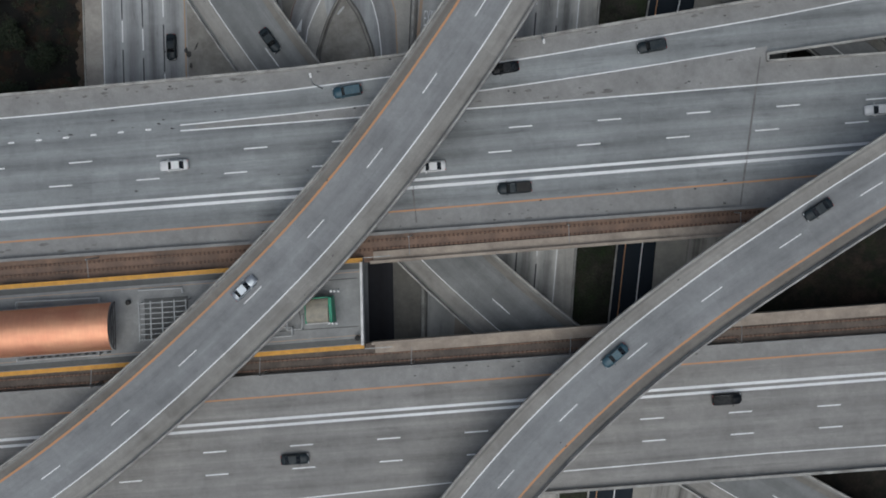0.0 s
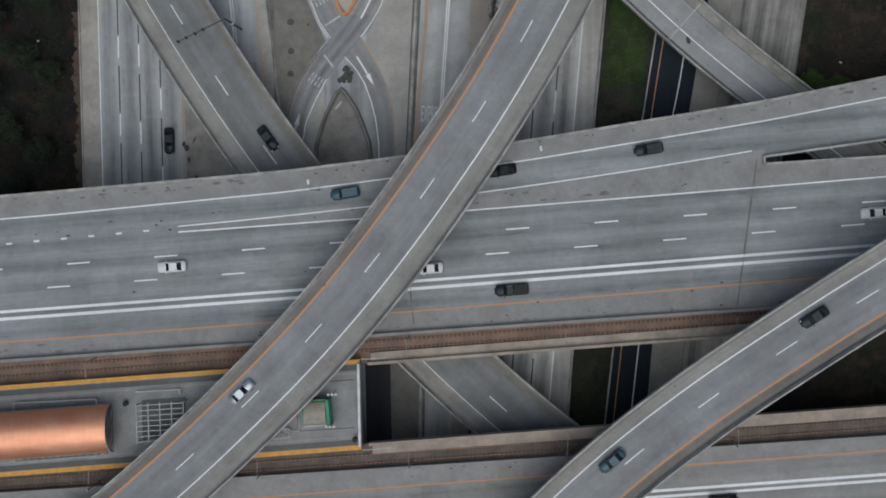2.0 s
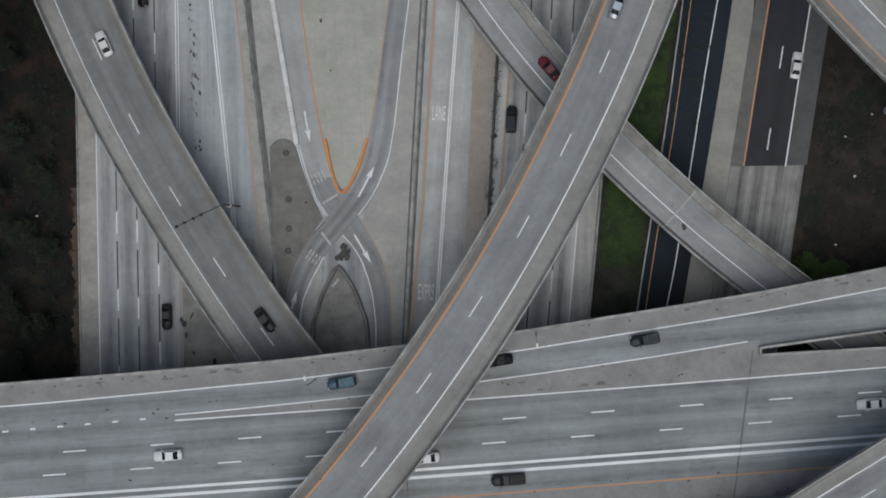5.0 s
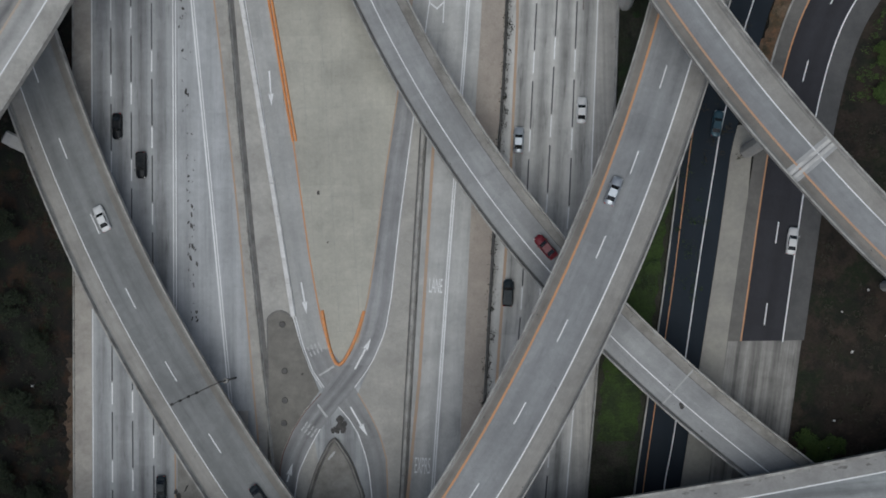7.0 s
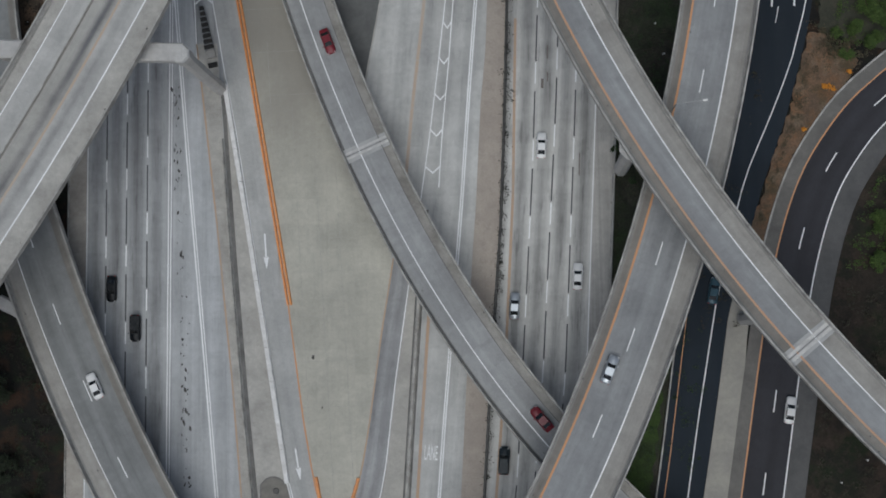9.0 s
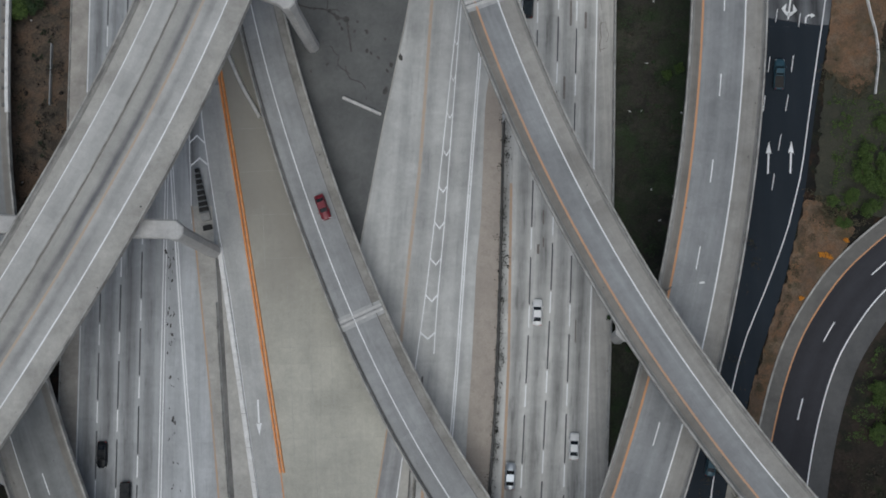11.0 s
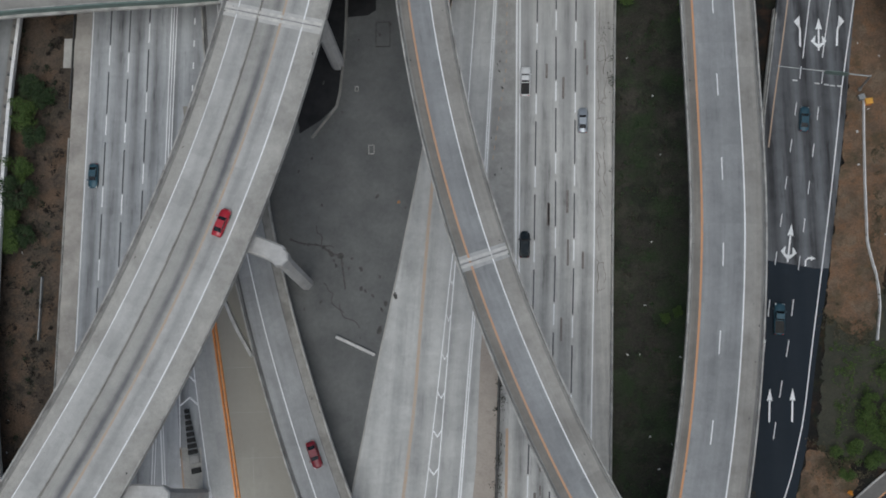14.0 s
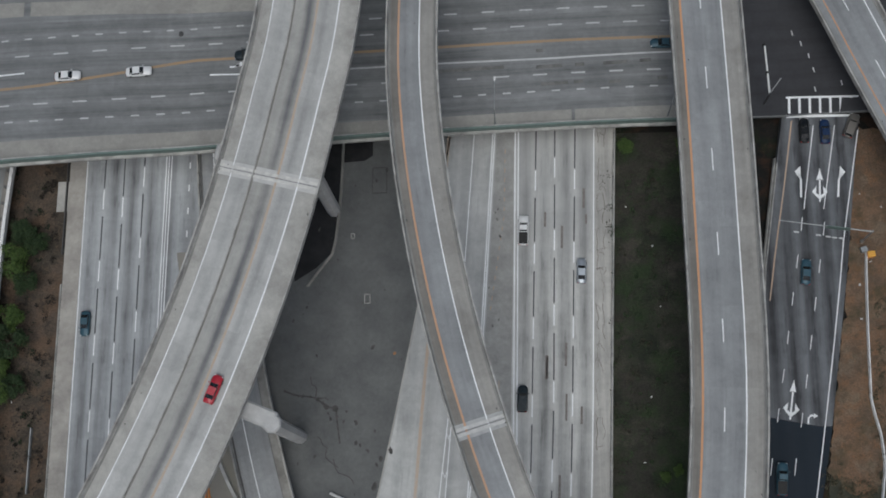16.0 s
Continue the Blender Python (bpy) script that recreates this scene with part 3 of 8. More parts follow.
A_RIGHT = table([0, 25.2, 33.2, 37.6, 41.6, 45.1, 50.2, 52.2, 54.7, 60.2, 70.3, 91, 115, 139, 164], [-23.4, -23.6, -23.8, -25.0, -26.9, -28.9, -31.8, -33.3, -34.6, -35.8, -37.5, -40.2, -44.1, -48.1, -52.4])
B_LEFT = table([0, 20, 31.3, 34.3, 38.3, 41.8, 45.2, 49.7, 54.1, 60.1, 64.1, 70.1, 86, 97, 110], [-43.9, -43.6, -43.2, -42.6, -40.8, -38.5, -35.4, -31.8, -28.8, -27.2, -26.4, -25.4, -23.1, -21.2, -19.3])
B_RIGHT = table([0, 26.3, 30.8, 34.3, 38.5, 42.2, 45.9, 48.6, 51.1, 54.6, 57, 62.5, 70, 77, 93, 110], [-40.7, -40.5, -39.7, -38.1, -35.8, -32.7, -29.4, -27.3, -25.8, -24.2, -23.4, -22.4, -21.5, -20.6, -18.2, -15.8])
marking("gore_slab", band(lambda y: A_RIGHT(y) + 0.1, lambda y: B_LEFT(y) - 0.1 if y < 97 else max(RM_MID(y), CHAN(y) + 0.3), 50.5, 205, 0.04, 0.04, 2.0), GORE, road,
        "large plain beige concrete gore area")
marking("median_slab", band(lambda y: W_WALL(y) + 0.3, lambda y: BAR(y) - 0.2, 20, 140, 0.04, 0.04), SHOULDER, road, "stained concrete median strip")
# dark band paints the shadow of the median barrier
marking("gutter", band(lambda y: W_WALL(y) - 0.4, lambda y: W_WALL(y) + 0.35, 0, 132, 0.055, 0.05), DARK_STRIP, road, "dark band of painted shade beside the median barrier")
marking("yard", band(RM_MID, YARD_EDGE, 130, 300, 0.05, 0.05), YARD, road, "dark asphalt yard under the bridges")
marking("dusty_verge", band(BROWN_L, BROWN_R, SOUTH, 180, 0.05, 0.05), BROWN_STRIP, road, "dusty brown verge strip")
marking("shoulder", band(lambda y: C_WHITE(y) + 0.75, table([172, 206, 226], [3.7, 4.7, 5.1]), 166, 330, 0.03, 0.03), WORN_SHOULDER, road, "spotted beige concrete shoulder")
marking("express_strip", band(lambda y: (A_RIGHT(y) if y < 46 else B_RIGHT(y)) + 0.1, lambda y: C_BAR(y) - 0.3, -20, 106, 0.03, 0.03), BEIGE_STRIP, road, "stained concrete strip")

# lane and slab take darker tones in the gap below the railway
marking("dark_lane", band(const(-29.8), const(-25.2), -60, 14, 0.1, 0.05, uref=-27.5), ASPHALT_BROWN, road, "near-black lane strip below the railway")
marking("brown_slab", band(const(-25.15), lambda y: C_BAR(y) - 0.5, -60, 14, 0.1, 0.05), ISLAND, road, "dark brown concrete strip below the railway")
for k in range(13):
    y = 56.0 + 8.2 * k
    xl, xr = A_RIGHT(y) + 0.3, (B_LEFT(y) - 0.3 if y < 97 else RM_MID(y))
    if xr - xl > 3:
        marking("slab_joint", ([(xl, y, 0.047), (xr, y + 0.3, 0.047), (xr, y + 0.35, 0.047), (xl, y + 0.05, 0.047)], [(0, 1, 2, 3)], [(0, 0)] * 4), SLAB_JOINT, road)
for x, y0, y1 in ((-32.2, 56, 120), (-28.5, 56, 118), (-36.0, 66, 128), (-40.0, 92, 140)):
    marking("slab_joint", line_between(lambda y: x - 0.05 * (y - 60), y0, y1, 0.06, 0.03), SLAB_JOINT, road)
for f, y0, y1, w, mt, nm in [
    (const(-77.8), SOUTH, NORTH, 0.18, WHITE, "edge_line"), (W_SOLID, 44, NORTH, 0.22, WHITE, "solid_line"),
    (lambda y: W_SOLID(y) + 0.5, 44, NORTH, 0.2, WHITE, "solid_line"), (const(-62.5), SOUTH, 44, 0.3, ORANGE_OLD, "orange_line"), (W_TWO, 40, 149, 0.3, WHITE, "solid_line"),
    (lambda y: W_TWO(y) + 0.45, 40, 149, 0.2, WHITE, "solid_line"), (table([149, 230], [-61.4, -61.15]), 149, NORTH, 0.2, WHITE, "solid_line"),
    (W_ORANGE, 0, 140, 0.34, ORANGE_OLD, "orange_line"), (B_LEFT, 54, 106, 0.3, ORANGE_OLD, "orange_line"),
     (C_ORANGE, 8, 100, 0.55, ORANGE_OLD, "orange_line"),
    (N_ORANGE, 108, 250, 0.6, ORANGE_GHOST, "orange_line"), (C_WHITE, 8, 330, 0.26, WHITE, "solid_line"),
    (lambda y: C_WHITE(y) + 0.38, 8, 330, 0.26, WHITE, "solid_line"), (E_ORANGE, SOUTH, 143, 0.5, ORANGE_OLD, "orange_line"),
    (E_SOLID, SOUTH, NORTH, 0.2, WHITE, "edge_line"), (table([177, 224], [4.3, 5.3]), 160, NORTH, 0.26, WHITE, "solid_line"),
    (table([177, 224], [4.9, 5.9]), 160, NORTH, 0.26, WHITE, "solid_line"),
    (CHEV_L, 100, 184, 0.2, WHITE, "chevron_border"), (CHEV_R, 112, 330, 0.2, WHITE, "chevron_border"),
    (YARD_EDGE, 128, 232, 0.35, SHOULDER, "kerb_line"), (A_RIGHT, 54, 91, 0.28, ORANGE, "orange_line"),
    (table([136.7, 152.3, 200], [-57.2, -58.0, -57.9]), 136.7, 198, 0.2, WHITE, "gore_border"), (lambda y: A_LEFT(y), 133, 198, 0.2, WHITE, "gore_border"),
]:
    marking(nm, line_between(f, y0, y1, w, 0.05), mt, road)
for f, ph in ((const(-74.2), 43.4), (const(-70.4), 41.8), (const(-66.5), 33.6), (E_D1, 102.3), (E_D2, 104.8), (E_D3, 102.4)):
    dash_parts("lane_dash", [line_between(f, 0, 0, 0.24, 0.05, spans=[q]) for q in runs(SOUTH, NORTH, 14.2, 3.9, ph)], WHITE, road)
    dash_parts("contrast_dash", [line_between(f, 0, 0, 0.26, 0.05, spans=[q]) for q in runs(SOUTH, NORTH, 14.2, 8.6, ph + 4.2)], BLACK_PAINT, road)
for y, xl, xr in ((147.7, -57.6, -54.3), (152.0, -58.0, -55.1)):
    xm = (xl + xr) / 2
    for x0 in (xl, xr):
        marking("chevron_bar", ([(x0, y - 0.2, 0.08), (x0, y + 0.2, 0.08), (xm, y + 1.6, 0.08), (xm, y + 1.2, 0.08)], [(0, 1, 2, 3)] if x0 == xr else [(3, 2, 1, 0)], [(0, 0)] * 4), WHITE, road)
dash_parts("short_dash", [line_between(table([200, 211, 224], [1.3, 3.0, 3.4]), 0, 0, 0.16, 0.05, spans=[q]) for q in runs(192, 226, 1.9, 0.8, 193)], ORANGE_OLD, road)
dash_parts("short_dash", [line_between(const(-57.55), 0, 0, 0.25, 0.05, spans=[q]) for q in runs(199, 300, 4.55, 1.3, 208.0)], WHITE, road)
for y in (114.5, 121.3, 128.0, 134.7, 141.4, 148.3, 155.3, 162.4, 169.2):
    xl, xr = CHEV_L(y + 1.4), CHEV_R(y + 1.4)
    xm = (xl + xr) / 2
    for x0 in (xl, xr):
        marking("chevron_bar", ([(x0, y + 1.2, 0.08), (x0, y + 1.6, 0.08), (xm, y + 0.4, 0.08), (xm, y, 0.08)], [(0, 1, 2, 3)] if x0 == xr else [(3, 2, 1, 0)], [(0, 0)] * 4), WHITE, road)


def k_rail(name, f, y0, y1, material, label, height=0.82, seg=6.1, base=0.6, z=0.0, along="y", gap=0.08, top=0.1, piece=""):
    """Precast barrier: sloping faces, one piece after another."""
    verts, faces = [], []
    n = int((y1 - y0) / seg)
    for k in range(n):
        a, b = y0 + k * seg, y0 + (k + 1) * seg - gap
        i = len(verts)
        for v in (a, b):
            for o, h in ((-base / 2, 0), (base / 2, 0), (base / 2, 0.12), (base * 0.2, 0.34), (top, height), (-top, height), (-base * 0.2, 0.34), (-base / 2, 0.12)):
                verts.append((f(v) + o, v, z + h))
        for j in range(8):
            faces.append((i + j, i + (j + 1) % 8, i + 8 + (j + 1) % 8, i + 8 + j))
        faces += [tuple(i + j for j in range(8))[::-1], tuple(i + 8 + j for j in range(8))]
    if piece:
        ob = tagged(new(name), label, "barrier", kind="structure")
        ob.location = (f(y0), y0, z)
        bpy.context.view_layer.update()
        for k in range(n):
            put(piece, mesh_of(piece, verts[16 * k:16 * k + 16], [tuple(i - 16 * k for i in q) for q in faces[10 * k:10 * k + 10]]), material, ob)
        return ob
    return tagged(put(name, mesh_of(name, verts, faces), material), label, "barrier", kind="structure")


k_rail("trim_median_barrier", lambda y: W_WALL(y) - 0.75, 0, 128, PARAPET, "low grey concrete median barrier")
k_rail("trim_white_barrier", lambda y: BAR(y) - 0.35, 59, 133, WHITE_BLOCK, "white precast barrier segments beside the lane", base=0.9, top=0.4, piece="barrier_segment")
k_rail("trim_double_barrier", C_BAR, -120, 108, PARAPET, "grey concrete barrier between the lanes", base=0.8, top=0.2)
k_rail("trim_verge_wall", lambda y: BROWN_R(y) + 0.3, -120, 160, DARK_STEEL, "dark overgrown barrier beside the verge", base=0.5)
k_rail("trim_edge_wall", EAST_WALL, SOUTH, NORTH, PARAPET, "pale concrete wall at the freeway edge", base=0.5, height=1.0)
k_rail("trim_edge_barrier", const(-81.4), SOUTH, 205, PARAPET, "grey concrete kerb at the freeway edge", base=0.35, height=0.3)

k_rail("trim_west_barrier", const(-56.4), -120, 26, DARK_STEEL, "dark stained barrier in the west median", base=0.6)

# ---- streets to the east ----
ST_L = table([-60, -22.7, -9.6, 30, 63, 90, 115, 135, 153, 169, 184, 200, 232], [9.0, 13.8, 15.4, 20.9, 26.5, 30.5, 35.5, 42.5, 47.6, 48.6, 49.0, 50.6, 55.9])
ST_R = table([-60, -17.5, -9.2, 30, 52, 70, 88, 110, 124, 140, 155, 170, 200, 229], [17.0, 21.4, 22.2, 28.8, 32.8, 36.0, 38.9, 45.4, 50.6, 55.0, 57.5, 60.6, 65.6, 69.6])


def street_z(x, y):
    return float(np.interp(y, [-300, 160, 190, 216, 234, 262], [0, 0, 0.5, 1.2, 2.4, 2.6]))


black = structure("road_black", band(ST_L, ST_R, SOUTH, 171.2, street_z, 0.3, uref=50.0), ASPHALT, "fresh black asphalt street with white arrows")
street = structure("road_street", band(ST_L, ST_R, 171.2, 229.0, street_z, 3.0, uref=55.0), STREET, "worn grey asphalt street with dark tyre tracks")
marking("edge_line", line_between(lambda y: ST_L(y) + 1.4, SOUTH, 120, 0.16, 0.0), ORANGE, black, "orange edge line")
marking("edge_line", line_between(table([-20.3, -9.3, 30, 35, 53, 71, 90, 109, 115, 124, 133, 144, 157, 171], [18.5, 19.85, 26.0, 27.2, 30.3, 33.3, 36.8, 41.6, 43.7, 47.8, 51.5, 54.6, 56.9, 59.5]), -60, 171, 0.2, street_z), WHITE, black)
marking("edge_line", line_between(table([171, 185, 197.3, 204.8, 215.6, 226], [59.5, 62.0, 64.05, 65.15, 67.25, 69.2]), 171, 226, 0.2, street_z), WHITE, street)
marking("edge_line", line_between(table([171, 193.5, 204.6, 213.3, 221.6, 228], [47.6, 51.15, 53.0, 54.7, 56.1, 57.1]), 194, 228, 0.26, street_z), ORANGE_OLD, street, "faded orange edge line")
LANE_A = table([100, 135, 147, 171, 200, 226], [38.5, 46.2, 50.8, 53.0, 56.6, 60.9])
LANE_C = table([143, 166, 172, 181.4, 209, 211], [46.2, 50.0, 51.2, 53.0, 58.0, 58.2])
LANE_D = table([143.7, 150.3, 157.6, 165.4, 171, 180.4, 209.5], [49.74, 51.1, 52.8, 54.1, 55.3, 57.05, 62.2])
LANE_B = table([171, 200, 226], [56.4, 60.0, 64.8])
k_rail("trim_street_kerb", lambda y: ST_L(y) + 0.1, 176, 223, PARAPET, "pale concrete kerb wall along the street", base=0.4, height=0.6, seg=4.0, gap=0.02, z=1.0)
for f, y0, y1, ob, gap, ln, ph in ((LANE_C, 150, 171, black, 7.3, 3.0, 2), (LANE_D, 135, 171, black, 7.3, 3.0, 2), (LANE_C, 171.5, 211, street, 7.0, 2.45, 172.0), (LANE_D, 170.9, 211, street, 7.0, 2.5, 171.0)):
    dash_parts("lane_dash", [line_between(f, 0, 0, 0.14, street_z, spans=[q]) for q in runs(y0, y1, gap, ln, ph)], WHITE, ob)
marking("asphalt_edge", ([(48.6, 171.2, 0.2), (58.5, 171.2, 0.2), (48.6, 173.1, 0.235)], [(0, 1, 2)], [(-1.4, 171.2), (8.5, 171.2), (-1.4, 173.1)]), ASPHALT, black)
for f in (LANE_A, LANE_B):
    marking("solid_line", line_between(f, 211, 227, 0.17, street_z), WHITE, street)

LOOP = Path([(0, -230, 0), (19, -100, 0), (30, -40, 0), (37.2, 10, 0), (42.8, 46, 0), (45.4, 62, 0), (48.4, 80, 0), (51.2, 95, 0), (55.0, 107.7, 0),
             (59.65, 116.5, 0), (67.0, 125.1, 0), (79.5, 133.1, 0), (105, 139.4, 0), (200, 141.5, 0)], 2.5)
PATCH = 288.2


def level_start(data, n, y=53.5):
    """Cuts the first ring of a swept strip square to the world's y axis."""
    verts, faces, uvs = data
    h = LOOP.heading(PATCH)
    for k in range(n):
        d = (y - verts[k][1]) / math.sin(h)
        verts[k] = Vector((verts[k][0] + d * math.cos(h), y, verts[k][2]))
    return verts, faces, uvs


loop = structure("road_loop", level_start(sweep(LOOP, [(-6.6, 0.02), (6.6, 0.02), (6.6, -0.3), (-6.6, -0.3)], PATCH, 1e9), 4), ASPHALT_BROWN, "dark asphalt loop ramp with orange and white edge lines")
LOOP_OLD = road_mat("streaked_ramp_concrete", (0.40, 0.388, 0.36), (0.1, 0.096, 0.09), lane=3.5, track=0.42, streak=0.75, stain=0.35, phase=1.2)
structure("road_loop_concrete", sweep(LOOP, [(-6.6, 0.008), (6.2, 0.008), (6.2, -0.3), (-6.6, -0.3)], 0, PATCH + 1), LOOP_OLD, "pale concrete ramp before the asphalt")
marking("shoulder", level_start(ribbon(LOOP, -6.6, -4.2, 0.035, ((PATCH, 1e9),)), 2), LOOP_SIDE, loop, "dark grey concrete shoulder")
marking("shoulder", level_start(ribbon(LOOP, 3.15, 6.6, 0.035, ((PATCH, 1e9),)), 2), LOOP_EDGE_MAT, loop, "dark grey asphalt shoulder")
marking("edge_line", level_start(ribbon(LOOP, -4.38, -4.12, 0.05, ((PATCH, 1e9),)), 2), ORANGE, loop)
marking("edge_line", ribbon(LOOP, 2.84, 3.08, 0.05, ((PATCH - 1, 1e9),)), WHITE, loop)
dash_parts("lane_dash", [ribbon(LOOP, -0.72, -0.5, 0.05, (q,)) for q in dashes(LOOP.length, 14.63, 304.3 - 14.63 * 1, 3.9) if q[0] > PATCH - 1], WHITE, loop)
structure("pavement_strip", band(lambda y: ST_R(y) + 0.05, table([35, 85, 100], [37.0, 42.2, 44.5]), SOUTH, 92, 0.0, 0.25), STRIP, "beige concrete strip between the ramps", "pavement")
structure("pavement_kerb", sweep(LOOP, [(-6.95, 0.16), (-6.62, 0.16), (-6.62, -0.3), (-6.95, -0.3)], LOOP.near(51.0, 94.0), 1e9), PARAPET, "concrete kerb round the loop ramp", "kerb")

# ---- soil and planting beds ----
k_rail("trim_street_wall", lambda y: ST_L(y) - 0.1, -60, 108, PARAPET, "thin pale wall beside the black street", base=0.34, height=0.6, seg=6, gap=0.0, top=0.12)
structure("ground_east", band(table([-60, 35, 85, 95, 106, 120, 131], [31.0, 46.3, 54.0, 55.5, 59.0, 66.5, 80.0]), const(160.0), -60, 131, -0.16, 0.08, 2.0), EAST_SOIL, "dark olive soil with weeds beside the loop ramp", "ground")
structure("ground_verge", band(table([120, 175, 226], [-92.5, -96.0, -96.0]), const(-81.3), 118, 228, -0.1, 0.1), VERGE_SOIL, "brown dry soil verge between ramp and freeway", "ground")
verge_rim = lambda y: -81.0 + 0.13 * math.sin(y * 0.37) + 0.09 * math.sin(y * 1.9) + 0.07 * math.sin(y * 4.3)
verge_back = lambda y: -82.6 + 0.35 * math.sin(y * 0.43) + 0.22 * math.sin(y * 1.7) + 0.2 * math.sin(y * 3.1) + 0.15 * math.sin(y * 5.3)
structure("ground_verge_edge", band(verge_back, verge_rim, 8, 52, 0.02, 0.2, 0.3), VERGE_SOIL, "ragged brown soil edge over the shoulder", "ground")
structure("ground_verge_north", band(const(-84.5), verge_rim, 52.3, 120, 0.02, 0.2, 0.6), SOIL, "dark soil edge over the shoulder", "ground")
structure("ground_ivy_bed", band(lambda y: EAST_WALL(y) + 0.8 + 0.7 * math.sin(y * 0.7) ** 2, lambda y: ST_L(y) - 0.9 - 0.6 * math.sin(y * 0.9) ** 2, 36, 84, -0.03, 0.1, 1.0), LAWN, "bright green ivy bed beside the wall", "ground cover")
structure("ground_cover", band(lambda y: EAST_WALL(y) + 0.3, lambda y: min(ST_L(y) - 0.4, 33.5 + max(0, y - 108) * 0.5) if y < 140 else 47.0, -60, 227, -0.06, 0.2),
          GRASS, "dark green ground cover between wall and ramp", "ground cover")
def ragged(points, amount, seed):
    """The same outline with many small irregular steps."""
    rnd = random.Random(seed)
    out = []
    for (x0, y0), (x1, y1) in zip(points, points[1:] + points[:1]):
        n = max(1, int(math.hypot(x1 - x0, y1 - y0) / 0.7))
        for k in range(n):
            out.append((x0 + (x1 - x0) * k / n + rnd.gauss(0, amount), y0 + (y1 - y0) * k / n + rnd.gauss(0, amount)))
    return out


structure("ground_olive", flat(ragged([(56.5, 139), (62, 137), (74, 134), (84, 150), (82, 172), (70, 166), (66, 159.5), (60, 163)], 0.25, 8), -0.08, 0.15), OLIVE_SOIL, "dark olive weedy soil between dirt patches", "ground")
LOOP_EDGE = table([92, 100, 105, 114, 122, 128, 135, 140], [43.6, 45.6, 47.0, 49.8, 55.0, 60.2, 68.2, 80.0])
structure("ground_dirt", flat(ragged([(ST_R(y) + 0.2, y) for y in np.arange(138.5, 92, -3)] + [(LOOP_EDGE(y), y) for y in np.arange(93, 132, 3)] + [(63.5, 133.0), (62.0, 136.5), (59.5, 135.2), (57.5, 138.8)], 0.22, 4), -0.05, 0.2), DIRT, "dry brown dirt beside the ramp", "ground")
structure("ground_dirt_east", flat(ragged([(59.6, 163.5), (62.5, 160.0), (65.5, 158.2), (68.0, 160.5), (69.6, 166), (71.0, 172), (73.5, 178), (76.5, 184), (79, 193), (81, 201), (83, 212), (84, 226)] + [(ST_R(y) + 0.2, y) for y in np.arange(227, 163, -4)], 0.2, 5), 0.02, 0.4), DIRT, "bare orange-brown dirt beside the street", "ground")


# ---- elevated roads ----
def elevated(name, label, pts, width, material, lines, thick=1.9, over=2.2, step=3.0, rail=0.95, shoulders=(), gutters=(GUTTER_MILD, GUTTER_MILD)):
    """A bridge ramp: deck, box girder, two parapets and its painted lines."""
    path = Path(pts, step)
    h = width / 2
    deck = put(name, mesh_of(name, *sweep(path, [(-h + 0.1, 0), (h - 0.1, 0), (h - 0.1, -0.28), (-h + 0.1, -0.28)])), material)
    tagged(deck, label, "bridge", "flyover ramps")
    put("girder", mesh_of("girder", *sweep(path, [(-h + 0.6, -0.28), (h - 0.6, -0.28), (h - over, -0.75), (h - over - 0.5, -thick), (-h + over + 0.5, -thick), (-h + over, -0.75)])), GIRDER, deck, "pale concrete box girder")
    for side in (-1, 1):
        prof = [(side * h, -0.35), (side * h, rail), (side * (h - 0.28), rail), (side * (h - 0.36), 0.35), (side * (h - 0.48), 0.12), (side * (h - 0.48), 0.005), (side * (h - 0.12), 0.005), (side * (h - 0.12), -0.35)]
        put("parapet", mesh_of("parapet", *sweep(path, prof if side < 0 else prof[::-1])), PARAPET, deck, "weathered concrete parapet")
    for side, mt in zip((-1, 1), gutters):
        u0, u1 = sorted((side * (h - 0.46), side * (h - 0.82)))
        if mt:
            marking("gutter", ribbon(path, u0, u1, 0.02), mt, deck, "dark stained gutter along the parapet")
    rnd = random.Random(int(width * 10 + len(pts)))
    verts, faces = [], []
    for _ in range(80):
        s, q = rnd.uniform(0, path.length), rnd.random()
        side = rnd.choice((-1, 1))
        u = side * (h - 0.5 - abs(rnd.gauss(0, 0.5 if q < 0.7 else 2.0)))
        r, n, i = rnd.uniform(0.04, 0.13), 7, len(verts)
        verts += [path.at(s + 1.8 * r * math.sin(6.283 * k / n) * rnd.uniform(0.6, 1.2), u + r * math.cos(6.283 * k / n) * rnd.uniform(0.6, 1.2), 0.032) for k in range(n)]
        faces.append(tuple(range(i, i + n)))
    tagged(marking("stain_specks", (verts, faces, None), JOINT_DARK, deck, "small dark stains"), kind="stuff")
    for u0, u1, mt in shoulders:
        marking("shoulder", ribbon(path, u0, u1, 0.012), mt, deck, "brownish concrete shoulder")
    for nm, u, w, mt, spans in lines(path):
        if len(spans) == 1:
            marking(nm, ribbon(path, u - w / 2, u + w / 2, 0.025, spans), mt, deck)
        else:
            dash_parts("lane_dash", [ribbon(path, u - w / 2, u + w / 2, 0.025, (q,)) for q in spans], mt, deck)
    return deck, path


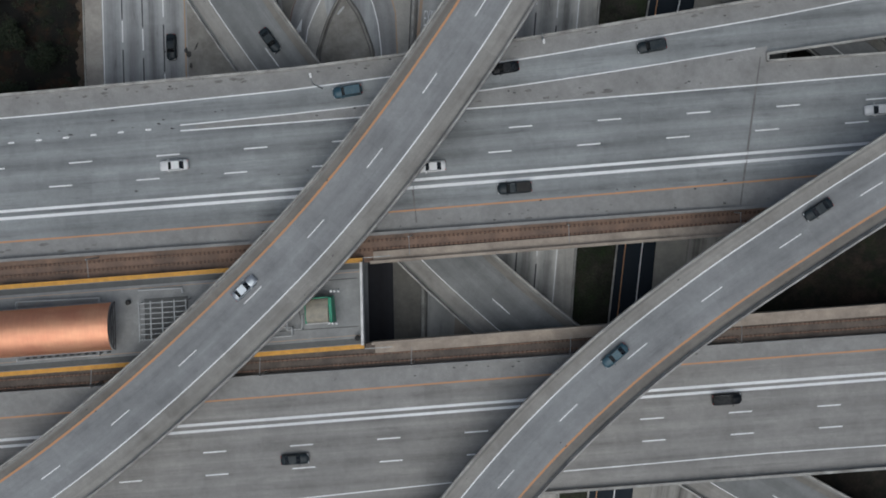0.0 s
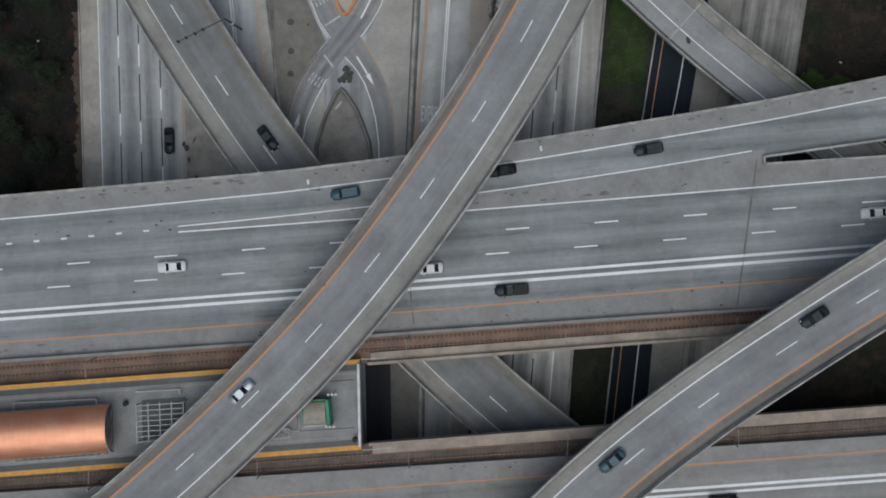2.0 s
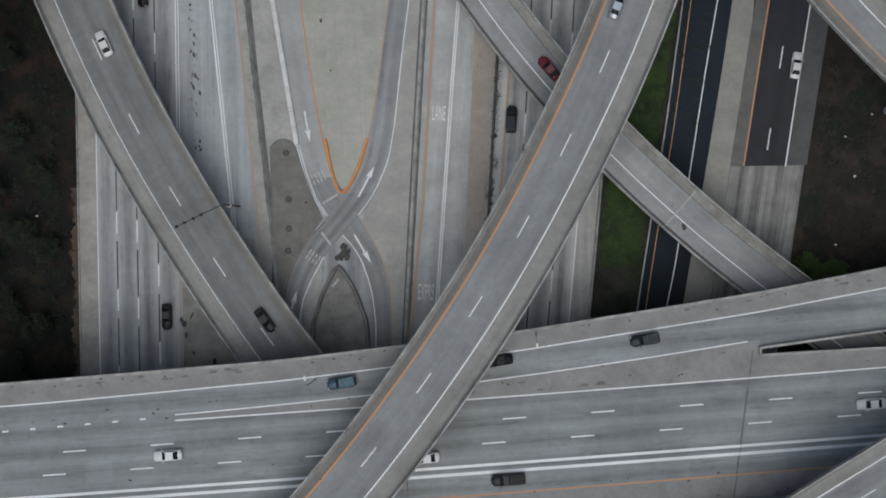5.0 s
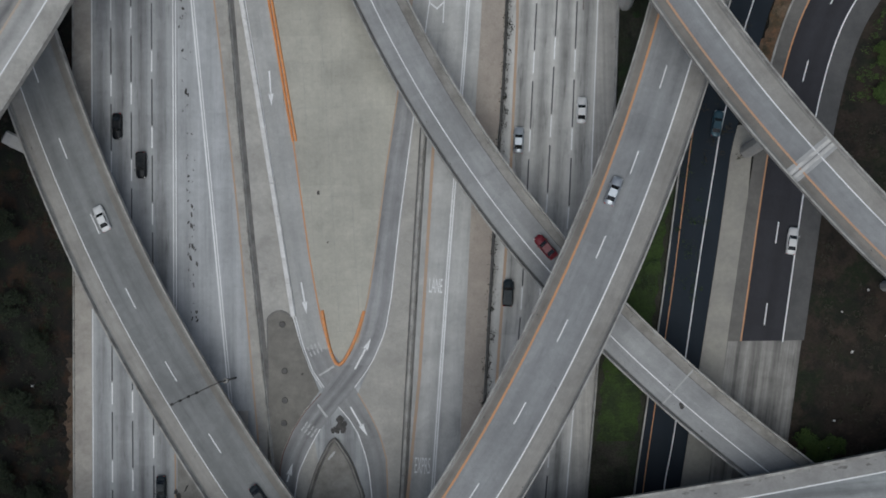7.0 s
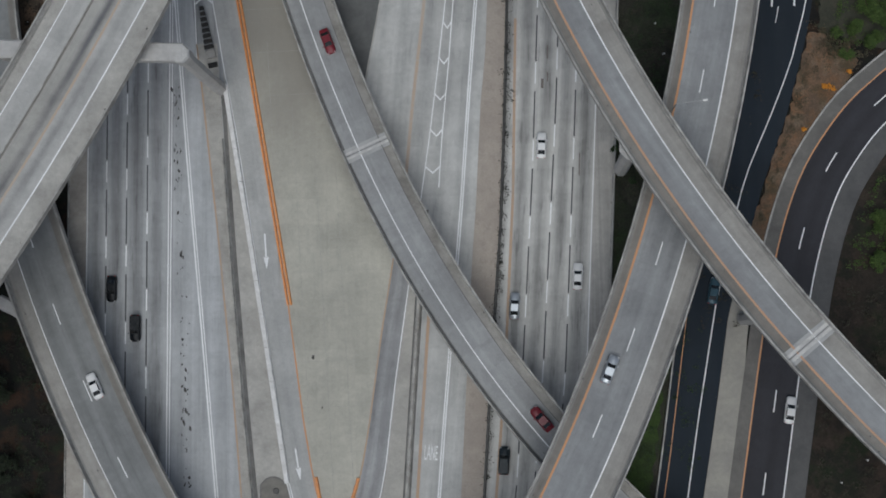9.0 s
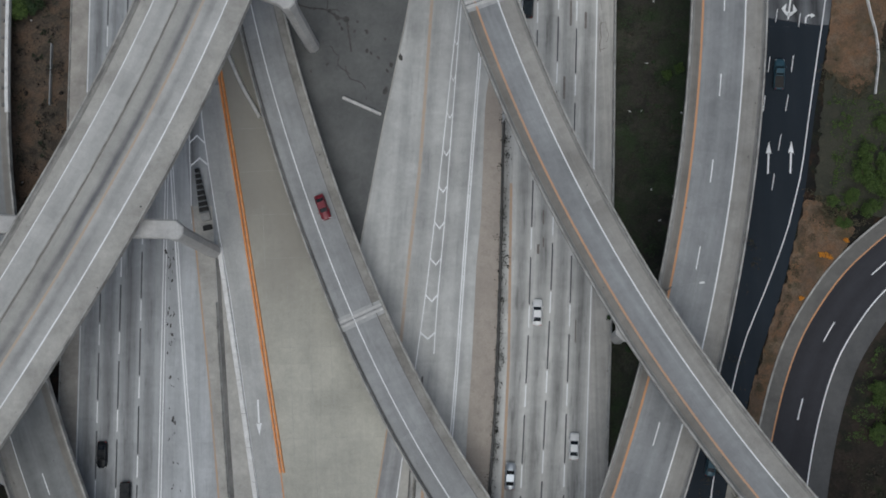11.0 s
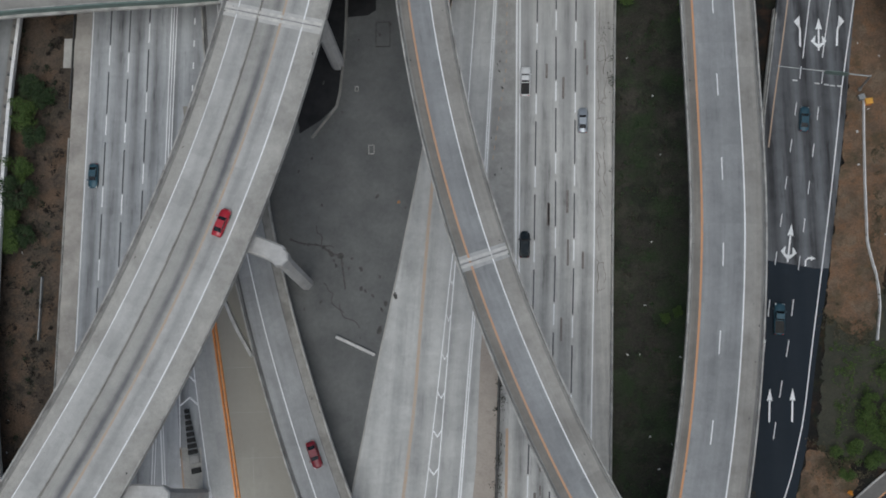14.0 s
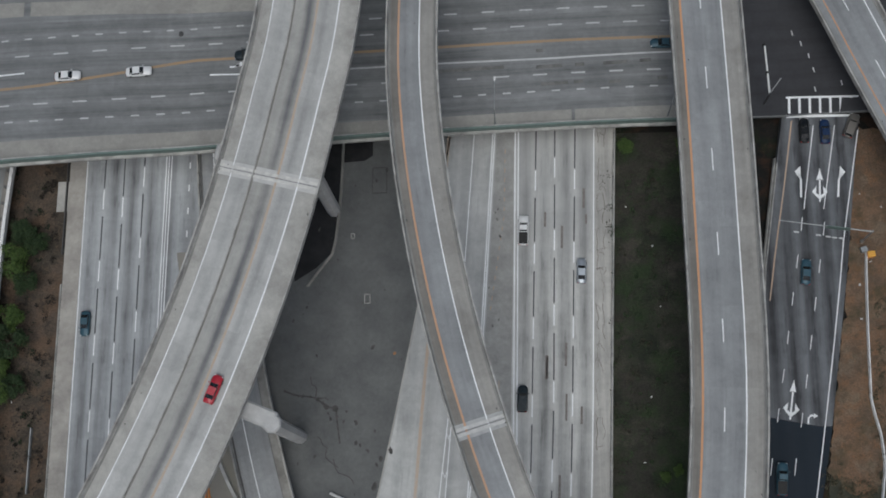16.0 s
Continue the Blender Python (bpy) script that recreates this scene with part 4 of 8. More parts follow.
def joint(deck, path, x, y, half, wide=0.5, dark=False, pair=True, pale=None):
    s = path.near(x, y)
    if not dark:
        marking("scuffed_patch", ribbon(path, -half, half, 0.021, ((s - 1.3, s + 1.3),)), JOINT_HALO if pale is None else HALO_BRIGHT, deck)
    for k in ((-0.45, 0.45) if pair else (0.0,)):
        marking("expansion_joint", ribbon(path, -half, half, 0.03, ((s + k - wide / 2, s + k + wide / 2),)), JOINT_DARK if dark else pale or JOINT_PALE, deck, "pale expansion joint" if not dark else "dark expansion joint")
    if not dark:
        marking("joint_seal", ribbon(path, -half, half, 0.034, ((s - 0.06, s + 0.06),)), JOINT_FADED, deck)


ALL = ((0.0, 1e9),)
fly, FLY = elevated("flyover_ramp", "long grey concrete flyover ramp with one dashed line",
    [(-300, -108, 20), (-230, -98, 22), (-135, -74, 25), (-84.3, -48.5, 26.1), (-40.4, -11.8, 24.9), (-10.2, 24.9, 23.1), (11.1, 61.7, 20.9), (26.0, 98.4, 18.7), (35.5, 135.1, 17.1),
     (40.0, 171.8, 16.8), (40.3, 208.6, 17.4), (39.5, 245.3, 18.2), (38, 300, 18), (34, 430, 13)], 12.9, DECK,
    lambda p: [("edge_line", -4.35, 0.36, ORANGE, ALL), ("edge_line", 2.85, 0.24, WHITE, ALL), ("dashed_line", -0.75, 0.2, WHITE, dashes(p.length, 15.0, p.near(-34.5, -4.4) - 2.0 - 15.0 * 20, 4.0))], shoulders=((-6.0, -4.4, RAMP_DIRTY), (2.9, 6.0, RAMP_SHOULDER)))
left_ramp, LEFT = elevated("connector_ramp", "low curved concrete connector ramp with white lines",
    [(260, -118, 8), (160, -98, 8), (85, -75, 8), (41.0, -53.1, 8), (11.7, -33.8, 8), (-11.2, -14.5, 8), (-29.5, 4.8, 8), (-44.6, 24.1, 8), (-57.3, 43.4, 8), (-68.3, 62.7, 7.9), (-77.4, 82.0, 7.7),
     (-85.0, 101.3, 7.4), (-91, 120, 6.8), (-95.7, 145, 5.6), (-97.6, 170, 4.6), (-98.1, 200, 3.6), (-97.2, 223, 3.2), (-94, 260, 3.0), (-80, 430, 2.0)], 12.9, DECK_DARK,
    lambda p: [("edge_line", -3.2, 0.15, WHITE, ALL), ("dashed_line", 0.2, 0.18, WHITE, dashes(p.length, 14.85, p.near(-67.6, 62.0) - 2.0 - 14.85 * 40, 4.0))], shoulders=((-6.0, -3.3, RAMP_SHOULDER), (4.6, 6.0, RAMP_DIRTY)))
mid_ramp, MID = elevated("connector_ramp", "single-lane curved concrete connector ramp",
    [(240, -60, 9), (150, -32, 8), (85, 2, 7), (45.1, 31.2, 7.3), (22.1, 51.1, 8.1), (3.9, 70.9, 9.0), (-10.1, 90.7, 8.3), (-21.1, 110.6, 6.8), (-29.7, 130.4, 5.2), (-36.8, 150.2, 3.9), (-42.7, 170.1, 2.8),
     (-47.0, 189.9, 2.0), (-51, 220, 1.2), (-54, 270, 0.6), (-55, 430, 0.5)], 9.1, DECK_MID,
    lambda p: [("edge_line", -1.4, 0.2, WHITE, ALL), ("edge_seam", 2.65, 0.12, DARK_STRIP, ALL)], thick=1.5, over=1.6, shoulders=((2.7, 4.1, OLD_SLAB),), gutters=(RAMP_GUTTER, None))
high_ramp, HIGH = elevated("flyover_ramp", "high curved concrete flyover ramp with orange and white lines",
    [(260, 48, 23), (160, 37, 25.5), (110, 40, 26.6), (82, 50.5, 27), (62.8, 65.0, 27.1), (42.8, 87.3, 27.1), (26.8, 109.7, 26.9), (14.2, 132.0, 26.6), (4.3, 154.4, 26.4), (-3.2, 176.7, 26.1), (-8.5, 199.0, 25.7),
     (-11.7, 221.4, 25.2), (-12.3, 243.7, 24.8), (-10, 290, 23), (-3, 430, 16)], 9.1, DECK,
    lambda p: [("edge_line", -2.35, 0.34, ORANGE_SOFT, ALL), ("edge_line", 1.3, 0.22, WHITE, ALL)], thick=1.8, over=1.6, shoulders=((-4.1, -2.45, RAMP_DIRTY), (1.4, 4.1, RAMP_SHOULDER)))
tall_ramp, TALL = elevated("flyover_ramp", "wide two-way concrete flyover with a low median",
    [(-220, -40, 27), (-160, 12, 28), (-120, 57, 29.3), (-100, 82.5, 29.8), (-88.2, 99.4, 29.8), (-76.8, 117.3, 29.6), (-66.3, 135.3, 29.5), (-56.9, 153.2, 29.3), (-48.9, 171.1, 29.1), (-42.3, 189.1, 28.8), (-37.1, 207.0, 28.6),
     (-33.1, 224.9, 28.4), (-30.0, 242.8, 28.2), (-26, 290, 27), (-22, 430, 21)], 18.2, DECK_PALE,
    lambda p: [("edge_line", -6.3, 0.18, WHITE, ALL), ("edge_line", 5.3, 0.26, WHITE, ALL), ("edge_line", 1.55, 0.4, ORANGE_GHOST, ALL)], thick=2.4, over=2.6, shoulders=((-8.6, -6.4, SHOULDER), (-2.4, 1.35, TALL_MEDIAN), (5.4, 8.6, SHOULDER)), gutters=(GUTTER_MILD, None))
side_ramp, SIDE = elevated("flyover_ramp", "grey concrete flyover ramp crossing the freeway",
    [(-75, -220, 20), (-52, -130, 23), (-30, -80, 24.1), (-14.9, -58.4, 24.1), (-0.8, -41.5, 24.1), (13.2, -28.1, 24.1), (27.3, -17.1, 24.1), (41.4, -7.6, 24.1), (55.5, 1.3, 24.1), (72, 10.5, 24), (100, 18, 23.5), (150, 23, 22.5), (260, 29, 20)], 12.2, DECK,
    lambda p: [("edge_line", -3.4, 0.24, WHITE, ALL), ("edge_line", 3.8, 0.34, ORANGE, ALL), ("dashed_line", 0.2, 0.2, WHITE, dashes(p.length, 14.9, p.near(28.5, -16.8) - 2.0 - 14.9 * 30, 4.0))], shoulders=((-5.6, -3.5, RAMP_SHOULDER), (3.9, 5.6, RAMP_DIRTY)), gutters=(GUTTER_MILD, RAMP_GUTTER))
corner_ramp, CORNER = elevated("connector_ramp", "grey connector ramp over the street corner",
    [(38, 305, 9.5), (54, 276, 10), (65.2, 250.8, 10), (70.3, 238.4, 10), (75.2, 226.8, 10), (88, 197.5, 10), (110, 163, 10), (160, 120, 10)], 11.0, DECK,
    lambda p: [("edge_line", 3.3, 0.22, ORANGE, ALL), ("edge_line", -3.4, 0.22, WHITE, ALL), ("dashed_line", 0.0, 0.18, WHITE, dashes(p.length, 14.63, 3.0, 4.0))])
wall_s = LEFT.near(-96.8, 158)
put("white_parapet", mesh_of("white_parapet", *sweep(LEFT, [(5.85, 0.0), (6.5, 0.0), (6.5, 1.05), (5.85, 1.05)], wall_s, LEFT.near(-96.9, 232))), WHITE_BLOCK, left_ramp, "white painted parapet")
# dark blocks imitate the shadows of fence posts along the white parapet
shade_block_me = mesh_of("post_shade_block", *sweep(Path([(-0.22, 0, 0), (0.22, 0, 0)], 0.4, True), [(-0.25, 0.0), (0.25, 0.0), (0.25, 1.2), (-0.25, 1.2)]))
shade_block_me.materials.append(DARK_STRIP)
for k in range(22):
    s = wall_s + 1.5 + 3.3 * k
    p = LEFT.at(s, 5.55)
    ob = new("post_shade_block", shade_block_me)
    ob.location, ob.rotation_euler = p, (0, 0, LEFT.heading(s))
    ob.parent = left_ramp
    ob.matrix_parent_inverse = left_ramp.matrix_basis.inverted()
joint(high_ramp, HIGH, 46.6, 83.0, 4.1)
joint(high_ramp, HIGH, -1.0, 169.6, 4.1)
joint(mid_ramp, MID, -25.5, 118.8, 4.1, 0.4)
sj = MID.near(27.2, 47.0)
marking("expansion_joint", ribbon(MID, -3.9, 3.9, 0.03, ((sj - 0.14, sj + 0.14),)), JOINT_HALO, mid_ramp, "faint pale expansion joint")
joint(tall_ramp, TALL, -36.0, 211.0, 8.6, 0.5, pale=JOINT_BRIGHT)
marking("median_band", ribbon(TALL, -2.52, -2.34, 0.024), ISLAND, tall_ramp, "dark stained median gutter")
put("median_rail", mesh_of("median_rail", *sweep(TALL, [(-2.75, 0.0), (-2.75, 0.25), (-2.55, 0.25), (-2.55, 0.0)])), PARAPET, tall_ramp, "low concrete median kerb")

# ---- the east-west freeway on its viaduct ----
S_EDGE = lambda x: -4.79 + 0.0534 * x
N_EDGE = table([-330, -80, -40, 0, 40, 70, 110, 160, 240], [3.0, 18.7, 21.5, 25.8, 31.7, 37.2, 46.3, 59.8, 84.0])
MAIN_N = lambda x: 21.5 + 0.045 * (x - 39.5)
EXIT_S = lambda x: 22.3 + 0.125 * (x - 39.5) + 0.0006 * max(0.0, x - 60) ** 2
RAIL_S = lambda x: -9.3 + 0.061 * x
RAIL_N2 = lambda x: -23.0 + 0.059 * x
EB_N = lambda x: -27.5 + 0.051 * x
E_S = table([-330, -100, -40, 0, 40, 70, 260], [-76.0, -60.7, -54.7, -50.4, -48.0, -46.2, -34.0])


def via_z(x, y):
    return 15.8 - 0.053 * max(-190.0, min(170.0, x))


def rail_z(x, y):
    return via_z(x, y) - 0.45


X0, X1, XN = -330.0, 260.0, 39.5
west = structure("road_viaduct", band(S_EDGE, N_EDGE, X0, XN, via_z, 0.5, 2.0, "x", uref=9.3), FREEWAY, "wide grey concrete freeway viaduct with many lanes")
marking("deck_beyond_exit", band(S_EDGE, MAIN_N, XN, X1, via_z, 0.5, 2.0, "x", uref=9.3), FREEWAY, west)
exit_deck = structure("road_exit", band(EXIT_S, N_EDGE, XN, 235, via_z, 0.5, 2.0, "x", uref=9.3), FREEWAY, "concrete exit ramp leaving the viaduct")
east = structure("road_viaduct_opposite", band(E_S, EB_N, X0, X1, via_z, 0.5, 2.0, "x", uref=-41.0), FREEWAY_WARM, "opposite grey concrete freeway viaduct")
for nm, a, b, ob in (("girder", lambda x: S_EDGE(x) + 1.2, lambda x: min(N_EDGE(x), 26.5 if x < XN - 6 else MAIN_N(x)) - 1.5, west), ("girder", lambda x: EXIT_S(x) + 1.2, lambda x: N_EDGE(x) - 1.5, exit_deck), ("girder", lambda x: E_S(x) + 1.5, lambda x: EB_N(x) - 1.2, east)):
    marking(nm, band(a, b, X0 if ob is not exit_deck else XN + 1, X1 if ob is not exit_deck else 235, lambda x, y: via_z(x, y) - 0.5, 1.6, 6.0, "x"), GIRDER, ob, "pale concrete box girder")


def wall_x(name, f, x0, x1, width, zf, height, material, parent, label, drop=0.5):
    return marking(name, band(lambda x: f(x) - width / 2, lambda x: f(x) + width / 2, x0, x1, lambda x, y: zf(x, y) + height, height + drop, 4.0, "x"), material, parent, label)


wall_x("parapet", lambda x: N_EDGE(x), X0, 235, 0.45, via_z, 0.95, PARAPET, west, "weathered concrete parapet")
wall_x("parapet", lambda x: S_EDGE(x), X0, X1, 0.5, via_z, 0.95, SHOULDER_RD, west, "stained concrete median wall")
wall_x("parapet", lambda x: MAIN_N(x) - 0.2, XN, X1, 0.4, via_z, 0.95, PARAPET, west, "weathered concrete parapet")
wall_x("parapet", lambda x: EXIT_S(x) + 0.2, XN, 235, 0.4, via_z, 0.95, PARAPET, exit_deck, "weathered concrete parapet")
wall_x("parapet", lambda x: EB_N(x), X0, X1, 0.5, via_z, 0.95, SHOULDER_RD, east, "stained concrete median wall")
wall_x("parapet", lambda x: E_S(x), X0, X1, 0.45, via_z, 0.95, PARAPET, east, "weathered concrete parapet")


def q2(c0, c1, c2=0.0):
    return lambda x: c0 + c1 * x / 100 + c2 * (x / 100) ** 2


L_ONE = table([-330, -80, -40, 0, 40, 70, 110, 160, 235], [-1.0, 14.9, 18.1, 22.6, 28.5, 33.8, 42.7, 56.2, 80])
G_UP, G_LO, OR_LINE, EOR = q2(18.33, 12.23, 4.23), q2(15.04, 6.08, 0.54), q2(-1.05, 6.55, 0.5), q2(-30.57, 6.23, -0.22)
up4 = lambda x, y: via_z(x, y) + 0.012
marking("shoulder", band(L_ONE, lambda x: N_EDGE(x) - 0.2, X0, 235, up4, 0.02, 3.0, "x"), SHOULDER_RD, west, "pale concrete outer shoulder")
marking("shoulder", band(lambda x: S_EDGE(x) + 0.2, OR_LINE, X0, X1, up4, 0.02, 3.0, "x"), SHOULDER_RD, west, "stained inner shoulder")
marking("gore_area", band(G_LO, lambda x: G_UP(x), -56, XN, up4, 0.02, 2.0, "x"), SHOULDER_RD, west, "stained concrete gore area")
marking("gore_area", band(G_LO, lambda x: MAIN_N(x) - 0.3, XN, X1, up4, 0.02, 2.0, "x"), SHOULDER_RD, west, "stained concrete shoulder")
marking("nose_wall", band(const(21.3), const(22.6), XN - 0.2, XN + 0.15, lambda x, y: via_z(x, y) + 0.95, 0.95, 0.2, "x"), PARAPET, west)
marking("shoulder", band(EOR, lambda x: EB_N(x) - 0.2, X0, X1, up4, 0.02, 3.0, "x"), SHOULDER_RD, east, "stained inner shoulder")
for f, x0, x1, w, mt, ob in [
    (L_ONE, X0, 235, 0.24, WHITE, west), (G_UP, -58.4, 37.5, 0.22, WHITE, west), (G_LO, -58.4, X1, 0.24, WHITE, west),
    (q2(3.89, 6.08, 0.26), X0, X1, 0.5, WHITE, west), (q2(2.62, 6.03, 0.25), X0, X1, 0.55, WHITE, west), (OR_LINE, X0, X1, 0.26, ORANGE, west),
    (EOR, X0, X1, 0.26, ORANGE, east), (q2(-34.53, 6.07, -0.17), X0, X1, 0.5, WHITE, east), (q2(-35.58, 6.17, -0.15), X0, X1, 0.5, WHITE, east),
    (table([-330, -100, -40, 0, 40, 70, 260], [-72, -56.7, -50.9, -47.2, -44.2, -42.6, -30.4]), X0, X1, 0.22, WHITE, east),
]:
    marking("solid_line", line_between(f, x0, x1, w, via_z, "x"), mt, ob)
for f, ph, ob in ((q2(11.37, 5.98, -0.21), -1.5, west), (q2(7.49, 6.16, 0.28), 9.8, west), (q2(-39.29, 6.14, -0.31), 19.8, east), (q2(-43.1, 6.39, -0.19), 20.1, east)):
    dash_parts("lane_dash", [line_between(f, 0, 0, 0.24, via_z, "x", [q]) for q in runs(X0, X1, 14.78, 3.9, ph - 1.95)], WHITE, ob)
dash_parts("short_dash", [line_between(q2(16.8, 7.58), 0, 0, 0.3, via_z, "x", [q]) for q in runs(X0, -60, 4.64, 1.0, -87.5)], WHITE, west)
for xa, y0, xb, y1 in ((34.8, -2.5, 38.3, 22.1), (-19.2, -4.5, -19.7, 1.7)):
    pts = [(xa + (xb - xa) * k / 12, y0 + (y1 - y0) * k / 12) for k in range(13)]
    jp = Path([(x, y, via_z(x, y)) for x, y in pts], 1.0)
    marking("expansion_joint", ribbon(jp, -0.16, 0.16, 0.016), JOINT_FADED, west, "thin stained expansion joint")

rnd = random.Random(31)
verts, faces = [], []
for _ in range(110):
    x = rnd.uniform(-110, 90)
    y = rnd.choice((N_EDGE(x) - 0.35 - abs(rnd.gauss(0, 0.7)), S_EDGE(x) + 0.4 + abs(rnd.gauss(0, 0.8)), rnd.uniform(S_EDGE(x) + 2, N_EDGE(x) - 2), EB_N(x) - 0.4 - abs(rnd.gauss(0, 0.8)), G_LO(x) + abs(rnd.gauss(0, 1.2)) + 0.4))
    if XN - 1 < x and MAIN_N(x) - 0.5 < y < EXIT_S(x) + 0.5:
        continue
    r, n, i = rnd.uniform(0.05, 0.17), 7, len(verts)
    verts += [(x + 2.2 * r * math.cos(6.283 * k / n) * rnd.uniform(0.6, 1.2), y + r * math.sin(6.283 * k / n) * rnd.uniform(0.6, 1.2), via_z(x, y) + 0.022 + 0.0) for k in range(n)]
    faces.append(tuple(range(i, i + n)))
tagged(marking("stain_specks", (verts, faces, None), JOINT_DARK, west, "small dark stains"), kind="stuff")

STAIN_SOFT = plain_mat("brown_grease_stain", (0.15, 0.145, 0.138), (0.23, 0.225, 0.215), 0.6)
rnd = random.Random(77)
for k in range(90):
    x = rnd.uniform(-95, 75)
    q = rnd.random()
    if q < 0.45 and -40 < x < XN - 1:
        y = rnd.uniform(G_LO(x) + 0.4, max(G_LO(x) + 0.6, G_UP(x) - 0.4))
    elif q < 0.75:
        y = N_EDGE(x) - 0.5 - abs(rnd.gauss(0, 0.7))
    else:
        y = S_EDGE(x) + 0.7 + abs(rnd.gauss(0, 0.8))
    n, r, long = 12, rnd.uniform(0.1, 0.3), rnd.uniform(1.2, 4.0)
    ring = [(x + long * r * rnd.uniform(0.5, 1.1) * math.cos(6.283 * j / n), y + r * rnd.uniform(0.5, 1.1) * math.sin(6.283 * j / n) + 0.06 * long * r * math.cos(6.283 * j / n)) for j in range(n)]
    marking("grease_stain", ([(a, b, via_z(a, b) + 0.026) for a, b in ring], [tuple(range(n))], None), STAIN_SOFT, west, "brown grease stain")

rail_n = structure("railway_bed", band(RAIL_S, lambda x: S_EDGE(x) - 0.3, X0, X1, rail_z, 1.6, 4.0, "x"), BALLAST, "brown ballast track bed beside the freeway", "railway")
rail_s = structure("railway_bed_opposite", band(lambda x: EB_N(x) + 0.3, RAIL_N2, X0, X1, rail_z, 1.6, 4.0, "x"), BALLAST_OLD, "dark brown ballast track bed beside the freeway", "railway")
wall_x("parapet", RAIL_S, -27, X1, 0.5, rail_z, 1.3, RAIL_WALL, rail_n, "beige concrete rail wall")
wall_x("parapet", RAIL_N2, -27, X1, 0.5, rail_z, 1.3, RAIL_WALL, rail_s, "beige concrete rail wall")
marking("walkway", band(lambda x: RAIL_S(x) + 0.25, lambda x: RAIL_S(x) + 1.75, -26.5, X1, lambda x, y: rail_z(x, y) + 0.55, 0.6, 4.0, "x"), RAIL_WALL, rail_n, "beige concrete walkway beside the track")
marking("walkway", band(lambda x: RAIL_N2(x) - 1.75, lambda x: RAIL_N2(x) - 0.25, -26.5, X1, lambda x, y: rail_z(x, y) + 0.55, 0.6, 4.0, "x"), RAIL_WALL, rail_s, "beige concrete walkway beside the track")
for ob, mid in ((rail_n, lambda x: (RAIL_S(x) + S_EDGE(x)) / 2 + 0.5), (rail_s, lambda x: (EB_N(x) + RAIL_N2(x)) / 2 - 0.5)):
    for o in (-0.72, 0.72):
        marking("rail", band(lambda x: mid(x) + o - 0.06, lambda x: mid(x) + o + 0.06, X0, X1, lambda x, y: rail_z(x, y) + 0.2, 0.19, 5.0, "x"), RAIL, ob, "rusty steel rail")
    v, f = [], []
    for x in np.arange(-130, 110, 0.75):
        for o in (-0.72, 0.72):
            y, i = mid(x) + o, len(v)
            for dz in (0.02, 0.14):
                v += [(x + p, y + q, rail_z(x, y) + dz) for p, q in ((-0.17, -0.24), (0.17, -0.24), (0.17, 0.24), (-0.17, 0.24))]
            f += [(i + 4, i + 5, i + 6, i + 7), (i, i + 1, i + 5, i + 4), (i + 1, i + 2, i + 6, i + 5), (i + 2, i + 3, i + 7, i + 6), (i + 3, i, i + 4, i + 7)]
    tagged(marking("rail_fastening", (v, f, None), SLEEPER, ob, "dark rail fastenings"), kind="stuff")

# ---- overpass to the north ----
OV_S = table([-330, -88.4, -68.6, -48.5, -8, 34, 62, 260], [200.0, 218.9, 220.6, 222.3, 225.3, 227.4, 229.0, 236.0])
OV_N = lambda x: OV_S(x) + 36.5


def over_z(x, y):
    return float(np.interp(x, [-330, -87, -70, -56, -6, 16, 29, 56, 260], [15.0, 15.0, 13.5, 11.5, 8.4, 7.4, 6.3, 2.7, 2.4]))


def over_line(x, y):
    return over_z(x, y) + 0.02


overpass = structure("road_overpass", band(OV_S, OV_N, -330, 260, over_z, 0.6, 3.0, "x", uref=240.0), OVERPASS, "dark worn street overpass crossing above the freeway")
marking("girder", band(lambda x: OV_S(x) + 1.2, lambda x: OV_N(x) - 1.2, -330, 44, lambda x, y: over_z(x, y) - 0.6, 1.3, 6.0, "x"), GIRDER, overpass, "concrete girder")
OV_SH = table([-330, -91, -50, -8, 33.5, 46], [206, 222.6, 225.6, 228.0, 230.3, 231.0])
marking("shoulder", band(lambda x: OV_S(x) + 0.3, OV_SH, -330, 46, lambda x, y: over_z(x, y) + 0.03, 0.03, 4.0, "x"), OVER_SHOULDER, overpass, "brownish concrete shoulder")
marking("shoulder", band(table([-91, -49], [247.3, 249.1]), table([-91, -49], [250.2, 252.0]), -140, -40, lambda x, y: over_z(x, y) + 0.03, 0.03, 4.0, "x"), OVER_SHOULDER, overpass, "brownish concrete shoulder")
wall_x("parapet", lambda x: OV_S(x) + 0.25, -330, 46, 0.3, over_z, 0.8, PARAPET, overpass, "concrete parapet")
wall_x("parapet", lambda x: OV_N(x), -330, 46, 0.4, over_z, 0.9, PARAPET, overpass, "concrete parapet")
marking("fascia", band(lambda x: OV_S(x) - 0.22, lambda x: OV_S(x) + 0.1, -330, 46, lambda x, y: over_z(x, y) + 0.95, 1.5, 3.0, "x"), GREEN_PAINT, overpass, "green painted edge railing panels")
marking("fascia_ledge", band(lambda x: OV_S(x) - 0.75, lambda x: OV_S(x) + 0.1, -330, 46, lambda x, y: over_z(x, y) - 0.56, 0.5, 3.0, "x"), PARAPET, overpass, "pale concrete ledge")
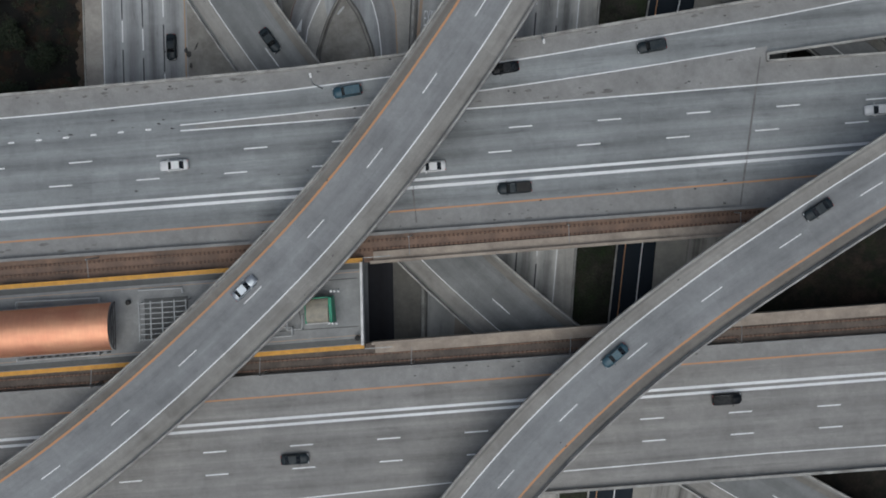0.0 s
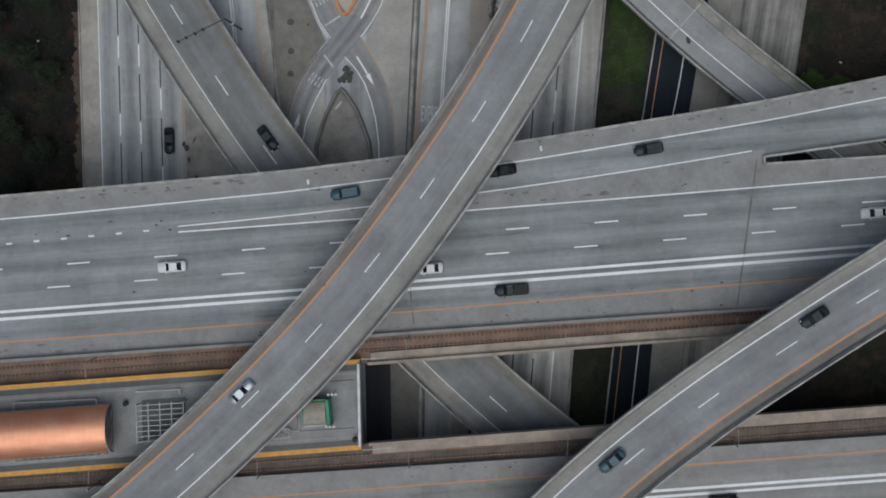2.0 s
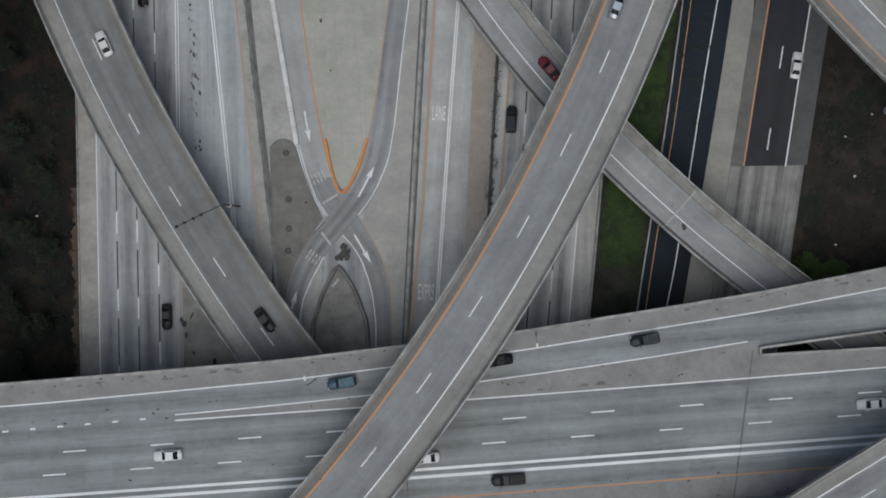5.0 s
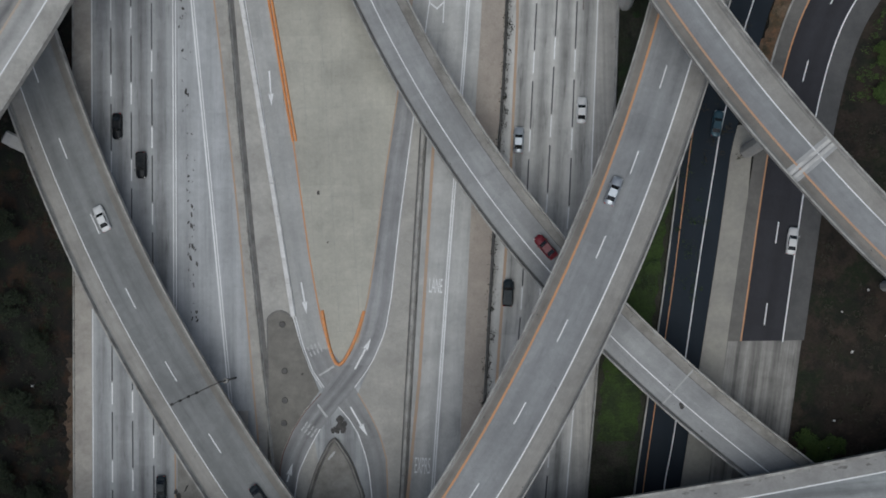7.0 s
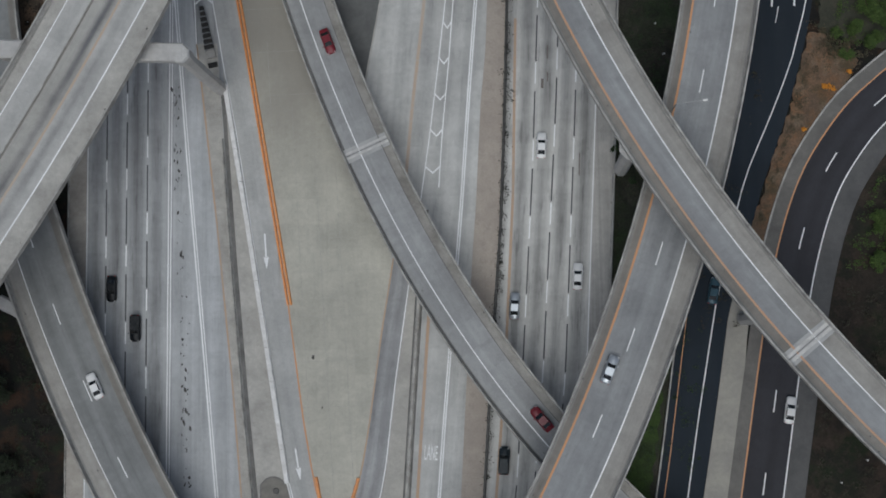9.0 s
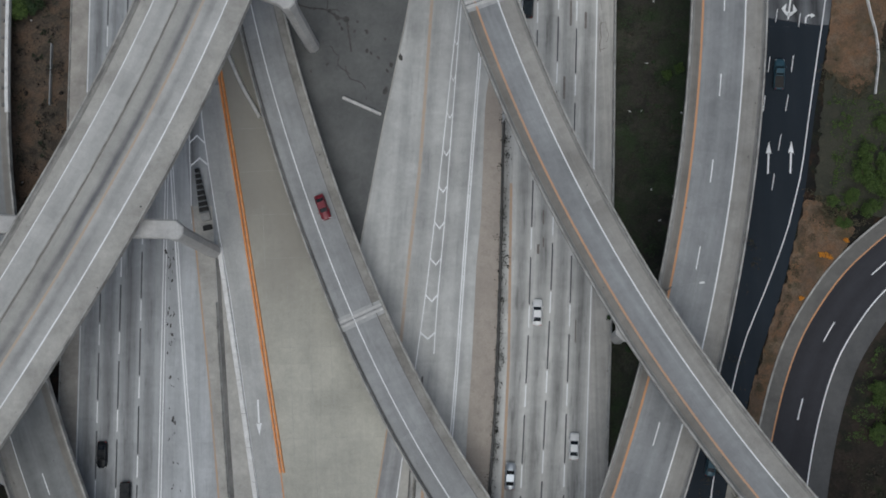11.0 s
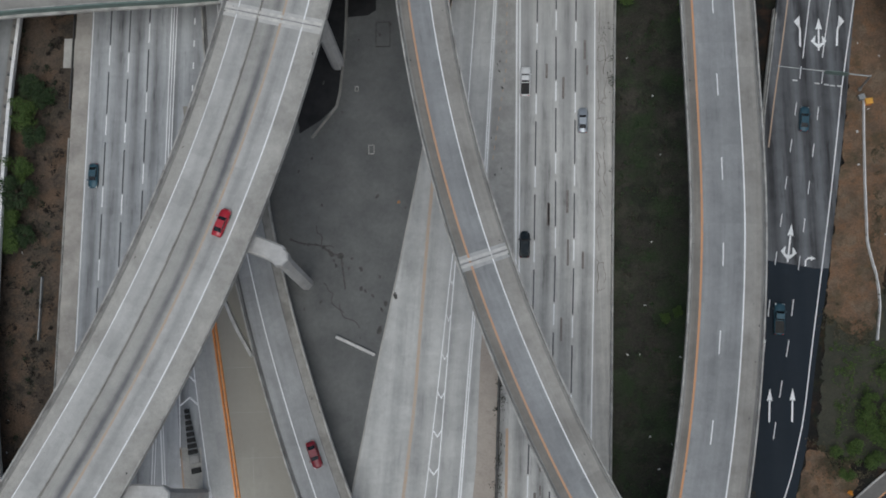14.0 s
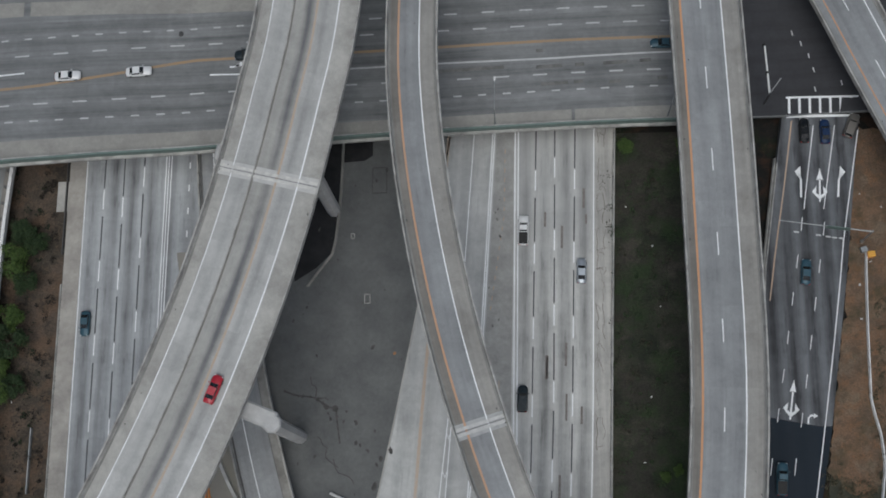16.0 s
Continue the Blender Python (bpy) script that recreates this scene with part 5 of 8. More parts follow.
for f, x0, x1, w, mt in (
    (table([-330, -90, -84.6, -79.5, -69.2, -59.1, -53.9, -46.5, -22, 2.3, 33.2], [215, 232.9, 233.4, 234.3, 236.1, 238.4, 239.3, 239.7, 241.0, 242.5, 244.0]), -330, 46, 0.55, ORANGE_FADED),
    (table([-24.5, -8, 13.3, 34.6], [237.6, 238.6, 239.5, 241.0]), -40, 46, 0.35, WHITE_OLD), (table([-51, -46], [236.4, 236.5]), -51.5, -44, 0.3, WHITE), (table([-90, -86], [235.7, 236.1]), -120, -85.5, 0.3, WHITE)):
    marking("solid_line", line_between(f, x0, x1, w, over_line, "x"), mt, overpass)
S_DOTS = table([-87.7, -69.4, -51.1, -23.9, -5.6, 29.4], [226.5, 227.7, 229.3, 230.9, 232.0, 234.0])
S_DASH = table([-88.5, -67.6, -53.6, -24.5, -2.9, 25.8], [229.7, 231.3, 232.7, 234.4, 235.5, 237.1])
N_DASH = table([-86, -72, -57.7, -50.7, -22, 5.4, 27.8], [239.5, 240.8, 242.2, 242.6, 244.4, 245.9, 247.0])
N_DOTS = table([-87, -66.8, -46, -20.6, 3.3, 28.5], [242.8, 244.6, 246.3, 247.7, 249.1, 250.2])
for f, per, ln, ph, x0, x1 in ((S_DOTS, 4.58, 1.5, -51.8, -140, 44), (S_DASH, 7.1, 2.6, -55.0, -140, 44), (N_DASH, 7.1, 2.6, -52.0, -140, 44), (N_DOTS, 4.35, 1.3, -51.2, -140, -30), (N_DOTS, 7.1, 2.4, -0.6, -30, 44)):
    dash_parts("lane_dash", [line_between(f, 0, 0, 0.3, over_line, "x", [q]) for q in runs(x0, x1, per, ln, ph)], WHITE_OLD, overpass)
# dark strips of tyre marks before the lights
for x0, x1, y0, y1 in ((-9, 3.5, 237.0, 237.8), (9.5, 18.5, 237.7, 238.3), (22, 31, 238.5, 239.3), (10.3, 18.2, 234.3, 234.9), (23, 34, 234.8, 235.9), (9.5, 34.5, 241.0, 242.6)):
    marking("tyre_mark", ([(x0, y0 - 0.35, over_z(x0, 0) + 0.05), (x1, y1 - 0.35, over_z(x1, 0) + 0.05), (x1, y1 + 0.35, over_z(x1, 0) + 0.05), (x0, y0 + 0.35, over_z(x0, 0) + 0.05)], [(0, 1, 2, 3)], [(0, 0)] * 4), DARK_STRIP, overpass, "dark tyre strip")
bm = bmesh.new()
bmesh.ops.create_cone(bm, cap_ends=True, segments=20, radius1=0.55, radius2=0.5, depth=0.04, matrix=Matrix.Translation((-57.3, 244.6, over_z(-57.3, 0) + 0.03)))
part("manhole_cover", bm, DARK_STEEL, overpass, "round dark manhole cover")

# ---- crosswalk at the street end ----
DARK_CORNER = road_mat("dark_corner_asphalt", (0.05, 0.05, 0.055), (0.028, 0.028, 0.03), lane=3.4, track=0.3, streak=0.3)
marking("dark_asphalt", band(lambda x: OV_S(x) + 0.2, lambda x: OV_N(x) - 0.5, 44.0, 120, lambda x, y: over_z(x, y) + 0.09, 0.09, 1.0, "x", uref=240), DARK_CORNER, overpass, "dark asphalt crossing")
for x, y in ((58.3, 245.3), (59.8, 243.1), (61.1, 240.6), (61.8, 237.8), (61.8, 233.9), (66.8, 235.0)):
    marking("guide_dash", ([(x - 0.12, y - 0.5, over_z(x, y) + 0.12), (x + 0.12, y - 0.5, over_z(x, y) + 0.12), (x - 0.05, y + 0.5, over_z(x, y) + 0.12), (x - 0.29, y + 0.5, over_z(x, y) + 0.12)], [(0, 1, 2, 3)], [(0, 0)] * 4), WHITE_OLD, overpass)


def cross_z(x, y):
    return (over_z(x, y) if y > OV_S(x) else street_z(x, y)) + 0.12


def cross_bar(x0, x1, y0, y1, lean=0.0):
    pts = [(x0, y0), (x1, y0), (x1 + lean, y1), (x0 + lean, y1)]
    marking("crosswalk_bar", ([(x, y, cross_z(x, y)) for x, y in pts], [(0, 1, 2, 3)], [(0, 0)] * 4), WHITE, overpass, "white crosswalk bar")


cross_bar(56.2, 69.6, 232.1, 232.5)
for x in (56.4, 58.3, 60.2, 62.1, 64.0, 65.9, 67.8):
    cross_bar(x, x + 0.45, 229.15, 232.15, 0.15)
cross_bar(56.2, 68.6, 228.55, 228.95)


# ---- arrows and words painted on the lanes ----
def arrow(x, y, angle, length, parent, z, kind="ahead", width=1.0):
    """A lane arrow whose middle lies at x, y and which points along angle."""
    h = length / 2
    shapes = []
    if kind in ("ahead", "three"):
        shapes.append([(-h, -0.16), (h - 2.2, -0.16), (h - 2.2, 0.16), (-h, 0.16)])
        shapes.append([(h, 0.0), (h - 2.3, 0.52 * width), (h - 2.1, 0.0), (h - 2.3, -0.52 * width)])
    if kind in ("left", "right"):
        k = 1 if kind == "left" else -1
        f = min(1.0, length / 5.2)
        shapes.append([(-h, -0.18), (h - 2.7 * f, -0.18), (h - 2.7 * f, 0.18), (-h, 0.18)][::k])
        shapes.append([(h - 2.7 * f, k * -0.18), (h - 1.5 * f, k * 0.15), (h - 1.5 * f, k * 0.6), (h - 2.7 * f, k * 0.18)][::k])
        shapes.append([(h, k * 0.1), (h - 1.1 * f, k * 1.15 * f), (h - 2.8 * f, k * 0.0)][::k])
    if kind == "hook":
        shapes += [[(-h, -0.15), (0.1, -0.15), (0.1, 0.15), (-h, 0.15)], [(0.1, 0.15), (0.1, -0.15), (0.42, -0.55), (0.75, -0.42)], [(0.75, -0.42), (0.42, -0.55), (0.42, -0.95), (0.75, -0.95)], [(1.05, -0.9), (0.1, -0.9), (0.58, -1.7)]]
    if kind == "three":
        for k in (1, -1):
            shapes.append([(-h + 0.4, 0.0), (-h + 1.2, k * 0.9), (-h + 1.7, k * 0.8), (-h + 1.2, 0.0)][::k])
            shapes.append([(-h + 3.0, k * 0.6), (-h + 1.9, k * 1.45), (-h + 1.0, k * 0.7)][::k])
    c, s = math.cos(angle), math.sin(angle)
    verts, faces = [], []
    for sh in shapes:
        i = len(verts)
        verts += [(x + a * c - b * s, y + a * s + b * c, (z(x, y + a) if callable(z) else z) + 0.03) for a, b in sh]
        faces.append(tuple(range(i, len(verts))))
    marking("lane_arrow", (verts, faces, None), WHITE, parent, "white painted lane arrow")


UP = math.pi / 2
for x, y, a, ln, k in ((-44.3, 100.9, -UP + 0.06, 6.5, "ahead"), (-38.5, 62.3, -UP + 0.16, 5.8, "ahead"), (-27.8, 52.1, UP - 0.5, 6.3, "ahead"), (-28.7, 39.9, -UP + 0.52, 6.0, "ahead"), (-41.4, 30.8, UP - 0.3, 3.6, "ahead")):
    arrow(x, y, a, ln, road, 0.12, k)
for x, y in ((48.8, 146.7), (52.8, 146.7)):
    arrow(x, y, UP - 0.08, 6.0, black, street_z)
arrow(54.05, 176.0, UP - 0.16, 7.2, street, street_z, "three", 1.1)
arrow(56.7, 172.6, UP - 0.1, 2.0, street, street_z, "hook")
arrow(58.2, 216.3, UP - 0.05, 6.0, street, street_z, "left")
arrow(61.6, 215.6, UP - 0.05, 6.4, street, street_z, "three", 1.2)
arrow(65.1, 216.2, UP - 0.1, 6.0, street, street_z, "right")
for x, y in ((56.75, 206.75), (60.75, 206.05), (62.45, 205.75), (63.55, 205.55), (64.85, 205.4)):
    zb = street_z(x, y) + 0.03
    marking("detector_bar", ([(x - 0.45, y - 0.08, zb), (x + 0.45, y - 0.2, zb), (x + 0.45, y + 0.1, zb), (x - 0.45, y + 0.22, zb)], [(0, 1, 2, 3)], [(0, 0)] * 4), WHITE_OLD, street)


arrow(-46.9, 238.0, 0.06, 4.2, overpass, lambda x, y: over_z(x, y) + 0.03, "left")


def word(text, x, y, width, height, angle, parent, z):
    cu = bpy.data.curves.new("lettering", "FONT")
    cu.body, cu.align_x, cu.align_y, cu.size = text, "CENTER", "CENTER", 1.0
    tmp = bpy.data.objects.new("lettering", cu)
    scene.collection.objects.link(tmp)
    me = bpy.data.meshes.new_from_object(tmp.evaluated_get(bpy.context.evaluated_depsgraph_get()))
    bpy.data.objects.remove(tmp)
    xs, ys = [v.co.x for v in me.vertices], [v.co.y for v in me.vertices]
    kx, ky = width / (max(xs) - min(xs)), height / (max(ys) - min(ys))
    m = Matrix.Translation((x, y, z)) @ Matrix.Rotation(angle, 4, "Z") @ Matrix.Diagonal((kx, ky, 1, 1)) @ Matrix.Translation((-(max(xs) + min(xs)) / 2, -(max(ys) + min(ys)) / 2, 0))
    me.transform(m)
    put("lettering", me, WHITE, parent, "faded white words on the lane")


word("EXPRS", -17.3, 31.9, 2.8, 2.9, -0.06, road, 0.09)
word("LANE", -14.4, 64.2, 2.4, 2.6, -0.08, road, 0.09)

# ---- the crossing lanes in the median ----
RUST_EDGE = paint_mat("rusty_edge_line", (0.16, 0.08, 0.06), (0.22, 0.2, 0.18), 0.5)
LANE_GREY = road_mat("crossing_lane_concrete", (0.33, 0.332, 0.33), (0.17, 0.17, 0.17), lane=2.3, track=0.3, streak=0.3, phase=1.5)
LANE_NORTH = road_mat("pale_leaving_lane", (0.375, 0.378, 0.38), (0.15, 0.15, 0.152), lane=2.3, track=0.4, streak=0.3, phase=1.5)
LANE_DARK = road_mat("dark_crossing_lane", (0.335, 0.338, 0.34), (0.135, 0.135, 0.137), lane=2.3, track=0.55, streak=0.3, phase=1.5)
LANE_PALE = road_mat("pale_lane_concrete", (0.44, 0.442, 0.43), (0.27, 0.272, 0.268), lane=3.6, track=0.2, streak=0.25)


def lane_strip(left, right, y0, y1, z, material, label):
    v, f, u = band(left, right, y0, y1, z, 0.04, 1.0)
    marking("crossing_lane", (v, f, [(q[0] - (left(q[1]) + right(q[1])) / 2, q[1]) for q in v]), material, road, label)


lane_strip(A_LEFT, A_RIGHT, 53, 163, 0.05, LANE_PALE, "pale grey lane beside the white barrier")
lane_strip(A_LEFT, A_RIGHT, -60, 53, 0.05, LANE_GREY, "grey worn crossing lane")
lane_strip(B_LEFT, B_RIGHT, -60, 50, 0.065, LANE_DARK, "dark worn crossing lane with tyre tracks")
lane_strip(B_LEFT, B_RIGHT, 50, 106, 0.065, LANE_NORTH, "pale worn lane leaving the crossing")
for f, y0, y1, w, mt in ((lambda y: A_LEFT(y) + 0.12, 46, 133, 0.17, WHITE), (lambda y: A_LEFT(y) - 0.3, 46, 59, 0.17, WHITE), (lambda y: A_LEFT(y) + 0.1, -60, 42.5, 0.2, WHITE), (lambda y: B_RIGHT(y) - 0.1, 46, 101, 0.2, WHITE),
                         (lambda y: B_RIGHT(y) - 0.1, -60, 38.6, 0.2, WHITE), (lambda y: B_LEFT(y), -20, 45, 0.22, RUST_EDGE), (lambda y: A_RIGHT(y), 0, 45, 0.25, ORANGE_OLD)):
    marking("edge_line", line_between(f, y0, y1, w, 0.07, step=1.0), mt, road)
for x0, y0, x1, y1, w in ((-35.9, 48.2, -33.1, 49.9, 0.36), (-36.2, 43.0, -34.5, 40.7, 0.36)):
    sp = Path([(x0, y0, 0.1), (x1, y1, 0.1)], 1.0)
    marking("stop_line", ribbon(sp, -w / 2, w / 2, 0.0), WHITE_OLD, road)
for x, y, turn in ((-36.6, 53.0, 0.42), (-37.8, 38.5, -0.62)):
    for row in range(2):
        for col in range(4):
            a, q = -1.05 + 0.7 * col, -0.55 + 1.1 * row
            c, s = math.cos(turn), math.sin(turn)
            marking("worn_word_bar", ([(x + (a + u) * c - (q + v) * s, y + (a + u) * s + (q + v) * c, 0.1) for u, v in ((-0.12, -0.42), (0.12, -0.42), (0.12, 0.42), (-0.12, 0.42))], [(0, 1, 2, 3)], [(0, 0)] * 4), WHITE_OLD, road)


def rubber_line(name, pts, material, label, height=0.3, width=0.28, step=1.2, seg=1.0):
    """A row of short separator pieces along a line, each its own solid."""
    p = Path(pts, 1.0)
    verts, faces = [], []
    for s in np.arange(0, p.length - seg, step):
        i = len(verts)
        for ss, k in ((s, 0.0), (s + seg, 0.0)):
            for u, dz in ((-width / 2, 0), (width / 2, 0), (width * 0.28, height), (-width * 0.28, height)):
                verts.append(p.at(ss, u, dz))
        for j in range(4):
            faces.append((i + j, i + (j + 1) % 4, i + 4 + (j + 1) % 4, i + 4 + j))
        faces += [(i + 3, i + 2, i + 1, i), (i + 4, i + 5, i + 6, i + 7)]
    return tagged(put(name, mesh_of(name, verts, faces), material), label, "separator", kind="stuff")


rubber_line("lane_separators", [(-35.2, 60, 0.05), (-34.5, 56, 0.05), (-33.7, 52.5, 0.05), (-32.3, 49.8, 0.05), (-30.6, 52, 0.05), (-28.9, 55.5, 0.05), (-27.3, 60.6, 0.05)], SAFETY, "bright orange plastic lane separators round the gore tip", 0.45, 0.62, 1.0, 0.95)
for o in (-0.05, 0.56):
    rubber_line("lane_separators", [(CHAN(y) + o, y, 0.05) for y in (91, 103, 115, 127, 139, 152, 164, 180)], SAFETY, "long double row of orange plastic lane separators", 0.4, 0.48, 1.5, 1.46)
ARCH = [(-38.6, 5), (-38.2, 23.8), (-37.3, 28.5), (-35.9, 32.3), (-34.6, 34.8), (-33.2, 36.8), (-31.8, 35.0), (-30.3, 32.6), (-28.8, 28.4), (-28.0, 24.3), (-27.6, 5)]
structure("ground_arch", flat([(x, y) for x, y in ARCH][::-1], 0.06, 0.05), OLD_SLAB, "stained concrete ground inside the curved barrier", "ground")
p = Path([(x, y, 0.05) for x, y in ARCH], 0.8)
tagged(put("kerb_wall", mesh_of("kerb_wall", *sweep(p, [(0.26, 0), (0.12, 0.75), (-0.12, 0.75), (-0.26, 0)])), OLD_SLAB), "grey curved concrete barrier round the median island", "barrier")
for o0, o1 in ((-0.42, -0.24), (0.24, 0.5)):
    marking("gutter", ribbon(p, o0, o1, 0.03), DARK_STRIP, road, "dark strip beside the curved barrier")
marking("worn_bar", ([(-34.5, 33.2, 0.11), (-34.2, 33.0, 0.11), (-33.0, 34.4, 0.11), (-33.3, 34.6, 0.11)], [(0, 1, 2, 3)], [(0, 0)] * 4), WHITE_OLD, road)


def blotch(name, x, y, r, material, parent, z=0.1, n=18, seed=0, squash=1.0, label=""):
    """An irregular flat stain."""
    rnd = random.Random(seed)
    k = [0.35 + 0.85 * rnd.random() for _ in range(n)]
    k = [(2 * k[i] + k[(i + 1) % n] + k[i - 1]) / 4 for i in range(n)]
    turn, thin = rnd.uniform(-0.6, 0.6), rnd.uniform(0.55, 0.95)
    ring = [(thin * r * k[i] * math.cos(2 * math.pi * i / n), squash * r * k[i] * math.sin(2 * math.pi * i / n)) for i in range(n)]
    verts = [(x + u * math.cos(turn) - v * math.sin(turn), y + u * math.sin(turn) + v * math.cos(turn), z) for u, v in ring]
    marking(name, (verts, [tuple(range(n))], None), material, parent, label)


STAIN = plain_mat("black_oil_stain", (0.05, 0.048, 0.046), (0.09, 0.085, 0.08), 0.8)
RUST = plain_mat("rust_stain", (0.35, 0.17, 0.07), (0.22, 0.13, 0.08), 0.8)
for k, (x, y, r) in enumerate(((-32.2, 39.2, 1.1), (-31.6, 38.4, 1.0), (-32.8, 38.5, 0.9), (-32.1, 40.1, 0.9), (-31.3, 39.5, 0.8), (-33.5, 38.2, 0.6), (-38.9, 48.5, 0.3), (-18.1, 167.4, 0.8), (-24.5, 172.5, 0.7), (-26.2, 174.5, 0.4), (-30.5, 176.0, 0.5), (-21.0, 171.0, 0.35), (-35.6, 81.4, 0.5), (-34.0, 72.4, 0.25))):
    blotch("oil_stain", x, y, r, STAIN, road, 0.14 + 0.005 * (k % 6), seed=int(x * 7 + y), label="dark oil stain")
for k, (x, y, r, q) in enumerate(((-61.9, 26.6, 1.0, 0.8), (-62.4, 27.4, 0.5, 1.4), (-60.5, 28.0, 0.3, 3.5), (-60.2, 21.3, 0.35, 1.6), (-61.5, 24.6, 0.5, 1.2))):
    blotch("oil_stain", x, y, r, STAIN, road, 0.1, 14, 500 + k, q, "dark oil stain on the median shoulder")
CHAIN = [(-37.7, 178.3), (-36.0, 177.7), (-34.4, 177.4), (-33.0, 177.3), (-31.6, 176.8), (-30.1, 175.5), (-28.3, 175.1), (-28.1, 173.6), (-27.8, 171.8), (-27.6, 170.3), (-27.4, 168.9)]
for k, (x, y) in enumerate(CHAIN):
    blotch("oil_stain", x, y, (0.55, 0.4, 0.6, 0.35, 0.7, 0.8, 1.0, 0.5, 0.4, 0.3, 0.3)[k], STAIN, road, 0.13, 14, 300 + k, 0.8, "dark stain on the yard")
marking("stain_seam", ribbon(Path([(x, y, 0.125) for x, y in CHAIN], 0.7), -0.14, 0.14), STAIN, road)
for k, (x, y, r) in enumerate(((-29.2, 173.3, 0.5), (-32.0, 184.9, 0.4), (-24.4, 168.8, 0.45), (-32.0, 166.4, 0.5), (-35.0, 165.1, 0.3), (-29.6, 174.2, 0.35))):
    blotch("oil_stain", x, y, r, STAIN, road, 0.13, 12, 340 + k, 1.2, "dark stain on the yard")
tagged(put("low_wall", mesh_of("low_wall", *sweep(Path([(-50.6, 168.6, 0.05), (-47.9, 162.5, 0.05), (-44.5, 156.5, 0.05)], 1.0), [(-0.4, 0), (0.4, 0), (0.28, 0.9), (-0.28, 0.9)])), JOINT_PALE), "low pale barrier beside the ramp foot", "barrier")
blotch("rust_stain", -17.5, 185.2, 0.42, RUST, road, 0.14, seed=3, label="orange rust stain")
rnd = random.Random(5)
for k in range(84):
    y = rnd.uniform(46, 134)
    blotch("tyre_debris", -59.0 - (y - 69) * 0.035 + rnd.gauss(0, 0.45), y, rnd.uniform(0.1, 0.34), STAIN, road, 0.1, 7, k, rnd.uniform(1.0, 2.6))
for k in range(26):
    x, y = rnd.uniform(-38, -12), rnd.uniform(150, 222)
    if RM_MID(y) + 5 < x < YARD_EDGE(y) - 1:
        blotch("oil_stain", x, y, rnd.uniform(0.12, 0.5), STAIN, road, 0.12, 9, k + 60, 1.4)
for x, y, r in ((28.0, 42.9, 0.55), (23.3, 44.1, 0.4), (24.2, 43.6, 0.5), (26.0, 46.6, 0.3)):
    blotch("oil_stain", x, y, r, STAIN, mid_ramp, MID.at(MID.near(x, y)).z + 0.045, 13, int(x * 9), 1.2, "dark oil stain on the ramp")
CRACK = plain_mat("crack_filler", (0.15, 0.13, 0.12), (0.24, 0.22, 0.2), 0.6)


def crack(pts, parent, z, width=0.1, material=CRACK):
    p = Path([(x, y, z) for x, y in pts], 0.7)
    marking("crack", ribbon(p, -width / 2, width / 2, 0.0), material, parent)


for k in range(9):
    y = 229.0 - k * 7.0
    for o in (0.8, 1.9):
        if rnd.random() < 0.85:
            n = rnd.randint(5, 10)
            w = [o + 0.1 * math.sin(1.3 * q + 2.1 * k) + rnd.gauss(0, 0.17) for q in range(n)]
            crack([(E_SOLID(y - q * 0.95) + w[q], y - q * 0.95) for q in range(n)], road, 0.09, rnd.uniform(0.07, 0.15))
    for q in range(rnd.randint(1, 3)):
        yy, a = y - rnd.uniform(0, 7), rnd.uniform(0.2, 1.2)
        crack([(E_SOLID(yy) + a, yy), (E_SOLID(yy) + a + 0.5, yy + rnd.gauss(0, 0.7)), (E_SOLID(yy) + a + rnd.uniform(0.9, 1.6), yy + rnd.gauss(0, 0.9))], road, 0.09, rnd.uniform(0.06, 0.11))
for k in range(14):
    f = rnd.choice((E_D1, E_D2, E_D3))
    y = rnd.uniform(95, 222)
    x, wd, ln = f(y) + 1.85 + rnd.gauss(0, 0.3), rnd.uniform(0.5, 1.1), rnd.uniform(1.5, 5.0)
    crack([(x, y), (x + 0.02 * ln, y + ln * 0.5), (x + 0.04 * ln, y + ln)], road, 0.045, wd * 0.5)
for k, (x, y, r) in enumerate(((-21.0, 161.0, 0.75), (-19.9, 166.0, 0.5), (-20.6, 164.9, 0.45), (-22.3, 167.5, 0.35), (-16.2, 184.0, 0.25))):
    blotch("oil_stain", x, y, r, STAIN, road, 0.135, 12, 380 + k, 1.3, "dark stain beside the yard kerb")
for k in range(9):
    y = rnd.uniform(176, 226)
    blotch("oil_stain", C_WHITE(y) + 2.2 + rnd.gauss(0, 0.6), y, rnd.uniform(0.12, 0.3), STAIN, road, 0.09, 9, 400 + k, 1.6)
for x0, y0 in ((-33.0, 181.0), (-31.5, 170.0), (-28.5, 166.0)):
    crack([(x0 + j * rnd.uniform(0.2, 0.9), y0 + j * rnd.uniform(-1.6, -0.6)) for j in range(6)], road, 0.13, 0.18, STAIN)

# rounded stained slab with its four pits beside the crossing
D_OUT = [(-45.6, 5), (-44.0, 5), (-43.8, 20), (-43.4, 31), (-42.8, 34.3), (-41.0, 38.3), (-38.7, 41.8), (-35.9, 45.4), (-37.5, 49.2), (-39.2, 53.8), (-40.6, 58.6)] + [(-43.0 + 2.3 * math.cos(a), 57.9 + 2.2 * math.sin(a)) for a in np.linspace(0.35, math.pi, 9)]
island = structure("pavement_island", flat(D_OUT, 0.12, 0.15), ISLAND, "stained concrete island with round drain pits", "pavement")
marking("island_rim", ribbon(Path([(x, y, 0.13) for x, y in [(-45.3, 20), (-45.3, 40), (-45.25, 50)] + [(-43.0 + 2.3 * math.cos(a), 57.9 + 2.2 * math.sin(a)) for a in np.linspace(math.pi, 0.35, 9)]], 0.8), -0.12, 0.12, 0.0), DARK_STRIP, island)
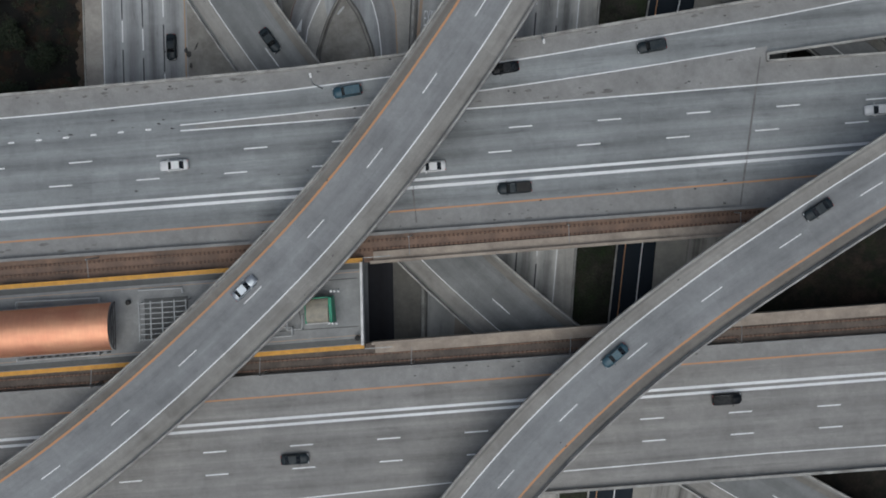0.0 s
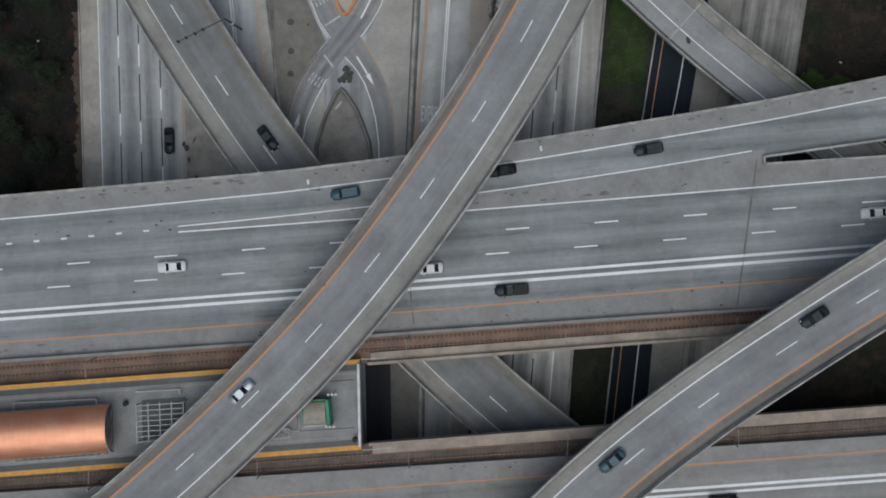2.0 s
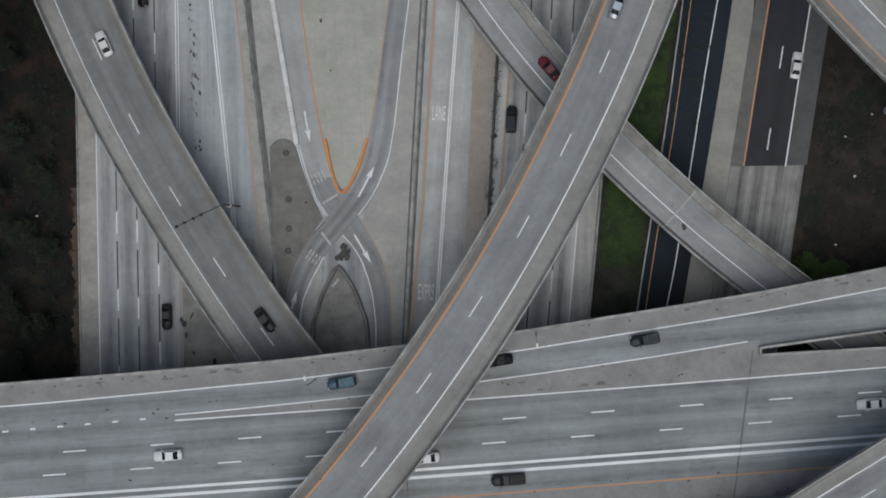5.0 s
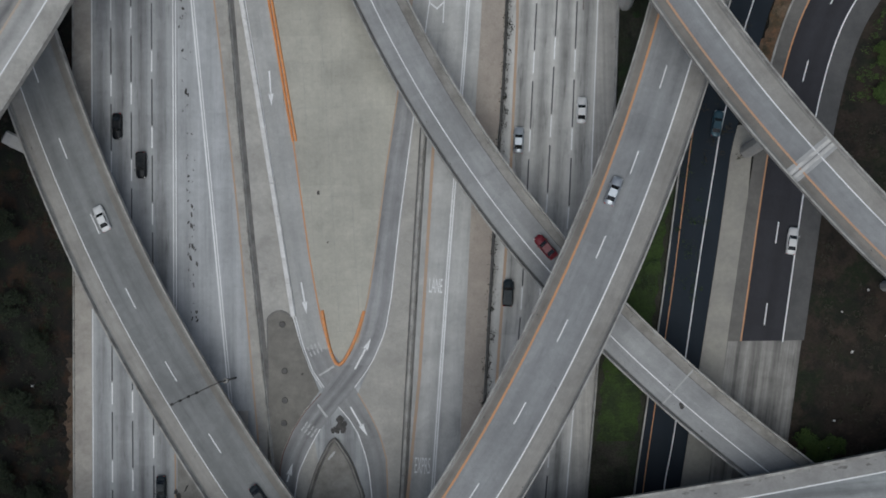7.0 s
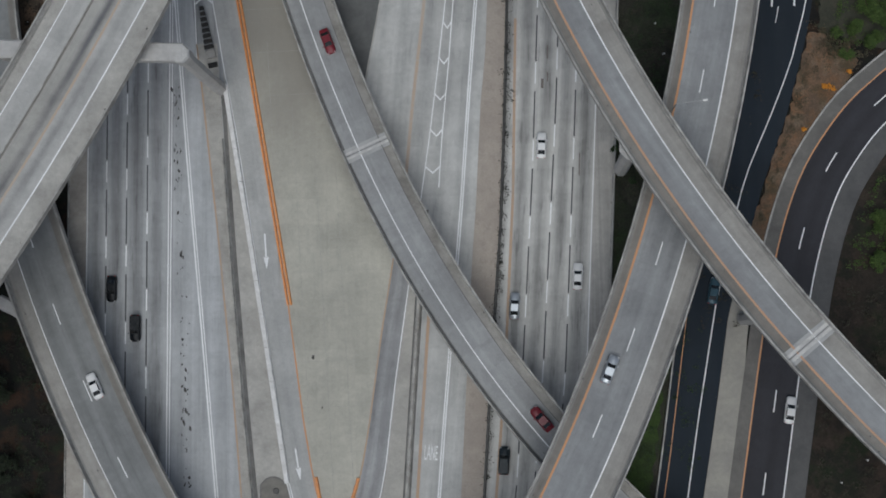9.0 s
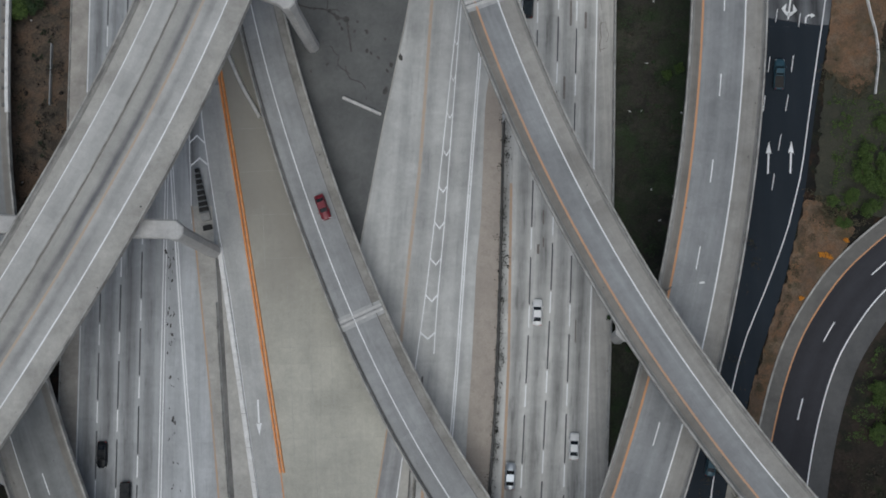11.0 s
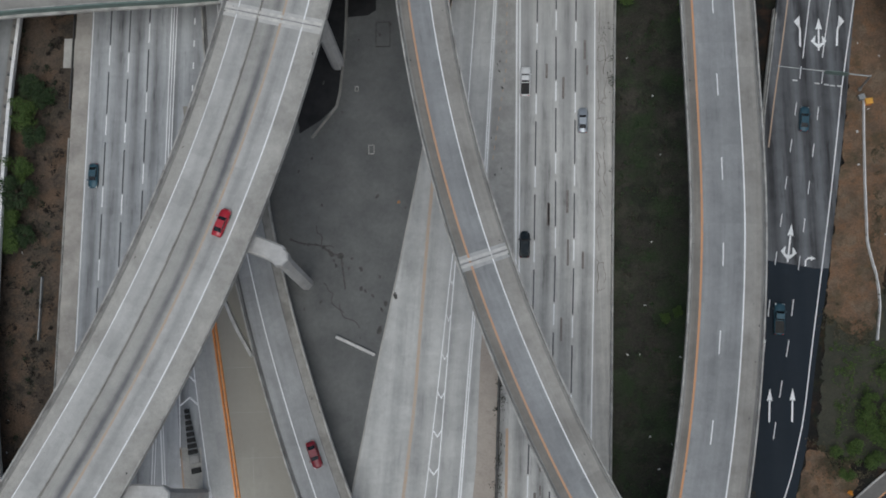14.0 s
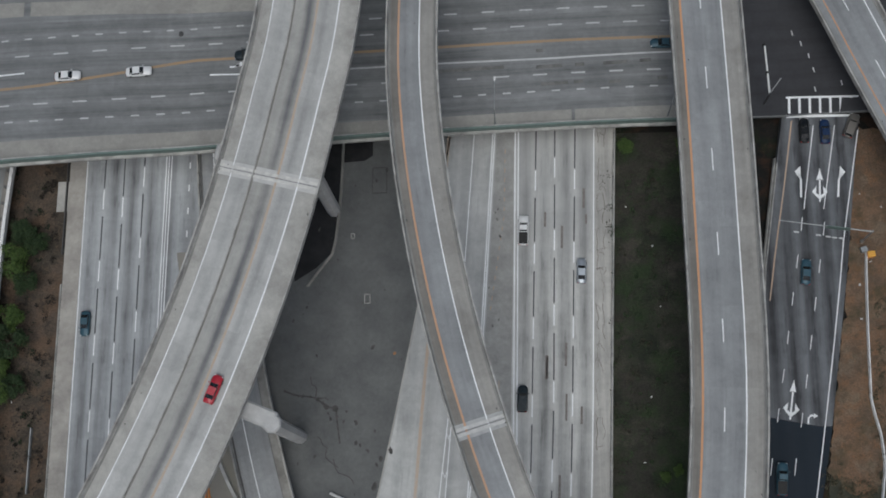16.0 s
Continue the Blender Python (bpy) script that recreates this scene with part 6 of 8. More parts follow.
for x, y in ((-42.5, 57.6), (-42.2, 49.1), (-42.2, 43.8), (-42.4, 39.7)):
    bm = bmesh.new()
    bmesh.ops.create_cone(bm, cap_ends=True, segments=14, radius1=0.62, radius2=0.5, depth=0.14, matrix=Matrix.Translation((x, y, 0.16)))
    part("drain_pit", bm, DARK_STEEL, island, "dark round pit cover")

# ---- piers ----
def octagon(bm, x, y, z0, z1, r0, r1=None):
    bmesh.ops.create_cone(bm, cap_ends=True, segments=8, radius1=r0, radius2=r1 or r0, depth=z1 - z0, matrix=Matrix.Translation((x, y, (z0 + z1) / 2)) @ Matrix.Rotation(math.pi / 8, 4, "Z"))


def bent(x0, y0, x1, y1, top, columns, deep=2.2, wide=2.6, r=1.15, label="pale concrete bridge bent with an outrigger cap beam"):
    """A cap beam from one point to the other, on columns."""
    ob = tagged(new("bridge_pier"), label, "pier", "bridge piers")
    ob.location = (columns[0][0], columns[0][1], 0)
    bpy.context.view_layer.update()
    bm = bmesh.new()
    d = math.hypot(x1 - x0, y1 - y0)
    box(bm, (d, wide, deep), ((x0 + x1) / 2, (y0 + y1) / 2, top - deep), math.atan2(y1 - y0, x1 - x0), 0.3)
    part("cap_beam", bm, PIER, ob)
    for cx, cy in columns:
        bm = bmesh.new()
        octagon(bm, cx, cy, -0.2, top - deep - 2.5, r, r * 1.04)
        octagon(bm, cx, cy, top - deep - 2.5, top - deep + 0.02, r * 1.04, wide * 0.53)
        octagon(bm, cx, cy, top - deep + 0.02, top - 0.35, wide * 0.53)
        octagon(bm, cx, cy, top - 0.35, top - 0.03, wide * 0.53, wide * 0.44)
        part("column", bm, PIER, ob)


bent(-84.5, 133.2, -52.2, 131.6, 27.1, [(-52.8, 131.4), (-83.0, 133.2)], wide=3.1, r=1.3)
bent(-47.5, 175.7, -34.2, 170.2, 26.7, [(-34.7, 170.0)], wide=3.1, r=1.3)
bent(-46.0, 216.4, -28.8, 212.6, 26.2, [(-29.3, 212.7)], wide=3.1, r=1.3)
bent(-92.2, 92.5, -80.5, 86.5, 5.95, [(-90.6, 91.6)], 1.4, 2.4)
bent(71.5, 227.4, 84.0, 231.8, 8.1, [(77.0, 229.4)], 1.4, 2.2)


def pier(path, s, drop, r=1.0, ground=-0.2):
    p = path.at(s)
    ob = tagged(new("bridge_pier"), "single round concrete column under the ramp", "pier", "bridge piers")
    ob.location = (p.x, p.y, 0)
    bpy.context.view_layer.update()
    bm = bmesh.new()
    octagon(bm, p.x, p.y, ground, p.z - drop - 0.9, r)
    part("column", bm, PIER, ob)
    bm = bmesh.new()
    octagon(bm, p.x, p.y, p.z - drop - 1.2, p.z - drop + 0.02, r, r * 2.2)
    part("capital", bm, PIER, ob)


for path, drop, spots in ((FLY, 1.9, ((-84, -48), (-52, -22), (-14.5, -21), (29.5, 108), (38.8, 160), (40.4, 208), (38.5, 285))), (LEFT, 1.9, ((41, -53), (-47, 28), (-96, 143))),
                          (MID, 1.5, ((24, 49), (-8.2, 88), (-33, 139))), (HIGH, 1.8, ((-6.8, 191), (-12, 250), (66, 62))), (SIDE, 1.9, ((-30, -80), (12, -29), (55, 1)))):
    for x, y in spots:
        pier(path, path.near(x, y), drop)
for x, y, top in ((41.6, 87.3, 25.3), (20.6, 114.5, 25.1)):
    ob = tagged(new("bridge_pier"), "thick pale concrete column under the high ramp", "pier", "bridge piers")
    ob.location = (x, y, 0)
    bpy.context.view_layer.update()
    bm = bmesh.new()
    octagon(bm, x, y, -0.2, top - 2.0, 1.3)
    part("column", bm, PIER, ob)
    bm = bmesh.new()
    octagon(bm, x, y, top - 2.1, top + 0.05, 1.3, 2.4)
    part("capital", bm, PIER, ob)
for x in (-230, -190, -150, -108, 62, 104, 146, 190, 230):
    for f in (lambda q: S_EDGE(q) + 7, lambda q: S_EDGE(q) + 18, lambda q: EB_N(q) - 6, lambda q: EB_N(q) - 16):
        ob = tagged(new("bridge_pier"), "round concrete column under the viaduct", "pier", "bridge piers")
        ob.location = (x, f(x), 0)
        bpy.context.view_layer.update()
        bm = bmesh.new()
        octagon(bm, x, f(x), -0.2, via_z(x, 0) - 2.05, 0.9, 1.1)
        part("column", bm, PIER, ob)


# ---- station in the median ----
def plat_z(x, y):
    return via_z(x, y) + 1.05


P_N, P_S = lambda x: -8.45 + 0.0585 * x, lambda x: -23.6 + 0.0618 * x
PLAT = plain_mat("platform_concrete", (0.31, 0.312, 0.305), (0.225, 0.228, 0.225), 4.0)
platform = tagged(put("station_platform", mesh_of("station_platform", *band(lambda x: P_S(x), lambda x: P_N(x), -150, -28.2, plat_z, 1.6, 4.0, "x")), PLAT), "grey concrete island platform with yellow edges", "platform")
for f, k in ((P_N, -1), (P_S, 1)):
    marking("edge_strip", band(lambda x: min(f(x), f(x) + k * 0.75), lambda x: max(f(x), f(x) + k * 0.75), -150, -28.2, lambda x, y: plat_z(x, y) + 0.03, 0.1, 4.0, "x"), PLATFORM_YELLOW, platform, "bright yellow tactile edge")
    marking("grey_strip", band(lambda x: min(f(x) + k * 0.85, f(x) + k * 1.8), lambda x: max(f(x) + k * 0.85, f(x) + k * 1.8), -150, -28.2, lambda x, y: plat_z(x, y) + 0.02, 0.05, 4.0, "x"), YARD, platform, "dark grey walking strip")
    marking("orange_seam", line_between(lambda x: f(x) + k * 2.3, -150, -28.4, 0.1, lambda x, y: plat_z(x, y) + 0.01, "x"), ORANGE_OLD, platform)
marking("end_wall", band(lambda x: P_S(x) + 0.7, lambda x: P_N(x) - 0.7, -28.55, -28.15, lambda x, y: plat_z(x, y) + 1.2, 1.2, 0.4, "x"), WHITE_BLOCK, platform, "pale concrete end wall")
marking("under_slab", band(lambda x: P_S(x) + 3, lambda x: P_N(x) - 3, -148, -30, lambda x, y: plat_z(x, y) - 1.6, 1.2, 6.0, "x"), GIRDER, platform)
for x in (-120, -92, -60, -36):
    bm = bmesh.new()
    octagon(bm, x, (P_S(x) + P_N(x)) / 2, -0.2, plat_z(x, 0) - 2.75, 0.9)
    part("column", bm, PIER, platform)
# open corners at the platform end, with rail walls running on
for f in (P_N, P_S):
    marking("end_rail", line_between(f, -28.0, -23.5, 0.12, lambda x, y: plat_z(x, y) + 0.6, "x"), STEEL, platform, "steel end rail")


def canopy(x0, x1, half, spring, rise):
    """A barrel roof of copper sheet on ribs and posts, with an open truss at its end."""
    ob = tagged(new("station_canopy"), "long copper barrel-vault canopy over the platform", "canopy")
    mid = lambda x: (P_S(x) + P_N(x)) / 2 - 0.35
    ob.location = (x1, mid(x1), plat_z(x1, 0))
    bpy.context.view_layer.update()
    n = 20
    prof = [(half * math.cos(a), rise * math.sin(a)) for a in np.linspace(math.pi, 0, n)]
    xs = np.arange(x0, x1 + 0.1, 0.62)
    verts, faces = [], []
    for j, x in enumerate(xs):
        for lift in (0.0, -0.12):
            for y, z in prof:
                verts.append((x, mid(x) + y, plat_z(x, 0) + spring + z + lift))
        if j:
            b, c = 2 * n * j, 2 * n * (j - 1)
            for i in range(n - 1):
                faces.append((c + i, b + i, b + i + 1, c + i + 1))
                faces.append((c + n + i + 1, b + n + i + 1, b + n + i, c + n + i))
    put("roof_sheet", mesh_of("roof_sheet", verts, faces, smooth=True), COPPER, ob, "burnished copper roof sheet")
    for x in xs[::2]:
        v = []
        for o in (-0.03, 0.03):
            for y, z in prof:
                v.append((x + o, mid(x) + y, plat_z(x, 0) + spring + z + 0.01))
            for y, z in prof:
                v.append((x + o, mid(x) + y * 1.002, plat_z(x, 0) + spring + z * 1.001 + 0.014))
        f = []
        for i in range(n - 1):
            f += [(n + i, n + i + 1, 3 * n + i + 1, 3 * n + i), (i, n + i, n + i + 1, i + 1)[::-1], (2 * n + i, 2 * n + i + 1, 3 * n + i + 1, 3 * n + i)[::-1]]
        put("seam", mesh_of("seam", v, f), COPPER, ob)
    for k in (-1, 1):
        bm = bmesh.new()
        for x in np.arange(x0, x1 - 6, 8.0):
            tube(bm, (x, mid(x) + k * half, plat_z(x, 0) + spring), (x + 8, mid(x + 8) + k * half, plat_z(x + 8, 0) + spring), 0.14)
        part("gutter", bm, STEEL, ob, "grey edge gutter")
        for x in np.arange(x1 - 2, x0, -9.0):
            bm = bmesh.new()
            tube(bm, (x, mid(x) + k * (half - 0.9), plat_z(x, 0)), (x, mid(x) + k * (half - 0.7), plat_z(x, 0) + spring + 0.4), 0.16)
            part("post", bm, STEEL, ob)
    bm = bmesh.new()
    x = x1 + 0.25
    pts = [(x, mid(x) + half * math.cos(a), plat_z(x, 0) + spring + rise * math.sin(a) - 0.15) for a in np.linspace(math.pi, 0, 9)]
    for a, b in zip(pts, pts[1:]):
        tube(bm, a, b, 0.11, n=6)
    for a, b in zip(pts, pts[::-1]):
        if a[1] < b[1]:
            tube(bm, a, b, 0.07, n=6)
    for a, b in zip(pts[1:-1:2], pts[3::2]):
        tube(bm, a, (b[0], b[1], pts[0][2]), 0.06, n=6)
    part("end_truss", bm, DARK_STEEL, ob, "dark steel end truss")


canopy(-150, -69.3, 3.95, 3.0, 2.7)


def railing(name, pts, label, h=1.05):
    ob = tagged(new(name), label, "railing", "platform railings")
    ob.location = pts[0]
    bpy.context.view_layer.update()
    for a, b in zip(pts, pts[1:]):
        a, b = Vector(a), Vector(b)
        bm = bmesh.new()
        tube(bm, a + Vector((0, 0, h)), b + Vector((0, 0, h)), 0.085, n=6)
        part("top_rail", bm, PALE_STEEL, ob)
        bm = bmesh.new()
        tube(bm, a + Vector((0, 0, h / 2)), b + Vector((0, 0, h / 2)), 0.04, n=6)
        part("mid_rail", bm, PALE_STEEL, ob)
        n = max(1, int((b - a).length / 2.2))
        for k in range(n + 1):
            p = a.lerp(b, k / n)
            bm = bmesh.new()
            tube(bm, p, p + Vector((0, 0, h)), 0.05, n=6)
            part("post", bm, PALE_STEEL, ob)


def on_plat(x, y):
    return (x, y, plat_z(x, y))


railing("platform_railing", [on_plat(-86.3, -17.6), on_plat(-86.3, -16.5), on_plat(-72.3, -16.0), on_plat(-72.3, -17.0)], "thin grey steel railing beside the canopy")
railing("platform_railing", [on_plat(-86.4, -25.9), on_plat(-86.4, -26.5), on_plat(-72.6, -25.6), on_plat(-72.6, -24.8)], "thin grey steel railing beside the canopy")
railing("platform_railing", [on_plat(-65.6, -14.9), on_plat(-58.3, -14.6), on_plat(-58.3, -15.4)], "thin grey steel railing round the stair opening")
railing("platform_railing", [on_plat(-45.5, -23.3), on_plat(-40.1, -22.9), on_plat(-40.1, -21.5), on_plat(-42, -21.5)], "thin grey steel railing on the platform")
railing("platform_railing", [on_plat(-40.9, -19.4), on_plat(-40.9, -22.0), on_plat(-38.4, -21.8), on_plat(-38.4, -19.6)], "thin grey steel railing beside the stair head")
# rows of low blocks beside the canopy
for k in range(12):
    x = -71.2 - k * 1.25
    bm = bmesh.new()
    box(bm, (0.6, 0.26, 0.4), on_plat(x, -25.25 + 0.06 * (x + 71)), 0.06, 0.05)
    tagged(part("platform_bench", bm, DARK_STEEL, None), "dark low bench beside the canopy", "bench", "platform benches")

trellis = tagged(new("stair_trellis"), "open grey steel grid roof over the stairs", "trellis")
trellis.location = on_plat(-61.3, -19.6)
bpy.context.view_layer.update()
tz = plat_z(-61.3, 0) + 2.4
for k in range(8):
    y = -22.85 + k * 0.865
    bm = bmesh.new()
    box(bm, (8.0, 0.12, 0.2), (-61.3, y, tz), 0.06)
    part("bar", bm, STEEL, trellis)
for k in range(5):
    x = -65.3 + k * 2.0
    bm = bmesh.new()
    box(bm, (0.16, 6.7, 0.24), (x, -19.85 + 0.06 * (x + 61.3), tz - 0.22))
    part("beam", bm, STEEL, trellis)
for x in (-65.3, -57.3):
    for y in (-23.0, -16.75):
        bm = bmesh.new()
        tube(bm, on_plat(x, y + 0.06 * (x + 61.3)), (x, y + 0.06 * (x + 61.3), tz), 0.12)
        part("post", bm, STEEL, trellis)
marking("stair_well", ([(-65.0, -23.2, plat_z(-65, 0) + 0.03), (-57.6, -22.7, plat_z(-57.6, 0) + 0.03), (-57.6, -16.0, plat_z(-57.6, 0) + 0.03), (-65.0, -16.4, plat_z(-65, 0) + 0.03)], [(0, 1, 2, 3)], None), YARD, platform, "dark stair well")

hut = tagged(new("lift_hut"), "small platform hut with a bronze vaulted roof and green gable", "hut")
hut.location = on_plat(-35.2, -18.6)
bpy.context.view_layer.update()
hz = plat_z(-35.2, 0)
bm = bmesh.new()
box(bm, (3.6, 3.5, 2.6), (-35.3, -18.6, hz), 0.06, 0.05)
part("wall", bm, GIRDER, hut)
v, f, n = [], [], 12
for x in (-37.3, -33.6):
    for a in np.linspace(math.pi, 0, n):
        v.append((x, -18.6 + 0.06 * (x + 35.3) + 2.0 * math.cos(a), hz + 2.55 + 0.75 * math.sin(a)))
for i in range(n - 1):
    f.append((i, n + i, n + i + 1, i + 1))
f += [tuple(range(n)), tuple(range(2 * n - 1, n - 1, -1))]
put("roof", mesh_of("roof", v, f), BRONZE_ROOF, hut, "ribbed bronze barrel roof")
for k in range(9):
    x = -37.1 + k * 0.42
    vv, ff = [], []
    for o in (-0.04, 0.04):
        for a in np.linspace(math.pi, 0, n):
            vv.append((x + o, -18.6 + 0.06 * (x + 35.3) + 2.02 * math.cos(a), hz + 2.58 + 0.78 * math.sin(a)))
    for i in range(n - 1):
        ff.append((i, n + i, n + i + 1, i + 1))
    put("roof_rib", mesh_of("roof_rib", vv, ff), BRONZE_ROOF, hut)
bm = bmesh.new()
box(bm, (0.55, 4.3, 3.4), (-33.2, -18.5, hz), 0.06, 0.06)
part("gable", bm, GREEN_ROOF, hut, "bright green gable wall")
for y, mt in ((-20.75, JOINT_PALE), (-16.5, GREEN_ROOF)):
    bm = bmesh.new()
    box(bm, (4.2, 0.2, 0.16), (-35.3, y, hz + 2.5), 0.06)
    part("gutter", bm, mt, hut)
bm = bmesh.new()
box(bm, (0.22, 4.1, 0.5), (-37.45, -18.75, hz + 2.5), 0.06, 0.03)
part("gable_trim", bm, GREEN_ROOF, hut, "green gable trim")
for k, (x0, y0, x1, y1) in enumerate(((-40.5, -14.2, -29.2, -13.5), (-44.0, -22.3, -29.2, -21.6), (-39.5, -16.4, -38.6, -21.0))):
    marking("floor_seam", ribbon(Path([(x0, y0, plat_z(x0, y0)), (x1, y1, plat_z(x1, y1))], 2.0), -0.09, 0.09, 0.02), YARD, platform, "dark stained floor seam")
bm = bmesh.new()
box(bm, (1.0, 0.1, 2.05), (-36.2, -20.42, hz), 0.06)
part("door", bm, DARK_STEEL, hut)

for x, y in ((-32.3, -15.3), (-32.7, -20.6)):
    lamp = tagged(new("platform_lamp"), "slim lamp post with three white globes on the platform", "lamp", "platform lamps")
    lamp.location = on_plat(x, y)
    bpy.context.view_layer.update()
    z = plat_z(x, y)
    bm = bmesh.new()
    tube(bm, (x, y, z), (x, y, z + 4.2), 0.09, 0.06)
    part("pole", bm, STEEL, lamp)
    bm = bmesh.new()
    tube(bm, (x - 0.6, y, z + 4.1), (x + 0.6, y, z + 4.1), 0.05)
    part("arm", bm, STEEL, lamp)
    for o in (-0.6, 0.0, 0.6):
        bm = bmesh.new()
        bmesh.ops.create_icosphere(bm, subdivisions=2, radius=0.24, matrix=Matrix.Translation((x + o, y, z + 4.35)))
        part("globe", bm, LAMP_WHITE, lamp, "frosted white globe")
for x, y in ((-29.2, -23.5), (-67.5, -16.9)):
    bm = bmesh.new()
    bmesh.ops.create_cone(bm, cap_ends=True, segments=14, radius1=0.36, radius2=0.42, depth=0.95, matrix=Matrix.Translation((x, y, plat_z(x, y) + 0.475)))
    bin_ = tagged(new("litter_bin"), "round dark litter bin on the platform", "bin", "litter bins")
    bin_.location = on_plat(x, y)
    bpy.context.view_layer.update()
    part("body", bm, DARK_STEEL, bin_)
    bm = bmesh.new()
    bmesh.ops.create_cone(bm, cap_ends=True, segments=14, radius1=0.44, radius2=0.3, depth=0.12, matrix=Matrix.Translation((x, y, plat_z(x, y) + 1.0)))
    part("lid", bm, RUBBER, bin_)
# catenary poles over the tracks
for x in (-73, -45, -20, 6.1, 34.0):
    for f, k in ((lambda q: S_EDGE(q) - 0.7, -1), (lambda q: EB_N(q) + 0.7, 1)):
        y = f(x)
        pole = tagged(new("catenary_pole"), "slim grey catenary pole with bracket over the track", "pole", "catenary poles")
        pole.location = (x, y, rail_z(x, y))
        bpy.context.view_layer.update()
        bm = bmesh.new()
        tube(bm, (x, y, rail_z(x, y)), (x, y, rail_z(x, y) + 6.2), 0.14, 0.1)
        part("pole", bm, STEEL, pole)
        bm = bmesh.new()
        tube(bm, (x, y, rail_z(x, y) + 5.6), (x + 0.1, y + k * 3.0, rail_z(x, y) + 5.3), 0.06)
        part("bracket", bm, STEEL, pole)


# ---- lamps, signal arms, sign gantries ----
def street_lamp(x, y, z, dx, dy, reach, h, label="grey steel street lamp with a curved arm"):
    ob = tagged(new("street_lamp"), label, "street lamp", "street lamps")
    ob.location = (x, y, z)
    bpy.context.view_layer.update()
    bm = bmesh.new()
    tube(bm, (x, y, z), (x, y, z + h), 0.13, 0.08)
    part("pole", bm, STEEL, ob)
    bm = bmesh.new()
    last = Vector((x, y, z + h))
    for k in range(1, 6):
        t = k / 5
        p = Vector((x + dx * reach * t, y + dy * reach * t, z + h + 0.7 * math.sin(t * math.pi / 2)))
        tube(bm, last, p, 0.06)
        last = p
    part("arm", bm, STEEL, ob)
    bm = bmesh.new()
    box(bm, (0.8, 0.34, 0.16), (last.x, last.y, last.z - 0.1), math.atan2(dy, dx), 0.05)
    part("head", bm, LAMP_WHITE, ob, "pale lamp head")


street_lamp(27.5, 121.0, 17.7, 0.995, 0.09, 4.6, 8.0)
street_lamp(1.7, OV_S(1.7) + 0.6, over_z(1.7, 0), 0.02, 1.0, 5.5, 8.5)
street_lamp(33.6, OV_S(33.6) + 0.6, over_z(33.6, 0), 0.3, 0.95, 3.0, 7.5)
street_lamp(-34.5, 18.3, via_z(-34.5, 0), -0.15, 1.0, 1.2, 9.0)
street_lamp(2.3, N_EDGE(2.3) - 0.6, via_z(2.3, 0), 0.1, -1.0, 1.4, 9.0)

meter = tagged(new("ramp_meter_arm"), "dark signal arm reaching over the ramp lanes", "traffic signal")
meter.location = (-51.2, 48.0, 8.0)
bpy.context.view_layer.update()
bm = bmesh.new()
tube(bm, (-51.2, 48.0, 0.0), (-51.2, 48.0, 13.0), 0.2, 0.15)
part("pole", bm, DARK_STEEL, meter)
bm = bmesh.new()
tube(bm, (-51.2, 48.0, 12.7), (-59.6, 44.2, 12.9), 0.13, 0.08)
part("arm", bm, DARK_STEEL, meter)
for t in (0.45, 0.62, 0.8, 0.97):
    bm = bmesh.new()
    box(bm, (0.34, 0.4, 1.0), (-51.2 - 8.4 * t, 48.0 - 3.8 * t, 12.2), 0.42, 0.04)
    part("signal_head", bm, RUBBER, meter)
bm = bmesh.new()
octagon(bm, -51.2, 48.0, 7.2, 8.0, 0.5)
part("bracket", bm, PARAPET, meter)

gantry = tagged(new("sign_arm"), "grey mast arm with a green sign above the street", "sign")
gantry.location = (68.6, 204.9, 0.9)
bpy.context.view_layer.update()
bm = bmesh.new()
tube(bm, (68.6, 204.9, 0.0), (68.6, 204.9, 8.0), 0.2, 0.15)
part("pole", bm, STEEL, gantry)
bm = bmesh.new()
tube(bm, (68.6, 204.9, 7.6), (52.2, 207.2, 7.9), 0.15, 0.09)
part("arm", bm, STEEL, gantry)
bm = bmesh.new()
box(bm, (4.2, 0.14, 1.7), (62.6, 205.6, 6.9), -0.14, 0.03)
part("sign_panel", bm, GREEN_PAINT, gantry, "green sign panel")
bm = bmesh.new()
box(bm, (0.5, 0.5, 0.9), (68.6, 204.9, -0.1))
part("base", bm, PARAPET, gantry)

signal = tagged(new("traffic_signal"), "dark traffic signal with mast arm at the corner", "traffic signal")
signal.location = (52.0, 231.0, 2.6)
bpy.context.view_layer.update()
bm = bmesh.new()
tube(bm, (52.0, 231.0, 2.0), (52.0, 231.0, 9.0), 0.17, 0.13)
part("pole", bm, DARK_STEEL, signal)
bm = bmesh.new()
tube(bm, (52.0, 231.0, 8.6), (51.6, 240.2, 9.0), 0.2, 0.16)
part("mast_arm", bm, LAMP_WHITE, signal)
for k in (4.0, 9.6):
    bm = bmesh.new()
    box(bm, (0.4, 0.34, 1.05), (51.9 - 0.04 * k, 231.0 + k, 8.2), 0, 0.04)
    part("signal_head", bm, RUBBER, signal)
bm = bmesh.new()
tube(bm, (52.0, 231.0, 9.0), (53.9, 233.4, 10.2), 0.11)
part("lamp_arm", bm, STEEL, signal)

